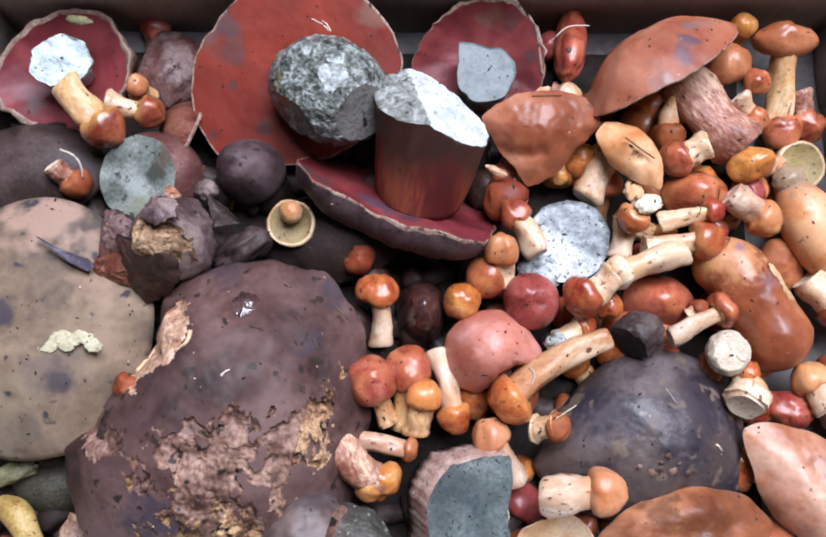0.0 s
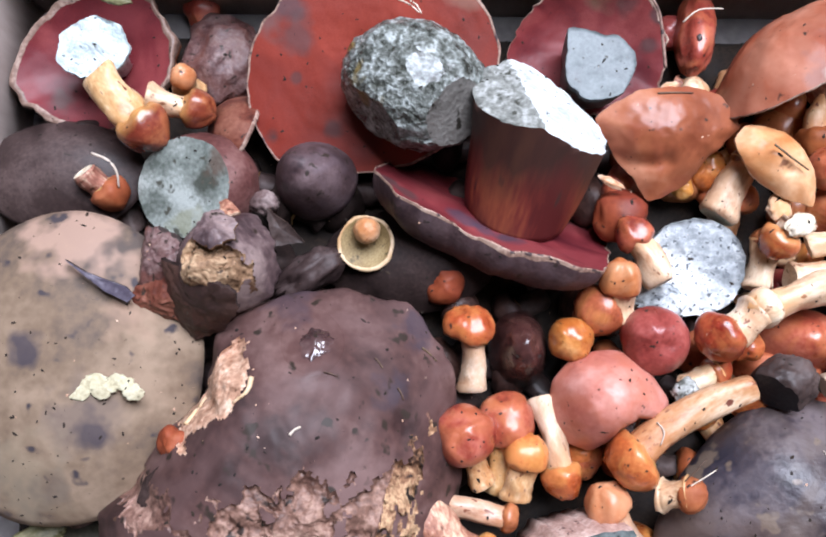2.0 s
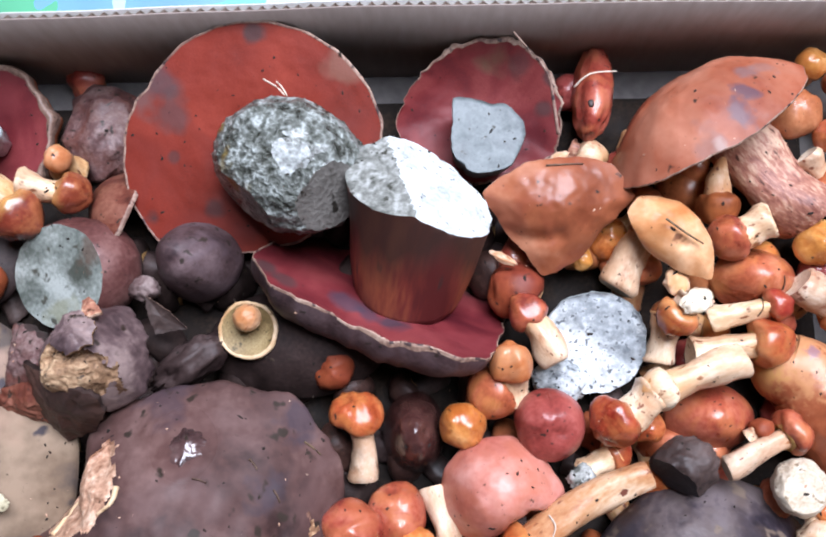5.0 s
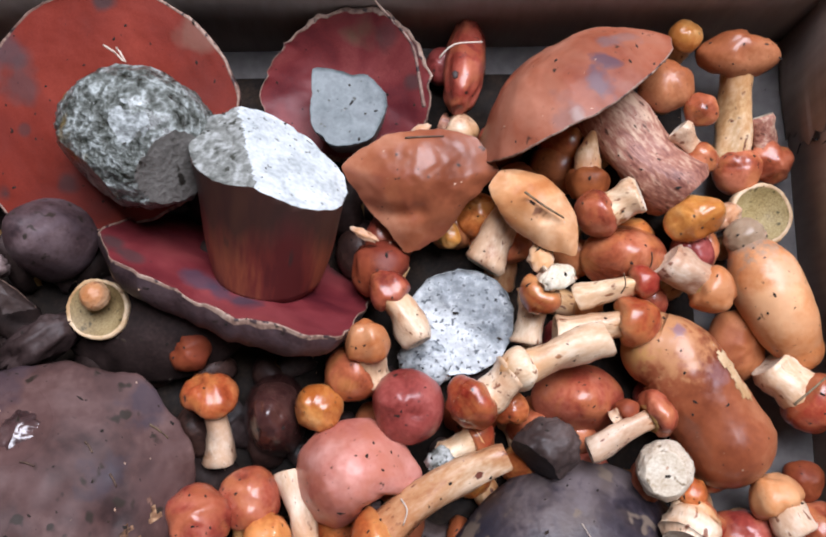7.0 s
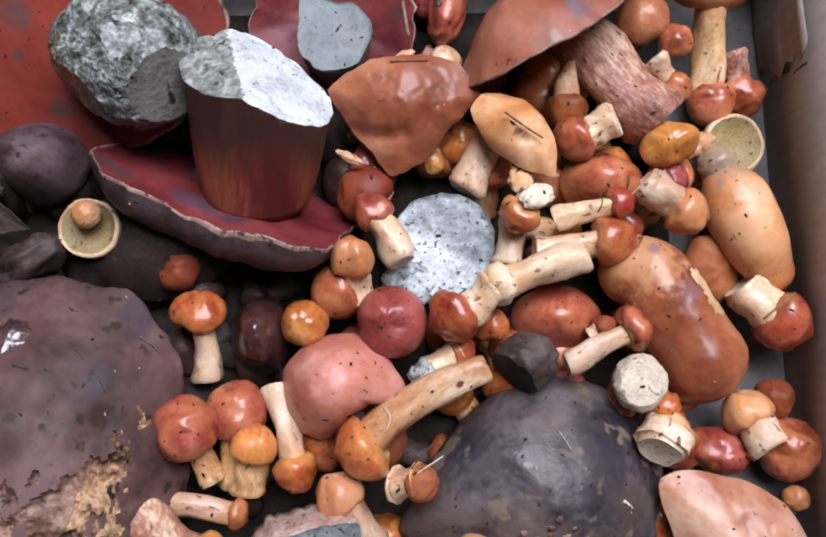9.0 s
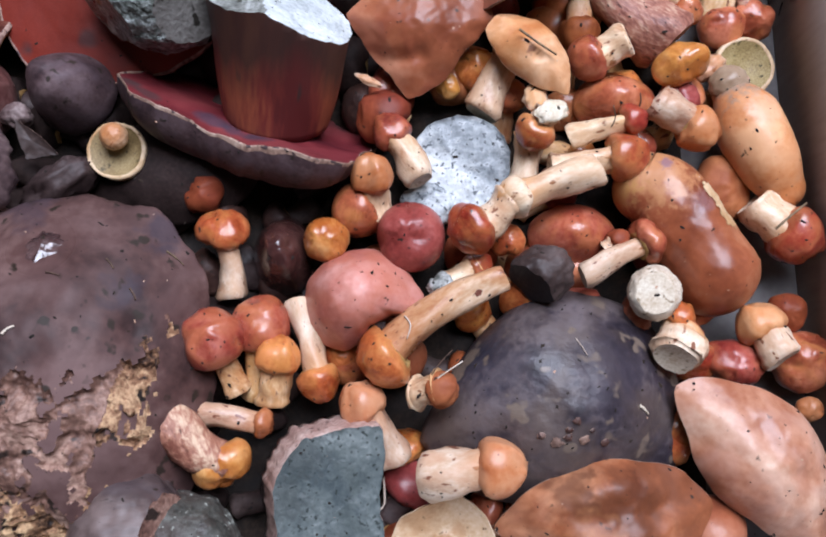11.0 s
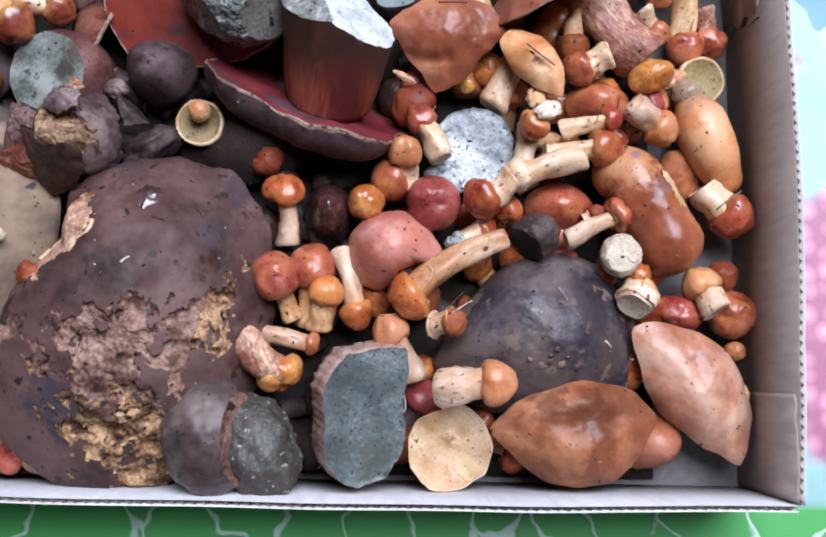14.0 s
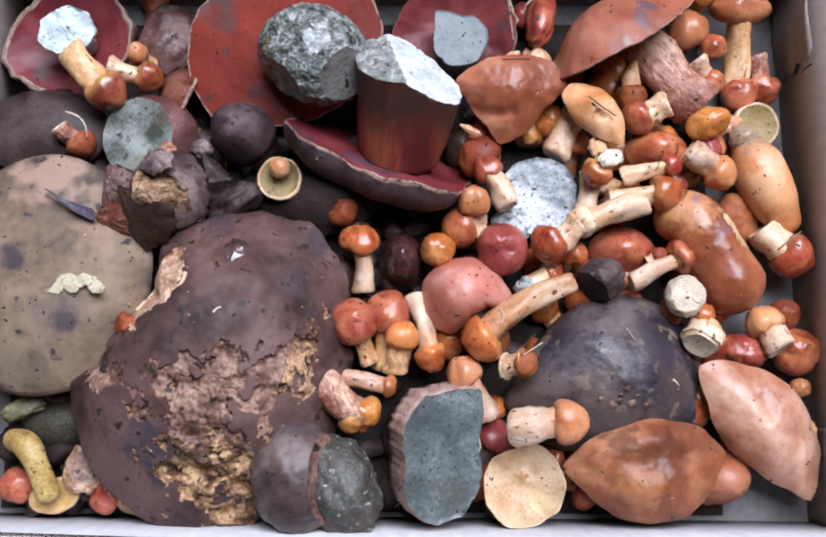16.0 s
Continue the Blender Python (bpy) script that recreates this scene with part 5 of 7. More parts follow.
cuts = [(hub.to_3x3() @ Vector(n).normalized(), hub @ Vector(p)) for n, p in (((0.56, 0.54, 0.63), Vector((0.018, 0.189, 0.0825))), ((-0.10, 0.58, 1.0), Vector((-0.007, 0.211, 0.0858))))]
lip = []
for j in range(96):
    # the height at which the cuts meet this side of the stem
    over = lambda p: max((p - at).dot(nor) for nor, at in cuts)
    first = next(i for i in range(len(rings)) if over(rings[i][j]) > 0)
    low, high = rings[first - 1][j], rings[first][j]
    meet = low.lerp(high, over(low) / (over(low) - over(high)))
    meet *= 1 + 0.025 * fractal_at((math.cos(j * math.pi / 48), math.sin(j * math.pi / 48), 0), 4, 3.0)
    lip.append((first, meet))
for i, row in enumerate(rings):
    for j, (first, meet) in enumerate(lip):
        if i >= first:
            row[j] = meet
verts, faces = lattice(rings, 96, True, False)
side = [f for f in faces if len({tuple(verts[i]) for i in f}) > 2]
stalk = part("stem", (verts, side), "stem_red", stout, "red stem browned at its middle")
stalk.matrix_parent_inverse = stout.matrix_basis.inverted()
stalk.matrix_basis = m
core = sum((meet for _, meet in lip), Vector()) / 96
lid = []
for k in range(1, 31):
    row = [core.lerp(meet, k / 30) for _, meet in lip]
    lid.append([(p.x, p.y, min(at.z - ((p.x - at.x) * nor.x + (p.y - at.y) * nor.y) / nor.z for nor, at in cuts) + 0.0005 * fractal_at((p.x, p.y, 0), 90, 2)) for p in row[:96]])
lid[-1] = [tuple(meet) for _, meet in lip]
lv, lf = lattice(lid, 96, True, False)
level = lambda i, k: cuts[k][1].z - ((lv[i][0] - cuts[k][1].x) * cuts[k][0].x + (lv[i][1] - cuts[k][1].y) * cuts[k][0].y) / cuts[k][0].z
for mine, mat_name, note in ((0, "flesh_bright", "white cut stem end"), (1, "flesh_dirty", "grey speckled cut stem end")):
    fs = [f for f in lf if (level(f[0], 0) < level(f[0], 1) + 0.0016 * fractal_at((lv[f[0]][0], lv[f[0]][1], 0), 160, 5)) == (mine == 0)]
    if fs:
        top_face = part("cut_face", used(lv, fs), mat_name, stout, note)
        top_face.matrix_parent_inverse = stout.matrix_basis.inverted()
        top_face.matrix_basis = m

crimson = dish_cap("crimson_bolete", (0.0386, 0.2455, 0.0401), (0.0, -0.32, 0.95), 0.0479, 0.0443, 0.0300, "upturned bolete with crimson pores and cut stem", "pores_crimson", "rust", seed=8.1, wob=0.02, sag=0.01, rag=0.05, na=130, nr=44, stains=[(0.0099, 0.0293, 0.011, 0.6, (0.12, 0.09, 0.05)), (0.0415, 0.0185, 0.006, 0.75), (0.0387, 0.0023, 0.005, 0.7), (0.0235, 0.0274, 0.009, 0.5)], shape=[(-172, 1.00), (169, 0.91), (144, 0.81), (111, 0.79), (84, 0.83), (57, 0.90), (36, 0.96), (15, 0.97), (-7, 1.00), (-28, 1.03), (-52, 0.97), (-85, 0.83), (-125, 0.87), (-152, 1.00)])
stub("stem", (0.0428, 0.2242, 0.0620), (0.03, -0.08, 1), 0.0207, [(129, 1.4), (82, 0.9), (63, 1.03), (22, 1.07), (-15, 0.94), (-61, 0.97), (-114, 1.03), (203, 1.0), (162, 0.99)], 0.0280, "flesh_grey", "flesh_grey", "bluish grey cut stem", parent=crimson, seed=3.3, rough=0.0006)
dark_red = dish_cap("dark_red_bolete", (-0.2614, 0.2341, 0.0360), (0.05, -0.18, 1), 0.0482, 0.0451, 0.0320, "upturned bolete with dark red pores and white stem", "pores_crimson", "rust", seed=9.4, wob=0.02, sag=0.014, rim="rim_brown", rim_w=0.0046, full=True, rag=0.04, na=130, nr=44, stains=[(-0.0201, -0.0257, 0.010, 0.75, (0.08, 0.05, 0.045)), (0.0133, -0.0311, 0.008, 0.6)], shape=[(-166, 1.00), (170, 0.88), (144, 0.80), (108, 0.81), (78, 0.92), (52, 1.03), (30, 0.98), (7, 0.98), (-13, 0.92), (-35, 0.86), (-63, 0.84), (-88, 0.90), (-127, 0.84), (-151, 0.95)])
stub("stem", (-0.2535, 0.2354, 0.0560), (0.0, -0.05, 1), 0.0264, [(0, 0.85), (20, 0.74), (40, 0.79), (65, 0.7), (90, 0.74), (115, 0.7), (140, 0.74), (160, 0.85), (180, 0.81), (200, 0.88), (220, 0.83), (250, 0.74), (275, 0.72), (300, 0.65), (320, 0.76), (335, 0.79)], 0.0300, "flesh_white", "flesh_white", "white stem cut flat", parent=dark_red, taper=0.6, na=110, seed=5.1, rough=0.0022)
lump("olive_scrap", (-0.2393, 0.2613, 0.0640), (0.0096, 0.0033, 0.0018), "olive yellow scrap at a bolete rim", "olive", bump=0.2, seed=2.9, turn=(0, 0, -8), n=24)
dome_cap("rust_bolete_cap", (0.0831, 0.1845, 0.0580), (0.0, -0.3, 0.95), 0.0346, 0.0317, 0.0120, "rust brown bolete cap with a pale edge", "rust_pale", seed=5.5, dome=1.7, wob=0.02, dents=[(-0.85, -0.42, 0.18, 0.0025), (-0.6, -0.5, 0.16, 0.003), (-0.35, -0.5, 0.14, 0.003), (-0.1, -0.44, 0.14, 0.0025), (-0.45, -0.85, 0.3, -0.002)], rim="rim", thick=0.35, bump=0.0022, rag=0.02, na=120, nr=36, shape=[(168, 1.28), (136, 0.97), (99, 0.80), (60, 0.89), (39, 1.04), (9, 1.13), (-7, 0.86), (-30, 0.69), (-78, 0.89), (-106, 1.12), (-130, 0.92), (-168, 1.00)])
stained("leaning_skin", "satin", "satin_skin_with_bruises", blots=((0.0033, -0.0325, 0.007, 0.75, (0.10, 0.065, 0.085)), (0.0127, -0.0251, 0.006, 0.8, (0.09, 0.06, 0.08)), (0.0241, -0.0171, 0.006, 0.7, (0.16, 0.10, 0.10)), (0.0329, -0.0147, 0.006, 0.5, (0.20, 0.12, 0.11)), (-0.0165, -0.0389, 0.0045, 0.8, (0.55, 0.42, 0.36)), (-0.0190, -0.0367, 0.010, 0.5, (0.20, 0.11, 0.10)), (-0.0403, -0.0420, 0.008, 0.5, (0.14, 0.05, 0.03))))
dome_cap("leaning_bolete_cap", (0.1611, 0.2327, 0.0580), (-0.48, 0.68, 0.55), 0.0594, 0.0403, 0.0270, "large reddish brown bolete cap leaning on others", "leaning_skin", seed=7.7, dome=2.3, wob=0.03, rim="rim", spin=20, rag=0.02, bump=0.0022, thick=0.08, na=120, nr=48)
small("rust", (0.1772, 0.2427, 0.0350), (0.2241, 0.1810, 0.0400), 0.0163, 0.0184, "thick veined pinkish brown bolete stem", flare=1.05, stalk="stem_rose", cut="stem_rose", name="bolete_stalk", h=0.84)
stained("long_skin", "peach", "peach_skin_greying_at_one_end", blots=((-0.014, 0.036, 0.020, 0.9, (0.27, 0.185, 0.135)), (-0.002, 0.012, 0.012, 0.5, (0.66, 0.38, 0.24))))
long_tan = sweep("long_tan_cap", [(0.2570, 0.1530, 0.0340), (0.2640, 0.1360, 0.0360), (0.2740, 0.1130, 0.0340), (0.2830, 0.0970, 0.0300)], [0.0105, 0.0185, 0.0185, 0.0125], "smooth elongated peach tan mushroom cap", "long_skin", seed=1.9, bump=0.04, n=52)
lump("worn_tip", (0.2555, 0.1570, 0.0370), (0.0112, 0.0105, 0.0095), "greyish worn tip", "taupe", turn=(0, 0, 20), bump=0.08, seed=3.3, parent=long_tan, pebble=0.005)
dish_cap("pale_cup", (0.2700, 0.1720, 0.0260), (0.1, -0.1, 1), 0.0160, 0.0150, 0.0120, "small upturned mushroom cap with olive yellow pores", "pores_olive", "caramel", seed=2.9, sag=0.006, rim="straw", rim_w=0.0024, full=True)
lump("pale_stem_piece", (0.2480, 0.1700, 0.0300), (0.0100, 0.0070, 0.0070), "dirty pale piece of mushroom stem", "stem", seed=2.7, bump=0.2, turn=(0, 0, 30), n=30)
small("rust", (0.2540, 0.0990, 0.0240), (0.2500, 0.1030, 0.0060), 0.0170, 0.0070, "rust brown mushroom cap between larger caps", oval=1.2)
stained("bean_skin", "bean", "bean_skin_with_pale_lobe", blots=((-0.020, 0.030, 0.026, 0.85, (0.50, 0.24, 0.105)), (-0.008, 0.020, 0.018, 0.7, (0.46, 0.20, 0.09)), (-0.034, 0.016, 0.012, 0.7, (0.40, 0.20, 0.06)), (-0.009, 0.028, 0.0045, 0.8, (0.22, 0.12, 0.15)), (0.008, 0.006, 0.008, 0.55, (0.25, 0.13, 0.13))))
bean = sweep("bean_shaped_cap", [(0.2030, 0.0990, 0.0360), (0.2140, 0.0920, 0.0380), (0.2260, 0.0720, 0.0360), (0.2390, 0.0480, 0.0340)], [0.0200, 0.0220, 0.0235, 0.0245], "large caramel brown bean shaped mushroom cap with a pale strip", "bean_skin", seed=3.1, bump=0.05, ends=(0.8, 0.95), n=96, steps=16)
bean_skin = bean.children[0].data
strip_line = [Vector((0.0125, 0.0150)), Vector((0.0165, 0.0085)), Vector((0.0205, 0.0025)), Vector((0.0250, -0.0045))]


def on_strip(p):
    """True on the narrow torn strip along the shoulder of the bean shaped cap."""
    q = Vector((p.x, p.y))
    near_line = min((q - a.lerp(b, min(1, max(0, (q - a).dot(b - a) / (b - a).length_squared)))).length for a, b in zip(strip_line, strip_line[1:]))
    return p.z > 0 and near_line < 0.0030 + 0.0022 * noise.noise(Vector((p.x * 300, p.y * 300, 1.0)))


sv = [v.co + v.normal * 0.0004 for v in bean_skin.vertices]
part("torn_strip", used(sv, [tuple(f.vertices) for f in bean_skin.polygons if on_strip(f.center)]), "straw", bean, "pale strip where the skin is torn")
dome_cap("blush_cap", (0.2566, -0.0537, 0.0398), (0.08, -0.12, 1), 0.0553, 0.0339, 0.0220, "glossy blush pink folded mushroom cap", "blush", seed=4.1, spin=-52, dome=1.8, wob=0.02, na=110, nr=34, shape=[(-169, 1.12), (-177, 1.07), (153, 0.75), (109, 0.60), (58, 0.62), (23, 0.82), (-7, 1.11), (-21, 0.82), (-57, 0.55), (-101, 0.57), (-143, 0.76)], rim="rim", thick=0.1, bump=0.0026, dents=[(-0.3, 0.1, 0.2, 0.002), (0.2, 0.2, 0.12, 0.002)])
# three dark brown patches along the upper side, one orange patch below
stained("oval_skin", "oval", "dark_patched_rust_skin", blots=((-0.018, 0.020, 0.014, 0.6, (0.09, 0.025, 0.010)), (0.000, 0.017, 0.014, 0.55, (0.09, 0.025, 0.010)), (0.018, 0.012, 0.012, 0.4, (0.10, 0.03, 0.012)), (-0.008, -0.008, 0.018, 0.45, (0.46, 0.19, 0.08))))
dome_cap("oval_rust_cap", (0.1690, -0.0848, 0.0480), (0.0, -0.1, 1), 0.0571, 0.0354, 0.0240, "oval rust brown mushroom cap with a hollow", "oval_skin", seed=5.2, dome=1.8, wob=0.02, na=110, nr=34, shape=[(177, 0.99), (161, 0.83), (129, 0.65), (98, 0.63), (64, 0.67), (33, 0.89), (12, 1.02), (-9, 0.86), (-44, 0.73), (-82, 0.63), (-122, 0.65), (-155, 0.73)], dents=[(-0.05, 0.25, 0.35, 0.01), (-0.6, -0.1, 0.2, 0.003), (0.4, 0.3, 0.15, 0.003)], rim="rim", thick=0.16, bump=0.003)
dome_cap("low_rust_cap", (0.2283, -0.0897, 0.0280), (0.3, -0.2, 1), 0.0231, 0.0194, 0.0200, "small rust coloured cap under larger caps", "rust_pale", seed=5.9, dome=2.0)
stub("halved_bolete", (0.0300, -0.0750, 0.0680), (0.3, -0.12, 0.95), 0.0300, [(-171, 0.88), (136, 1.15), (105, 1.4), (59, 1.74), (15, 0.92), (-52, 1.26), (-76, 1.5), (-102, 1.56), (-128, 1.3)], 0.0450, "green_grey", "frill", "halved greenish grey bolete bulb with pinkish frill", seed=6.6, ribs=0.022, taper=1.03, na=110, rough=0.0006)
fold = lump("folded_cap", (-0.0680, -0.0880, 0.0640), (0.0310, 0.0390, 0.0310), "folded dark brown bolete cap with greenish grey side", "fold", turn=(0, 0, 8), planes=[((0.93, -0.12, 0.36), 0.0212)], cut=("torn_skin",), bump=0.06, seed=7.2, n=110, pebble=0.014, ribs=0.014, category="mushroom cap")
lump("lobe", (-0.0395, -0.0970, 0.0555), (0.0255, 0.0360, 0.0290), "dark greenish grey lobe", "lobe_grey", turn=(0, 0, 28), pebble=0.03, bump=0.13, seed=7.9, parent=fold, n=80, ribs=0.02)
lump("torn_flesh", (-0.0465, -0.1015, 0.0740), (0.0060, 0.0075, 0.0050), "pinkish torn flesh in the fold", "torn_peach", turn=(0, 0, 20), pebble=0.08, bump=0.3, seed=2.4, parent=fold, n=30)
shell = dish_cap("straw_shell_cap", (0.0868, -0.0952, 0.0479), (0.05, -0.12, 1), 0.0296, 0.0289, 0.0160, "pale straw yellow thin hollow mushroom cap", "straw", "straw", seed=8.3, wob=0.02, sag=0.011, stains=[(0.001, 0.005, 0.005, 0.75, (0.36, 0.17, 0.06)), (0.009, 0.008, 0.006, 0.6, (0.42, 0.22, 0.09)), (-0.012, 0.013, 0.010, 0.5, (0.46, 0.26, 0.12)), (0.012, -0.014, 0.010, 0.45, (0.70, 0.56, 0.30)), (-0.014, -0.016, 0.008, 0.4, (0.44, 0.27, 0.13))], rim_w=0.0012, rim="straw", wave=0.004, rag=0.01, shape=[(169, 0.94), (142, 0.96), (115, 0.88), (73, 0.97), (40, 0.92), (3, 0.92), (-36, 0.96), (-73, 0.97), (-116, 1.02), (-154, 0.98)], dents=[(0.05, 0.1, 0.16, -0.004), (0.1, 0.1, 0.06, 0.002), (-0.4, -0.3, 0.2, 0.002)], na=110, nr=36)
stained("disc_face", "speck_bright", "speckled_flesh_white_on_one_side", blots=((-0.009, -0.006, 0.020, 0.6, (0.72, 0.75, 0.76)), (0.012, 0.014, 0.020, 0.5, (0.15, 0.17, 0.185)), (0.021, -0.004, 0.015, 0.5, (0.15, 0.17, 0.185)), (-0.004, 0.023, 0.014, 0.5, (0.15, 0.17, 0.185))))
stub("speckled_disc", (0.0999, 0.1118, 0.0360), (-0.06, -0.16, 1), 0.0290, [(0, 1.03), (22, 1.07), (45, 1.08), (67, 1.07), (90, 1.03), (112, 1.0), (135, 0.99), (157, 1.04), (180, 1.08), (202, 1.08), (225, 1.05), (247, 0.99), (270, 0.95), (292, 0.97), (315, 1.0), (337, 1.01)], 0.0300, "disc_face", "flesh_speck", "pale speckled round bolete stem base", seed=8.8, rough=0.001)
lump("white_bit", (0.0839, 0.0935, 0.0260), (0.0159, 0.0143, 0.0111), "small white piece of mushroom flesh", "speck_bright", bump=0.15, seed=9.9)
dome_cap("pink_cap", (0.0470, 0.0359, 0.0481), (-0.05, -0.05, 1), 0.0286, 0.0263, 0.0300, "smooth pink mushroom cap with a notch", "pink", seed=2.2, dome=2.3, wob=0.02, shape=[(-176, 1.14), (162, 1.12), (138, 1.05), (108, 0.98), (79, 0.99), (51, 0.97), (21, 0.99), (1, 1.14), (-10, 1.16), (-21, 1.03), (-33, 0.60), (-73, 0.51), (-92, 0.81), (-113, 1.05), (-134, 1.13), (-158, 1.16)], dents=[(0.35, -0.55, 0.1, 0.006), (0.5, -0.2, 0.2, 0.002)], bump=0.0022, na=110, nr=34)
# a dark lump added in the notch as its shade
lump("dark_notch", (0.0537, 0.0191, 0.0560), (0.0055, 0.0033, 0.0026), "dark lump for the shade in the notch of a pink cap", "umber_dark", bump=0.3, seed=1.3, turn=(0, 0, 35), n=20)
small("wine", (0.0711, 0.0685, 0.0560), (0.0756, 0.0715, 0.0248), 0.0195, 0.0088, "round wine red mushroom cap", h=0.95, wob=0.02)
small("yellow", (0.0255, 0.0687, 0.0520), (0.0300, 0.0717, 0.0315), 0.0128, 0.0058, "round golden yellow mushroom cap", h=0.9)
small("red", (-0.0330, 0.0168, 0.0620), (-0.0216, -0.0117, 0.0400), 0.0172, 0.0066, "round glossy red mushroom cap on a tawny stem", h=0.9, stalk="stem_warm", tip=(-0.1, 0.25, 0.95))
small("red", (-0.0094, 0.0248, 0.0520), (-0.0145, -0.0165, 0.0320), 0.0164, 0.0063, "round glossy red mushroom cap on a tawny stem", h=0.85, stalk="stem_warm", tip=(0.05, 0.3, 0.95))
stained("green_stained", "green_pale", "pale_greenish_flesh_with_stain", blots=((0.0085, -0.003, 0.0105, 0.9, (0.045, 0.05, 0.038)), (0.019, 0.004, 0.012, 0.6, (0.13, 0.075, 0.055)), (-0.012, -0.022, 0.012, 0.6, (0.20, 0.20, 0.11))))
lump("halved_dark_bolete", (-0.1900, 0.1550, 0.0420), (0.0365, 0.0310, 0.0300), "reddish bolete bulb with a greenish grey cut side", "red_brown", turn=(0, 0, 15), planes=[((-0.40, -0.12, 0.9), 0.0120)], cut=("green_stained",), bump=0.03, pebble=0.005, seed=1.1, category="mushroom stem")
dome_cap("dark_round_cap", (-0.1224, 0.1620, 0.0340), (-0.1, -0.1, 1), 0.0257, 0.0233, 0.0340, "round dark violet brown bolete cap", "umber_violet", seed=1.7, dome=2.6, wob=0.05, bump=0.003, dents=[(-0.4, 0.4, 0.3, -0.003), (0.3, 0.3, 0.2, 0.002)])
dome_cap("broken_bolete", (-0.1664, 0.1044, 0.0720), (0.05, 0.05, 1), 0.0312, 0.0312, 0.0360, "broken violet brown cap with torn tan flesh", "mauve_dark", seed=2.3, torn=window, wob=0.02, rag=0.06, bump=0.0024, na=120, nr=52, flesh=('torn_tan', 'torn_skin'), wave=0.006, dome=2.4, shape=[(145, 0.70), (108, 0.82), (79, 0.90), (61, 1.09), (24, 1.00), (-6, 1.06), (-26, 1.07), (-50, 0.97), (-71, 0.89), (-101, 0.75), (-143, 0.77), (-178, 0.76)], dents=[(-0.75, 0.1, 0.14, 0.008), (-0.7, 0.5, 0.12, 0.006), (0.1, 0.8, 0.12, -0.004)])
flake("torn_violet_strip", [(-0.208, 0.125, 0.072), (-0.199, 0.123, 0.079), (-0.184, 0.114, 0.086), (-0.185, 0.102, 0.087), (-0.188, 0.093, 0.082), (-0.209, 0.087, 0.076), (-0.210, 0.106, 0.072)], "torn violet brown strip of cap beside a broken bolete", "mauve_red", "umber", thick=0.008, bulge=0.0055, seed=2.8, wrinkle=0.0011, jag=0.14)
flake("rust_red_scrap", [(-0.209, 0.091, 0.078), (-0.189, 0.096, 0.084), (-0.180, 0.084, 0.083), (-0.184, 0.073, 0.070), (-0.211, 0.077, 0.068), (-0.214, 0.085, 0.075)], "rust red torn scrap under a broken cap", "rusty_dark", "umber_dark", thick=0.007, bulge=0.005, seed=4.8, wrinkle=0.0010, jag=0.12)
flake("hanging_skin_flap", [(-0.192, 0.104, 0.091), (-0.178, 0.098, 0.0985), (-0.160, 0.090, 0.1025), (-0.151, 0.086, 0.098), (-0.151, 0.079, 0.089), (-0.164, 0.068, 0.070), (-0.178, 0.064, 0.067), (-0.188, 0.073, 0.070), (-0.190, 0.088, 0.084)], "dark brown flap of skin hanging from a broken cap", "umber_red", "umber_dark", thick=0.003, bulge=0.0055, seed=5.8, wrinkle=0.0011, pitch=0.010, jag=0.07)
flake("lifted_skin_flap", [(-0.174, 0.116, 0.1045), (-0.167, 0.127, 0.102), (-0.160, 0.128, 0.102), (-0.149, 0.121, 0.107), (-0.150, 0.112, 0.1105), (-0.161, 0.106, 0.111), (-0.170, 0.110, 0.108)], "bluish violet flap of skin over torn tan flesh", "mauve_dark", "torn_tan", thick=0.0018, bulge=0.0030, seed=3.4, wrinkle=0.0008, jag=0.16)
flake("peach_skin_tip", [(-0.163, 0.134, 0.094), (-0.159, 0.136, 0.095), (-0.150, 0.128, 0.100), (-0.155, 0.125, 0.104), (-0.160, 0.127, 0.101)], "pale pinkish torn tip on a broken violet cap", "stem_rose", "torn_peach", thick=0.002, bulge=0.001, seed=6.1)
flake("black_rotten_scrap", [(-0.187, -0.001, 0.087), (-0.177, -0.003, 0.088), (-0.178, -0.011, 0.088), (-0.192, -0.023, 0.084), (-0.200, -0.021, 0.080), (-0.197, -0.009, 0.081)], "blackened rotten scrap at the edge of a giant cap", "umber_dark", "straw", thick=0.002, bulge=0.001, seed=6.3, wrinkle=0.0006)
lump("dusky_scrap", (-0.1500, 0.1455, 0.0440), (0.0085, 0.0070, 0.0075), "small dusky pink scrap of mushroom", "mauve", bump=0.2, seed=3.2, pebble=0.01)
flake("dark_blade_scrap", [(-0.147, 0.141, 0.052), (-0.134, 0.132, 0.048), (-0.126, 0.123, 0.042), (-0.143, 0.120, 0.044), (-0.146, 0.131, 0.050)], "dark blade shaped scrap of old mushroom", "umber", "rim", thick=0.0016, bulge=-0.001, seed=3.6)
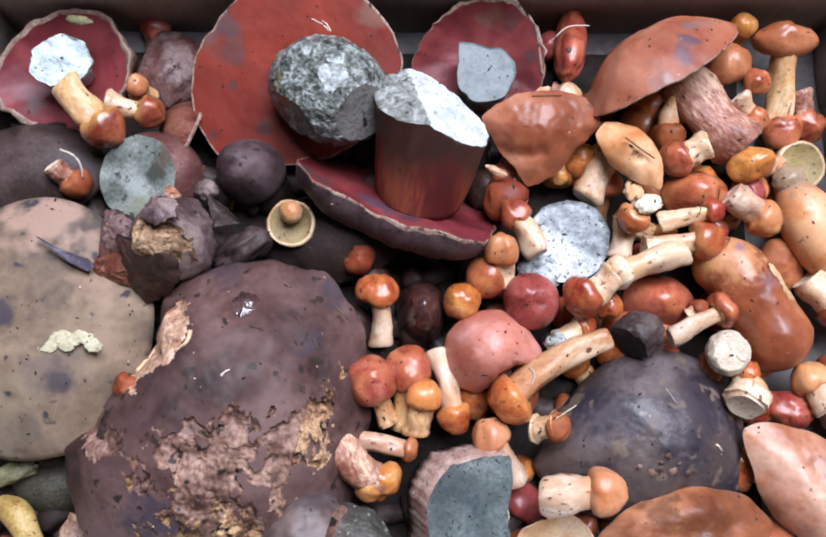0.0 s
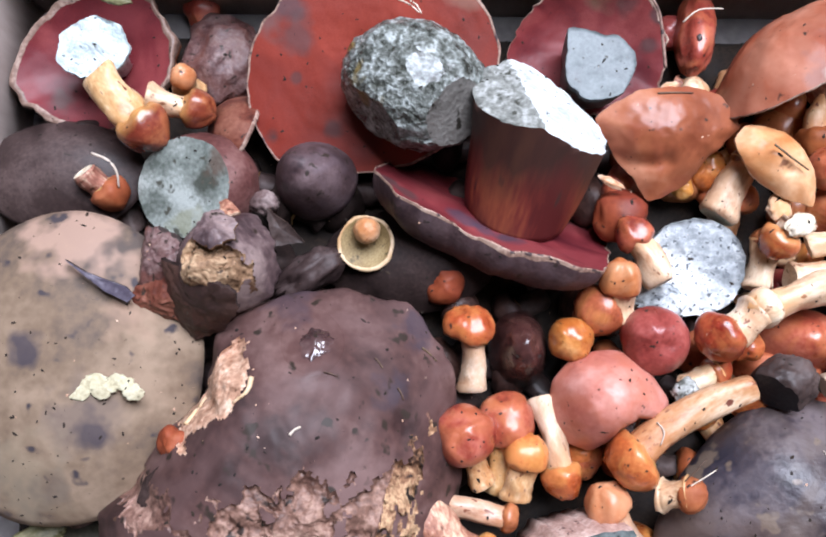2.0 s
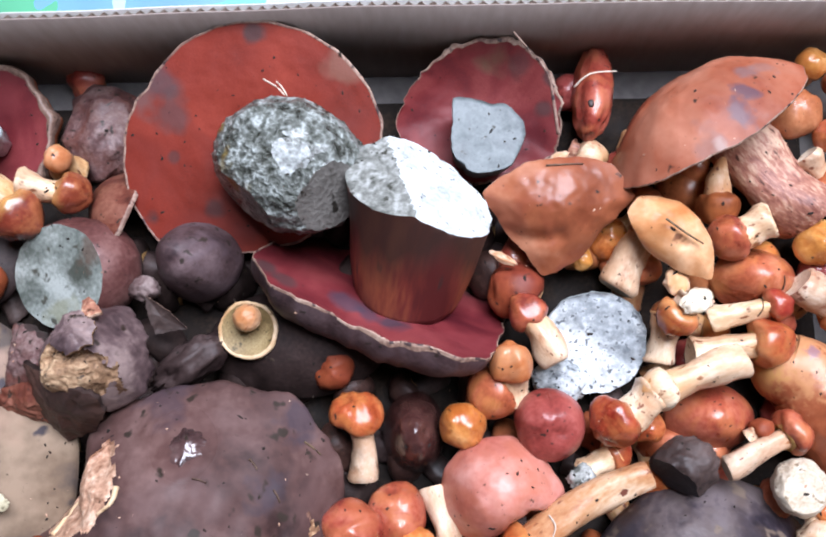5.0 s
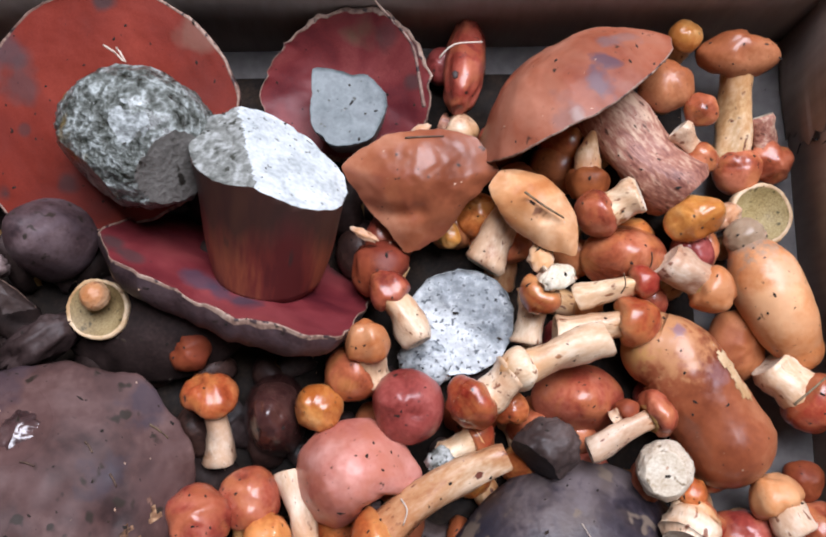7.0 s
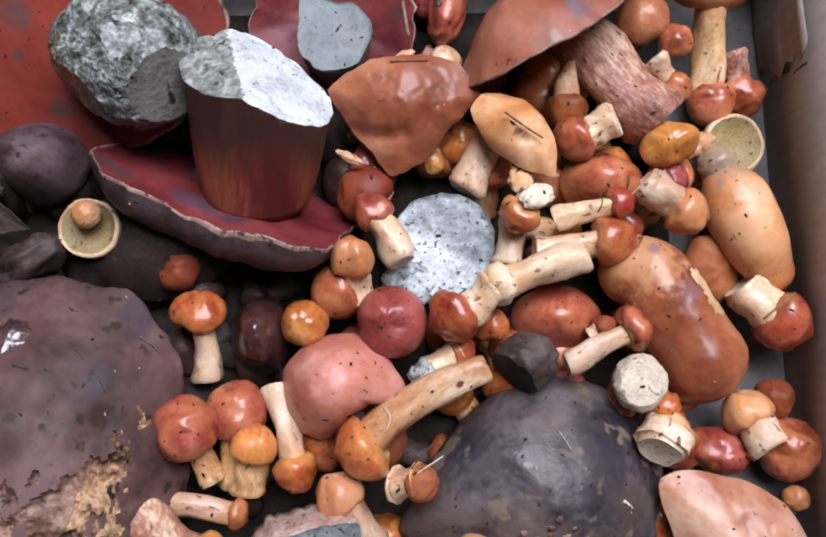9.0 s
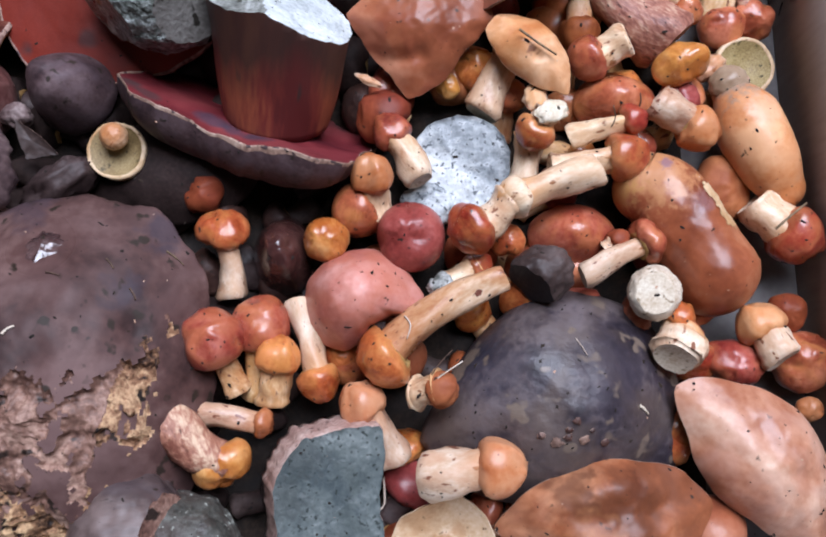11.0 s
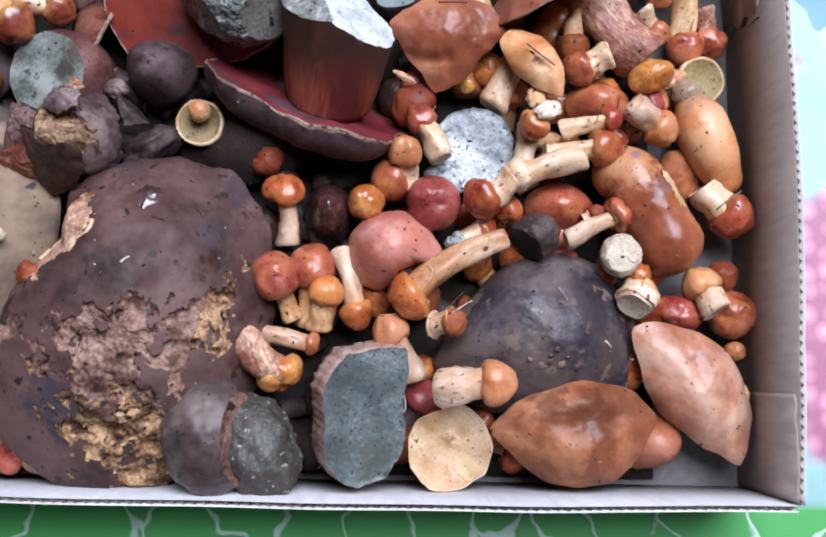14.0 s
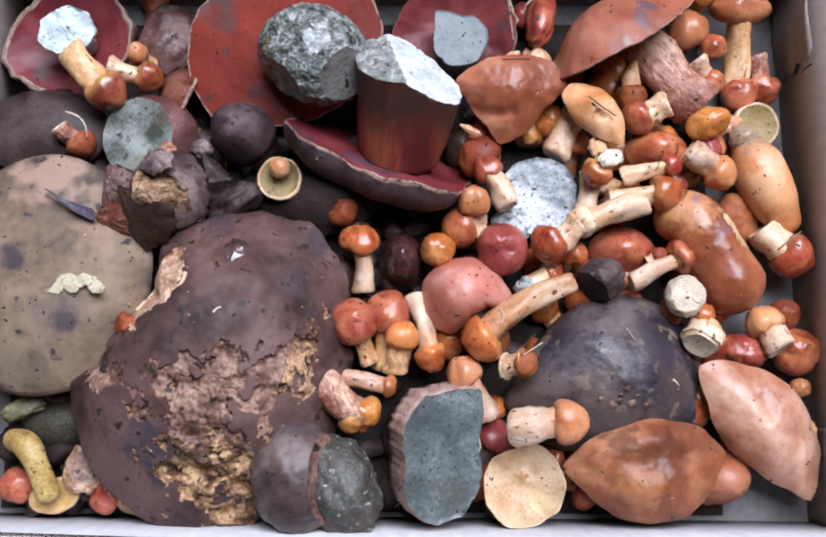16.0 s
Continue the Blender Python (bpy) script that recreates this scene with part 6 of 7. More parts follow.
# this dark sliver is bluish bruise and painted shadow beneath the fold
flake("bluish_bruised_fold", [(-0.2440, 0.1030, 0.0886), (-0.2340, 0.0972, 0.0889), (-0.2240, 0.0935, 0.0886), (-0.2110, 0.0895, 0.0865), (-0.2070, 0.0850, 0.0850), (-0.2110, 0.0815, 0.0850), (-0.2230, 0.0870, 0.0874), (-0.2345, 0.0955, 0.0887), (-0.2438, 0.1025, 0.0886)], "bluish dark sliver for bruise and shadow in a fold of a tan cap", "mauve_blue", "umber_dark", thick=0.0024, bulge=0.0009, seed=1.4, jag=0.04)
lump("dark_ribbed_scrap", (-0.1212, 0.1042, 0.0450), (0.0233, 0.0109, 0.0155), "dark ribbed strip of old mushroom", "umber", turn=(0, 0, 35), bump=0.25, seed=3.9, ribs=0.08, pebble=0.03)
dome_cap("dark_flat_cap", (-0.2764, 0.1640, 0.0300), (0, 0, 1), 0.0508, 0.0345, 0.0160, "dark brown flat bolete cap", "umber", seed=4.6, dome=2.4)
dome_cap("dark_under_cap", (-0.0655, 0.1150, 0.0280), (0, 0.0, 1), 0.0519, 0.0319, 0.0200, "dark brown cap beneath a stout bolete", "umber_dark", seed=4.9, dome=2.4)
dome_cap("shiny_dark_cap", (-0.0003, 0.0645, 0.0240), (0.05, -0.05, 1), 0.0178, 0.0229, 0.0340, "small dark shiny brown cap", "wet_dark", seed=5.3, dome=2.2, wob=0.06, bump=0.0026, dents=[(0.3, 0.1, 0.15, 0.003), (-0.2, 0.3, 0.12, 0.002)])
lump("blackened_bolete_foot", (0.1420, 0.0470, 0.0520), (0.0182, 0.0150, 0.0150), "blackened cut bolete stem", "umber", turn=(0, 0, 25), planes=[((-0.88, -0.38, 0.3), 0.0082)], cut=('black',), seed=5.7, bump=0.12, category="mushroom stem")
lump("mottled_cap", (-0.1892, 0.2452, 0.0120), (0.0259, 0.0298, 0.0178), "mottled brownish grey wrinkled cap", "mauve_red", bump=0.2, pebble=0.05, seed=6.1, category="mushroom cap")
dome_cap("standing_cap_edge", (-0.1739, 0.1958, 0.0300), (-0.75, 0.35, 0.55), 0.0215, 0.0338, 0.0160, "dark reddish brown cap standing on edge", "rusty_dark", seed=6.5, spin=25, rim="rim")
small("red", (-0.2060, 0.2799, 0.0120), (-0.2015, 0.2829, -0.0000), 0.0124, 0.0056, "round dark red mushroom cap")
slim = lump("slim_red_mushroom", (0.1062, 0.2590, 0.0320), (0.0116, 0.0330, 0.0170), "slim orange red mushroom standing by the box side", "red", turn=(-18, 0, -8), bump=0.12, seed=4.4, category="mushroom")
lump("dark_spot", (0.0997, 0.2425, 0.0610), (0.0017, 0.0023, 0.0009), "dark spot", "umber", bump=0.2, seed=1.2, parent=slim, n=16)
small("wine", (0.0939, 0.2623, 0.0250), (0.0984, 0.2653, 0.0069), 0.0113, 0.0051, "dark red mushroom cap behind others")
small("stem", (0.1045, 0.2182, 0.0340), (0.0918, 0.2253, 0.0300), 0.0109, 0.0061, "pale cream small mushroom on its side", stalk="stem_rose", wob=0.05, h=1.12)
small("ember", (-0.2174, 0.1844, 0.0540), (-0.2457, 0.2172, 0.0660), 0.0157, 0.0102, "small mushroom lying across a white stem", flare=0.95, bend=-0.06, h=1.12)
small("ember", (-0.1885, 0.1985, 0.0520), (-0.2192, 0.2042, 0.0580), 0.0118, 0.0079, "small orange brown mushroom with a cream stem", stalk="stem", flare=1.15, h=1.12)
small("peach", (-0.2010, 0.2200, 0.0520), (-0.2020, 0.2180, 0.0250), 0.0078, 0.0066, "upright slim orange mushroom", h=1.2)
small("rust", (-0.2411, 0.1493, 0.0400), (-0.2547, 0.1612, 0.0520), 0.0119, 0.0068, "small red brown mushroom with a pale stem", stalk="stem_rose", h=1.12)
dish_cap("upturned_yellow_cap", (-0.0894, 0.1212, 0.0520), (0.0, -0.1, 1), 0.0142, 0.0142, 0.0100, "small upturned mushroom with yellow pores", "pores_olive", "orange", seed=1.2, sag=0.004, rim_w=0.0022, group="small mushrooms in the box", rim="straw", full=True)
lump("upright_stub", (-0.0885, 0.1273, 0.0580), (0.0076, 0.0076, 0.0076), "tawny stub of mushroom stem", "stem_warm", seed=2.4, planes=[((0, 0, 1), 0.0084)], category="mushroom stem")
small("rust", (-0.0452, 0.1002, 0.0400), (-0.0407, 0.1032, 0.0180), 0.0128, 0.0048, "small round orange mushroom cap")
small("orange", (-0.0301, 0.0778, 0.0500), (-0.0276, 0.0397, 0.0340), 0.0148, 0.0076, "small orange brown mushroom with a cream stem", stalk="stem", h=0.75, tip=(0.0, 0.75, 0.65))
small("red", (0.0616, 0.1308, 0.0480), (0.0792, 0.1019, 0.0460), 0.0112, 0.0073, "small red brown mushroom with a pale stem", stalk="stem", h=1.26)
small("peach", (0.0523, 0.1032, 0.0620), (0.0535, 0.0830, 0.0440), 0.0118, 0.0074, "small tan mushroom with a speckled stem", stalk="stem", h=1.26)
small("red", (0.0409, 0.0841, 0.0440), (0.0564, 0.0949, 0.0420), 0.0161, 0.0077, "small red brown mushroom with a pale stem", stalk="stem", h=1.12)
small("orange", (0.1020, 0.0690, 0.0620), (0.1261, 0.0870, 0.0600), 0.0148, 0.0089, "small orange brown mushroom with a cream stem", stalk="stem", bend=0.1, tip=(-0.7, -0.55, 0.45))
small("stem", (0.1265, 0.0866, 0.0620), (0.1755, 0.1023, 0.0580), 0.0119, 0.0078, "pale club footed mushroom stem", stalk="stem", flare=1.05, h=0.98, name="loose_mushroom")
small("orange", (0.1251, 0.0669, 0.0460), (0.1296, 0.0699, 0.0308), 0.0095, 0.0043, "small round orange mushroom cap")
dome_cap("wine_cap", (0.1630, 0.0717, 0.0300), (0, 0, 1), 0.0250, 0.0187, 0.0220, "smooth red brown mushroom cap", "red", seed=3.4, dome=2.0)
small("orange", (0.1103, 0.0536, 0.0420), (0.0908, 0.0417, 0.0440), 0.0092, 0.0069, "small orange brown mushroom with a cream stem", stalk="stem", h=1.12)
small("orange", (0.0551, 0.0025, 0.0560), (0.1214, 0.0454, 0.0600), 0.0168, 0.0085, "orange mushroom with a long tawny stem", flare=1.0, h=0.85, bend=-0.04)
small("orange", (0.0024, 0.0083, 0.0540), (-0.0034, -0.0183, 0.0400), 0.0122, 0.0081, "small glossy orange mushroom with a tawny stem", stalk="stem_warm", h=1.12)
small("orange", (0.0229, -0.0094, 0.0440), (0.0094, 0.0366, 0.0440), 0.0123, 0.0064, "small orange brown mushroom with a cream stem", stalk="stem", h=1.12)
small("orange", (0.0312, 0.0078, 0.0360), (0.0357, 0.0108, 0.0189), 0.0107, 0.0048, "small orange mushroom cap between others")
small("peach", (0.0442, -0.0171, 0.0520), (0.0614, -0.0497, 0.0340), 0.0132, 0.0088, "small orange brown mushroom with a cream stem", stalk="stem", h=1.12)
small("caramel", (-0.0060, -0.0290, 0.0460), (-0.0420, -0.0235, 0.0460), 0.0082, 0.0062, "pale mushroom stem with a small brown cap", stalk="stem", h=0.8, flare=1.2)
small("yellow", (-0.0250, -0.0513, 0.0540), (-0.0575, -0.0248, 0.0620), 0.0167, 0.0102, "orange yellow mushroom with a thick rosy stem", stalk="stem_rose", h=0.7, oval=0.75, tip=(0.5, -0.75, 0.45))
small("rust", (0.0888, -0.0128, 0.0600), (0.0727, -0.0138, 0.0500), 0.0098, 0.0087, "small rosy mushroom with a pale stem foot", stalk="stem", flare=1.1, h=1.12)
small("peach", (0.1172, -0.0517, 0.0660), (0.0762, -0.0564, 0.0580), 0.0152, 0.0099, "stout peach coloured mushroom lying on its side", stalk="stem", flare=1.15, h=1.12)
lump("white_mushroom_foot", (0.2017, 0.0361, 0.0500), (0.0142, 0.0149, 0.0134), "white cut mushroom stem end", "flesh", planes=[((-0.2, -0.1, 1), 0.0097)], cut=('flesh',), seed=4.2, category="mushroom stem")
small("orange", (0.2165, 0.0254, 0.0460), (0.2065, 0.0077, 0.0420), 0.0090, 0.0060, "small orange brown mushroom with a cream stem", stalk="stem", h=1.12)
small("peach", (0.2203, 0.0144, 0.0440), (0.2096, 0.0001, 0.0540), 0.0090, 0.0105, "short stemmed yellowish mushroom with a white foot", stalk="stem", flare=1.2, h=1.12)
small("red", (0.2492, -0.0014, 0.0280), (0.2537, 0.0016, 0.0040), 0.0176, 0.0079, "smooth red brown mushroom cap", oval=0.72, spin=-20)
small("peach", (0.2616, 0.0224, 0.0320), (0.2724, -0.0007, 0.0360), 0.0141, 0.0088, "small yellowish mushroom with a cream stem", stalk="stem", h=1.05)
small("red", (0.2880, -0.0010, 0.0260), (0.2925, 0.0020, 0.0040), 0.0176, 0.0079, "smooth red brown mushroom cap", oval=1.0)
small("rust", (0.2823, 0.0263, 0.0260), (0.2868, 0.0293, 0.0075), 0.0116, 0.0052, "small rust brown mushroom cap")
small("peach", (0.2900, -0.0271, 0.0240), (0.2945, -0.0241, 0.0120), 0.0072, 0.0033, "tiny yellow mushroom cap")
small("red", (0.2020, 0.0650, 0.0500), (0.1640, 0.0450, 0.0520), 0.0130, 0.0046, "red mushroom with a flattened pale stem", stalk="stem", flare=1.75, h=0.62)
small("rust", (0.1857, 0.0668, 0.0480), (0.1785, 0.0602, 0.0460), 0.0068, 0.0045, "tiny rust mushroom between larger ones", stalk="stem", h=1.12)
small("orange", (0.2876, 0.0665, 0.0360), (0.2660, 0.0901, 0.0320), 0.0169, 0.0108, "orange mushroom with a stout pale stem", stalk="stem", h=1.12)
small("orange", (0.1926, 0.1114, 0.0520), (0.1494, 0.1056, 0.0480), 0.0137, 0.0087, "small orange brown mushroom with a cream stem", stalk="stem", h=1.19)
small("orange", (0.1967, 0.1317, 0.0540), (0.1607, 0.1239, 0.0480), 0.0091, 0.0050, "small orange brown mushroom with a cream stem", stalk="stem", h=1.12)
small("peach", (0.2348, 0.1263, 0.0460), (0.2080, 0.1425, 0.0500), 0.0139, 0.0096, "small yellowish mushroom with a cream stem", stalk="stem", flare=1.3, h=1.12)
small("orange", (0.1403, 0.1236, 0.0540), (0.1484, 0.1346, 0.0620), 0.0114, 0.0065, "small orange brown mushroom with a cream stem", stalk="stem", h=1.12)
small("caramel", (0.1402, 0.1306, 0.0400), (0.1351, 0.1011, 0.0340), 0.0078, 0.0074, "pale short mushroom stem standing aslant", stalk="stem", name="loose_mushroom", h=1.12)
dome_cap("orange_cap", (0.1392, 0.1687, 0.0620), (0.12, -0.06, 1), 0.0224, 0.0202, 0.0110, "thin light orange wedge shaped cap", "wedge", seed=7.1, dome=1.8, wob=0.02, bump=0.0022, rag=0.015, rim="stem", shape=[(153, 1.19), (132, 1.21), (77, 0.83), (26, 0.77), (-32, 1.18), (-50, 1.43), (-59, 1.17), (-112, 0.68), (-175, 0.81)], na=96, nr=30, dents=[(0.1, -0.3, 0.15, 0.002), (-0.3, 0.1, 0.2, -0.002)])
small("caramel", (0.1301, 0.1766, 0.0440), (0.1129, 0.1431, 0.0360), 0.0088, 0.0088, "wide pale stem under an orange cap", stalk="stem", flare=1.25, name="loose_mushroom", h=1.12)
small("orange", (0.1100, 0.1725, 0.0340), (0.1145, 0.1755, 0.0123), 0.0136, 0.0061, "small orange mushroom cap")
small("yellow", (0.0950, 0.1612, 0.0340), (0.0995, 0.1642, 0.0219), 0.0076, 0.0034, "tiny yellowish mushroom cap")
small("red", (0.1714, 0.1679, 0.0500), (0.1959, 0.1758, 0.0560), 0.0132, 0.0081, "small red brown mushroom with a pale stem", stalk="stem", h=1.12)
dome_cap("red_brown_cap", (0.1898, 0.1470, 0.0360), (0, 0, 1), 0.0237, 0.0174, 0.0200, "glossy red brown mushroom cap", "red", seed=7.4, dome=2.0)
small("yellow", (0.2252, 0.1659, 0.0500), (0.2297, 0.1689, 0.0227), 0.0170, 0.0077, "golden yellow mushroom cap", oval=0.72, h=0.7, spin=25)
small("wine", (0.2264, 0.1489, 0.0380), (0.2309, 0.1519, 0.0191), 0.0118, 0.0053, "small wine red mushroom cap")
small("caramel", (0.2560, 0.2590, 0.0500), (0.2560, 0.2060, 0.0200), 0.0225, 0.0085, "tan mushroom with a tall tawny stem", oval=0.55, h=0.6, tip=(0.05, 0.5, 0.85))
small("yellow", (0.2280, 0.2690, 0.0480), (0.2240, 0.2640, 0.0200), 0.0095, 0.0050, "pale yellowish button mushroom by the box side", h=0.9)
small("caramel", (0.2150, 0.2410, 0.0500), (0.2177, 0.2388, 0.0234), 0.0152, 0.0075, "round tan mushroom cap")
small("red", (0.2319, 0.2243, 0.0520), (0.2364, 0.2273, 0.0375), 0.0091, 0.0041, "small round red mushroom cap")
small("red", (0.2338, 0.1981, 0.0440), (0.2201, 0.2155, 0.0480), 0.0100, 0.0057, "small orange brown mushroom with a cream stem", stalk="stem", tip=(0.35, -0.6, 0.7))
small("red", (0.2587, 0.1980, 0.0260), (0.2632, 0.2010, 0.0040), 0.0143, 0.0064, "round glossy red mushroom cap")
small("red", (0.2789, 0.2010, 0.0240), (0.2740, 0.2285, 0.0260), 0.0132, 0.0081, "red mushroom with a rosy stem", stalk="stem_rose", flare=1.1, tip=(0.1, -0.5, 0.85))
small("rust", (0.1702, 0.1846, 0.0440), (0.1750, 0.2155, 0.0450), 0.0120, 0.0068, "rust mushroom with a pointed stem", stalk="stem_warm", flare=0.25, h=1.12)
sweep("bent_mushroom_stem", [(-0.2720, -0.0680, 0.0420), (-0.2600, -0.0710, 0.0500), (-0.2510, -0.0840, 0.0500), (-0.2450, -0.1030, 0.0440)], [0.0080, 0.0088, 0.0082, 0.0080], "yellowish mushroom stem bent at its foot", "stem_yellow", category="mushroom stem", seed=4.0, bump=0.08, n=28)
dish_cap("upturned_pale_cap", (-0.2435, -0.1070, 0.0370), (0.1, -0.2, 1), 0.0160, 0.0110, 0.0140, "upturned mushroom with pale yellow pores", "pores_yellow", "orange", seed=1.6, sag=0.003, rim="straw", rim_w=0.0022, spin=18, full=True)
small("red", (-0.2710, -0.1000, 0.0360), (-0.2736, -0.0991, 0.0040), 0.0132, 0.0070, "round glossy red mushroom cap")
lump("tan_scrap", (-0.2220, -0.0880, 0.0400), (0.0140, 0.0170, 0.0110), "pale pinkish tan piece of mushroom", "torn_peach", planes=[((0.3, 0.2, 0.9), 0.008), ((-0.6, 0.3, 0.6), 0.010)], cut=("torn_skin", "torn_peach"), seed=6.9, bump=0.15)
lump("tan_scrap", (-0.1890, -0.1120, 0.0300), (0.0150, 0.0070, 0.0080), "flat tan piece of mushroom by the box side", "torn_tan", seed=3.3, bump=0.2, n=36, turn=(0, 0, -20))
dome_cap("dark_olive_cap", (-0.2460, -0.0550, 0.0200), (0.0, -0.1, 1), 0.0340, 0.0230, 0.0200, "dark olive brown cap under larger caps", "olive_dark", seed=2.6, dome=2.2)
lump("olive_leaf_scrap", (-0.2680, -0.0460, 0.0430), (0.0150, 0.0070, 0.0030), "pale olive green scrap of leaf", "olive", seed=3.7, bump=0.3, turn=(0, 15, 25), n=30)
small("red", (-0.2075, -0.1065, 0.0360), (-0.2070, -0.1066, 0.0120), 0.0112, 0.0062, "small round red mushroom cap", oval=1.2)
small("rust", (-0.1835, 0.0090, 0.0840), (-0.1760, 0.0152, 0.0700), 0.0094, 0.0040, "small orange mushroom cap between larger caps")
small("rust", (0.0558, 0.1451, 0.0360), (0.0681, 0.1354, 0.0300), 0.0166, 0.0071, "dark red mushroom with a white speck", h=1.12)
lump("mould_patch", (-0.2362, 0.0350, 0.0864), (0.0056, 0.0042, 0.0004), "cream crusty mould patch on a tan cap", "mould", bump=0.3, pebble=0.06, seed=9.200000000000001, category="mould", group="mould patches on the tan cap", n=20)
lump("mould_patch", (-0.2311, 0.0335, 0.0864), (0.0050, 0.0037, 0.0004), "cream crusty mould patch on a tan cap", "mould", bump=0.3, pebble=0.06, seed=10.600000000000001, category="mould", group="mould patches on the tan cap", n=20)
lump("mould_patch", (-0.2275, 0.0379, 0.0864), (0.0050, 0.0037, 0.0004), "cream crusty mould patch on a tan cap", "mould", bump=0.3, pebble=0.06, seed=11.700000000000001, category="mould", group="mould patches on the tan cap", n=20)
lump("mould_patch", (-0.2237, 0.0397, 0.0864), (0.0063, 0.0046, 0.0004), "cream crusty mould patch on a tan cap", "mould", bump=0.3, pebble=0.06, seed=12.8, category="mould", group="mould patches on the tan cap", n=20)
lump("mould_patch", (-0.2204, 0.0347, 0.0864), (0.0050, 0.0037, 0.0004), "cream crusty mould patch on a tan cap", "mould", bump=0.3, pebble=0.06, seed=13.600000000000001, category="mould", group="mould patches on the tan cap", n=20)
lump("mould_patch", (-0.2160, 0.0376, 0.0864), (0.0044, 0.0032, 0.0004), "cream crusty mould patch on a tan cap", "mould", bump=0.3, pebble=0.06, seed=14.9, category="mould", group="mould patches on the tan cap", n=20)
lump("mould_patch", (-0.2123, 0.0405, 0.0864), (0.0050, 0.0037, 0.0004), "cream crusty mould patch on a tan cap", "mould", bump=0.3, pebble=0.06, seed=16.0, category="mould", group="mould patches on the tan cap", n=20)
lump("mould_patch", (-0.2082, 0.0391, 0.0864), (0.0050, 0.0037, 0.0004), "cream crusty mould patch on a tan cap", "mould", bump=0.3, pebble=0.06, seed=17.1, category="mould", group="mould patches on the tan cap", n=20)
lump("mould_patch", (-0.2040, 0.0348, 0.0864), (0.0056, 0.0042, 0.0004), "cream crusty mould patch on a tan cap", "mould", bump=0.3, pebble=0.06, seed=18.2, category="mould", group="mould patches on the tan cap", n=20)
rod("tear", [(0.2996, 0.1304, 0.0168), (0.2996, 0.1352, 0.0226), (0.2996, 0.1379, 0.0307), (0.2996, 0.1332, 0.0364), (0.2996, 0.1315, 0.0415)], 0.0003, 0.0008, "black", "dark tear in the cardboard", parent=box, n=6)
rod("tear", [(0.2996, 0.1273, 0.0470), (0.2996, 0.1279, 0.0550), (0.2996, 0.1273, 0.0634)], 0.0003, 0.0008, "black", "dark tear in the cardboard", parent=box, n=6)
rod("dry_fibre", [(-0.2495, 0.1708, 0.0550), (-0.2379, 0.1656, 0.0580), (-0.2335, 0.1590, 0.0560), (-0.2343, 0.1521, 0.0500)], 0.0009, 0.0006, "hair", "pale bent dry fibre on a small mushroom", category="fibre")
rod("dry_fibre", [(0.0577, 0.2808, 0.0700), (0.0650, 0.2733, 0.0660), (0.0769, 0.2603, 0.0600), (0.0805, 0.2438, 0.0550), (0.0830, 0.2287, 0.0500)], 0.0005, 0.0011, "rim", "pale dry root fibre beside a bolete", category="fibre")
rod("dry_fibre", [(0.0914, 0.2532, 0.0580), (0.0996, 0.2590, 0.0620), (0.1149, 0.2618, 0.0580)], 0.0006, 0.0004, "hair", "thin pale fibre across a red mushroom", category="fibre")
rod("dry_fibre", [(-0.0725, 0.2450, 0.1000), (-0.0649, 0.2392, 0.1040), (-0.0604, 0.2342, 0.1060)], 0.0005, 0.0004, "hair", "thin pale fibre on a bolete", category="fibre")
rod("dry_fibre", [(-0.0653, 0.2427, 0.1020), (-0.0618, 0.2383, 0.1060), (-0.0591, 0.2336, 0.1060)], 0.0005, 0.0004, "hair", "thin pale fibre on a bolete", category="fibre")
rod("dry_needle", [(0.1323, 0.1741, 0.0780), (0.1419, 0.1674, 0.0760), (0.1522, 0.1619, 0.0720)], 0.0007, 0.0005, "needle", "thin dark needle on an orange cap", category="needle")
rod("dry_needle", [(0.2655, 0.0679, 0.0580), (0.2733, 0.0745, 0.0600), (0.2830, 0.0815, 0.0580)], 0.0007, 0.0005, "needle", "thin dark needle on a stem", category="needle")
rod("dry_fibre", [(0.0552, -0.0583, 0.0300), (0.0565, -0.0703, 0.0500), (0.0520, -0.0745, 0.0520)], 0.0006, 0.0005, "hair", "thin pale rootlet under a mushroom", category="fibre")
lump("pale_chip", (0.1493, 0.1325, 0.0660), (0.009, 0.0064, 0.0034), "pale chip of mushroom flesh", "flesh", bump=0.25, seed=2.5, turn=(0, 10, 20), n=24)
lump("pale_chip", (0.1424, 0.1444, 0.0560), (0.0065, 0.0084, 0.0034), "pale chip of mushroom flesh", "stem", bump=0.25, seed=3.5, n=24)
lump("pale_chip", (0.2905, -0.0560, 0.0330), (0.0040, 0.0060, 0.0045), "pale chip of mushroom flesh by the box side", "stem", bump=0.25, seed=7.5, turn=(0, 40, 10), n=24)
lump("brown_chip", (0.0891, 0.0405, 0.0520), (0.0075, 0.0075, 0.0034), "ragged pale greyish chip of mushroom", "flesh_dirty", bump=0.4, seed=4.5, n=24, pebble=0.06)
lump("pale_scrap", (0.0504, 0.1591, 0.0500), (0.0075, 0.0023, 0.0017), "pale ragged shred of mushroom", "stem", bump=0.4, seed=5.5, turn=(0, 0, -28), n=24)
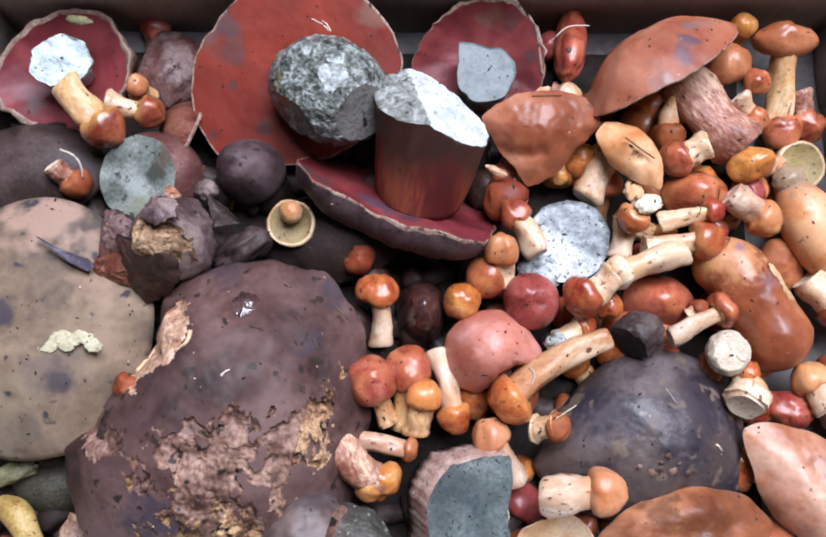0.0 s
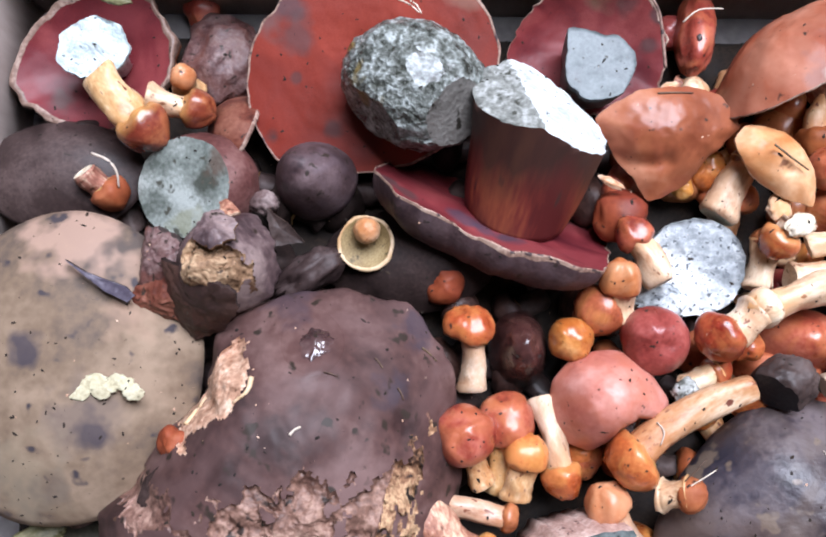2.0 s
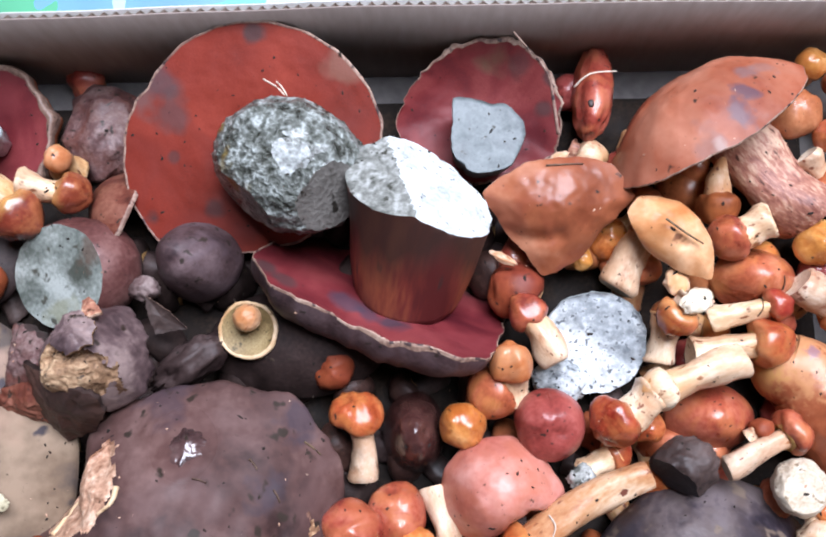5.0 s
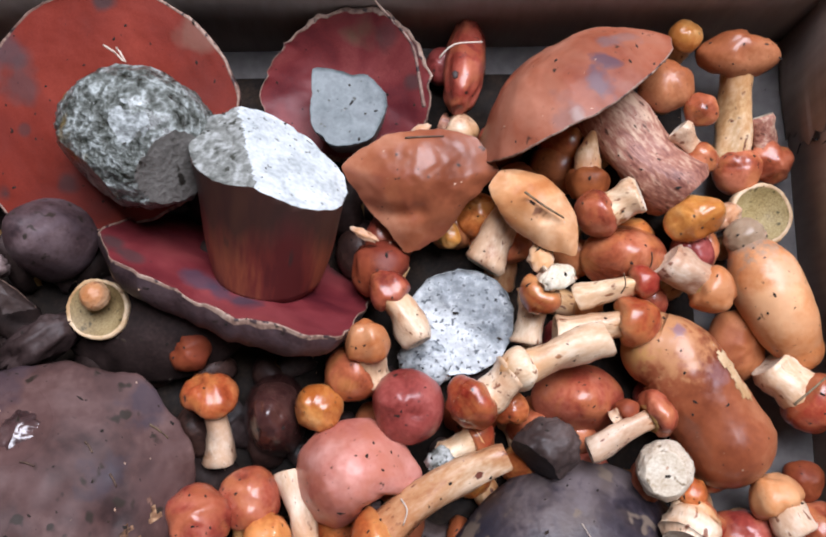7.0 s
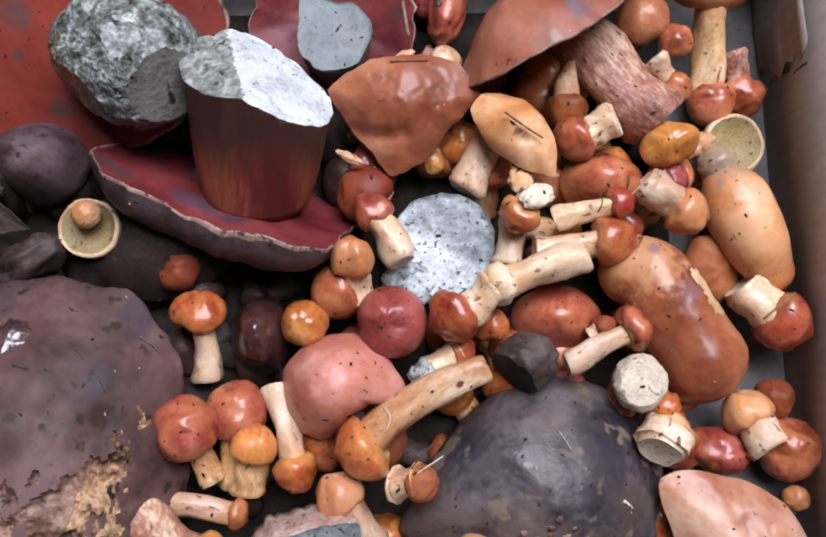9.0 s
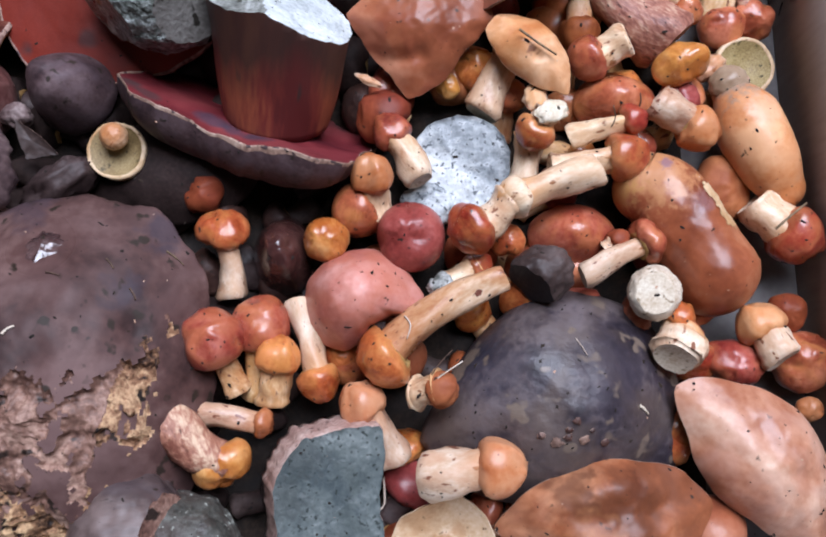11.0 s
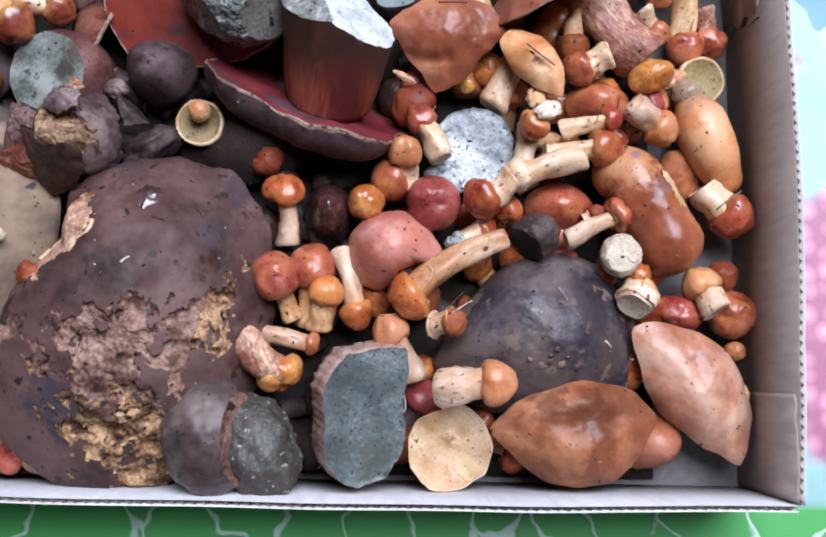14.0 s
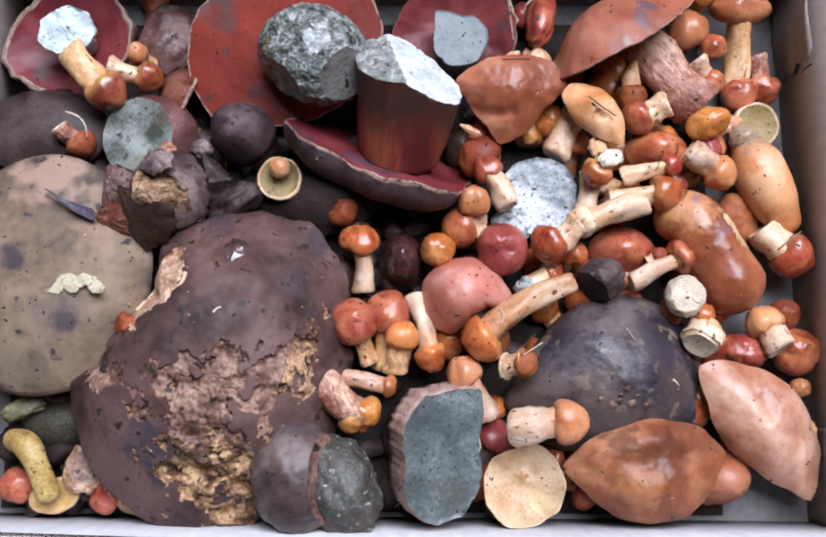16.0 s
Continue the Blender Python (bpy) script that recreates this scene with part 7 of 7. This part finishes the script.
lump("pale_scrap", (0.0812, 0.2116, 0.0620), (0.0052, 0.0035, 0.002), "pale ragged shred of mushroom", "stem", bump=0.4, seed=6.5, turn=(0, 0, 20), n=24)
rod("dry_fibre", [(0.0821, -0.0053, 0.0660), (0.0871, 0.0009, 0.0700), (0.0929, 0.0067, 0.0700)], 0.0004, 0.0003, "needle", "thin brown rootlet on a small mushroom", category="fibre")
rod("dry_fibre", [(0.0839, -0.0082, 0.0660), (0.0901, -0.0040, 0.0680), (0.0981, 0.0011, 0.0680)], 0.0004, 0.0003, "hair", "thin pale rootlet on a small mushroom", category="fibre")
rod("dry_needle", [(0.1813, 0.1246, 0.0620), (0.1828, 0.1284, 0.0660), (0.1813, 0.1339, 0.0700)], 0.0004, 0.0003, "needle", "thin dark needle on a small mushroom", category="needle")

rng = random.Random(5)
HID = "small brownish mushroom low in the pile"
for ix in range(17):
    for iy in range(12):
        x, y = -0.275 + 0.034 * ix + rng.uniform(-0.01, 0.01), -0.100 + 0.032 * iy + rng.uniform(-0.01, 0.01)
        if x > 0.235 or y > 0.245 or (x > 0.21 and y < -0.06) or (y > 0.215 and -0.03 < x < 0.14) or (x > 0.17 and y > 0.16):
            continue
        if math.hypot(x - 0.100, y - 0.112) < 0.042:
            continue
        a, r = rng.uniform(0, 6.28), rng.uniform(0.012, 0.019)
        c = (x, y, rng.uniform(0.014, 0.022) + (0.006 if 0.04 < x < 0.24 and y > 0 else 0))
        # on the left, dark skins and stems paint in the shade between the caps
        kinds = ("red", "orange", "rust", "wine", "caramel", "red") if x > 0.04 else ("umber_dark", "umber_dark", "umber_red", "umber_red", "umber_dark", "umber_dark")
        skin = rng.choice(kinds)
        if x < -0.13 and y > 0.19:
            continue
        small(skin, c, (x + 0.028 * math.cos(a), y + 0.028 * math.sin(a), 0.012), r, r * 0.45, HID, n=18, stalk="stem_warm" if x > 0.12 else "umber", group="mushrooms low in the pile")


# ---- a dark bumpy sheet added under the mushrooms for the shade in deep gaps ----
lv, lf = [], []
nx, ny = 90, 66
for i in range(nx + 1):
    for j in range(ny + 1):
        x, y = -0.298 + 0.535 * i / nx, -0.119 + 0.385 * j / ny
        edge = min(1.0, (0.240 - x) / 0.02, (x + 0.300) / 0.01, (y + 0.1215) / 0.012, (0.268 - y) / 0.02)
        z = 0.0006 + max(0.0, edge) * (0.010 + 0.007 * fractal_at((x, y, 0), 55, 3.0) + 0.004 * rough_at((x, y, 0), 150, 1.0))
        lv.append((x, y, max(0.0006, z)))
for i in range(nx):
    for j in range(ny):
        a = i * (ny + 1) + j
        lf.append((a, a + ny + 1, a + ny + 2, a + 1))
tagged(part("leaf_litter", (lv, lf), "soil"), "dark bumpy sheet added for the deep shade under the mushrooms", "litter", kind="stuff")

# ---- crumbs of soil and bark that lie on everything ----
bpy.context.view_layer.update()
graph = bpy.context.evaluated_depsgraph_get()
rng = random.Random(11)
cv, cf, cells = [], [], 0
while cells < 2000:
    x, y = rng.uniform(-0.29, 0.29), rng.uniform(-0.115, 0.27)
    hit, place, normal, _, ob, _ = scene.ray_cast(graph, Vector((x, y, 0.3)), Vector((0, 0, -1)))
    if not hit or normal.z < 0.5:
        continue
    cells += 1
    r, base = 0.0002 + 0.0009 * rng.random() ** 2.5, len(cv)
    tall = rng.uniform(0.6, 2.5)
    turn = rng.uniform(0, 6.3)
    for k in range(5):
        a = turn + k * 1.257
        q = Vector((r * tall * math.cos(a - turn), r * math.sin(a - turn), 0))
        q.rotate(Euler((0, 0, turn)))
        cv.append(tuple(place + q * rng.uniform(0.7, 1.2) - normal * 0.0002))
    cv.append(tuple(place + normal * r * 0.8))
    cf += [(base + k, base + (k + 1) % 5, base + 5) for k in range(5)]
tagged(part("soil_crumbs", (cv, cf), "soil"), "dark crumbs of soil scattered over the mushrooms", "soil", kind="stuff")

# ---- pale flecks on the great brown cap and the violet caps ----
cv, cf, cells = [], [], 0
while cells < 230:
    x, y = rng.uniform(-0.28, 0.28), rng.uniform(-0.11, 0.25)
    hit, place, normal, _, ob, _ = scene.ray_cast(graph, Vector((x, y, 0.3)), Vector((0, 0, -1)))
    if not hit or normal.z < 0.5 or ob.name.startswith(("base", "pore", "torn")):
        continue
    cells += 1
    r, base, turn = 0.0002 + 0.0008 * rng.random() ** 3, len(cv), rng.uniform(0, 6.3)
    for k in range(5):
        q = Vector((r * 1.5 * math.cos(k * 1.257), r * math.sin(k * 1.257), 0))
        q.rotate(Euler((0, 0, turn)))
        cv.append(tuple(place + q * rng.uniform(0.6, 1.2) - normal * 0.0002))
    cv.append(tuple(place + normal * r * 0.6))
    cf += [(base + k, base + (k + 1) % 5, base + 5) for k in range(5)]
tagged(part("pale_flecks", (cv, cf), "torn_peach"), "pale flecks of flesh and bark on the dark caps", "debris", kind="stuff")

# ---- needles, slits and threads that lie along the surfaces ----
def drape(points, lift=0.0006):
    """The points laid on whatever lies below them."""
    laid = []
    for x, y in points:
        hit, place, normal, _, ob, _ = scene.ray_cast(graph, Vector((x, y, 0.3)), Vector((0, 0, -1)))
        laid.append(place + Vector((0, 0, lift)))
    return laid


flake("wet_wrinkled_blister", drape([(-0.122, 0.062), (-0.114, 0.071), (-0.104, 0.070), (-0.098, 0.062), (-0.102, 0.054), (-0.112, 0.049), (-0.120, 0.053)], -0.0022), "wet wrinkled blister of skin on a giant brown cap", "slime", "umber", thick=0.002, bulge=0.0046, jag=0.14, wrinkle=0.0007, pitch=0.009, seed=7.2)
crumb_rng = random.Random(12)
for k in range(9):
    x, y, r = crumb_rng.gauss(0.148, 0.008), crumb_rng.gauss(-0.038, 0.005), crumb_rng.uniform(0.0012, 0.0034)
    ring = drape([(x + r * crumb_rng.uniform(0.6, 1.3) * math.cos(q * 1.047), y + r * crumb_rng.uniform(0.5, 1.1) * math.sin(q * 1.047)) for q in range(6)], 0.0006)
    flake("crumb", ring, "pale crumb of flesh on a dark violet cap", crumb_rng.choice(("rim", "umber_red", "rim_brown")), "rim", thick=0.001, bulge=0.0008, jag=0.3, seed=k * 1.7, category="debris", n=20)
for points, r0, r1, label in (
        ([(-0.1412, 0.0435), (-0.1415, 0.0385), (-0.1440, 0.0345), (-0.1490, 0.0310)], 0.0016, 0.0007, "pale curled lip of torn skin on a giant cap"),
        ([(-0.1700, 0.0330), (-0.1725, 0.0260), (-0.1765, 0.0190)], 0.0007, 0.0016, "cream torn edge of a giant cap")):
    rod("torn_lip", drape(points, 0.0004), r0, r1, "straw", label, category="mushroom piece", n=10)
for points, thick, material, label, category in (
        ([(-0.080, 0.055), (-0.078, 0.053), (-0.076, 0.050)], 0.0006, "needle", "thin dark needle on a giant brown cap", "needle"),
        ([(-0.056, 0.062), (-0.052, 0.059), (-0.048, 0.055)], 0.0006, "needle", "thin dark needle on a giant brown cap", "needle"),
        ([(-0.068, 0.040), (-0.066, 0.037), (-0.065, 0.034)], 0.0006, "needle", "thin dark needle on a giant brown cap", "needle"),
        ([(-0.105, 0.047), (-0.102, 0.0465), (-0.098, 0.045)], 0.0006, "needle", "thin dark needle on a giant brown cap", "needle"),
        ([(-0.119, 0.016), (-0.117, 0.0185), (-0.114, 0.020)], 0.0008, "hair", "pale shred on a giant brown cap", "fibre"),
        ([(0.073, 0.206), (0.083, 0.2063), (0.093, 0.207)], 0.0006, "needle", "thin dark needle on a rust brown cap", "needle"),
        ([(0.157, 0.012), (0.160, 0.007), (0.162, 0.003)], 0.00035, "hair", "thin pale fibre on a violet cap", "fibre"),
        ([(0.189, -0.023), (0.1915, -0.0245), (0.194, -0.027)], 0.0009, "hair", "pale shred on a violet cap", "fibre"),
        ([(0.2000, 0.1380), (0.2010, 0.1430), (0.2005, 0.1470)], 0.0005, "needle", "thin dark needle on a red brown cap", "needle"),
        ([(0.0690, 0.0250), (0.0720, 0.0200), (0.0700, 0.0130)], 0.0005, "hair", "pale thread under a pink cap", "fibre")):
    rod("dry_needle" if category == "needle" else "dry_fibre", drape(points), thick, thick * 0.7, material, label, category=category, n=6)
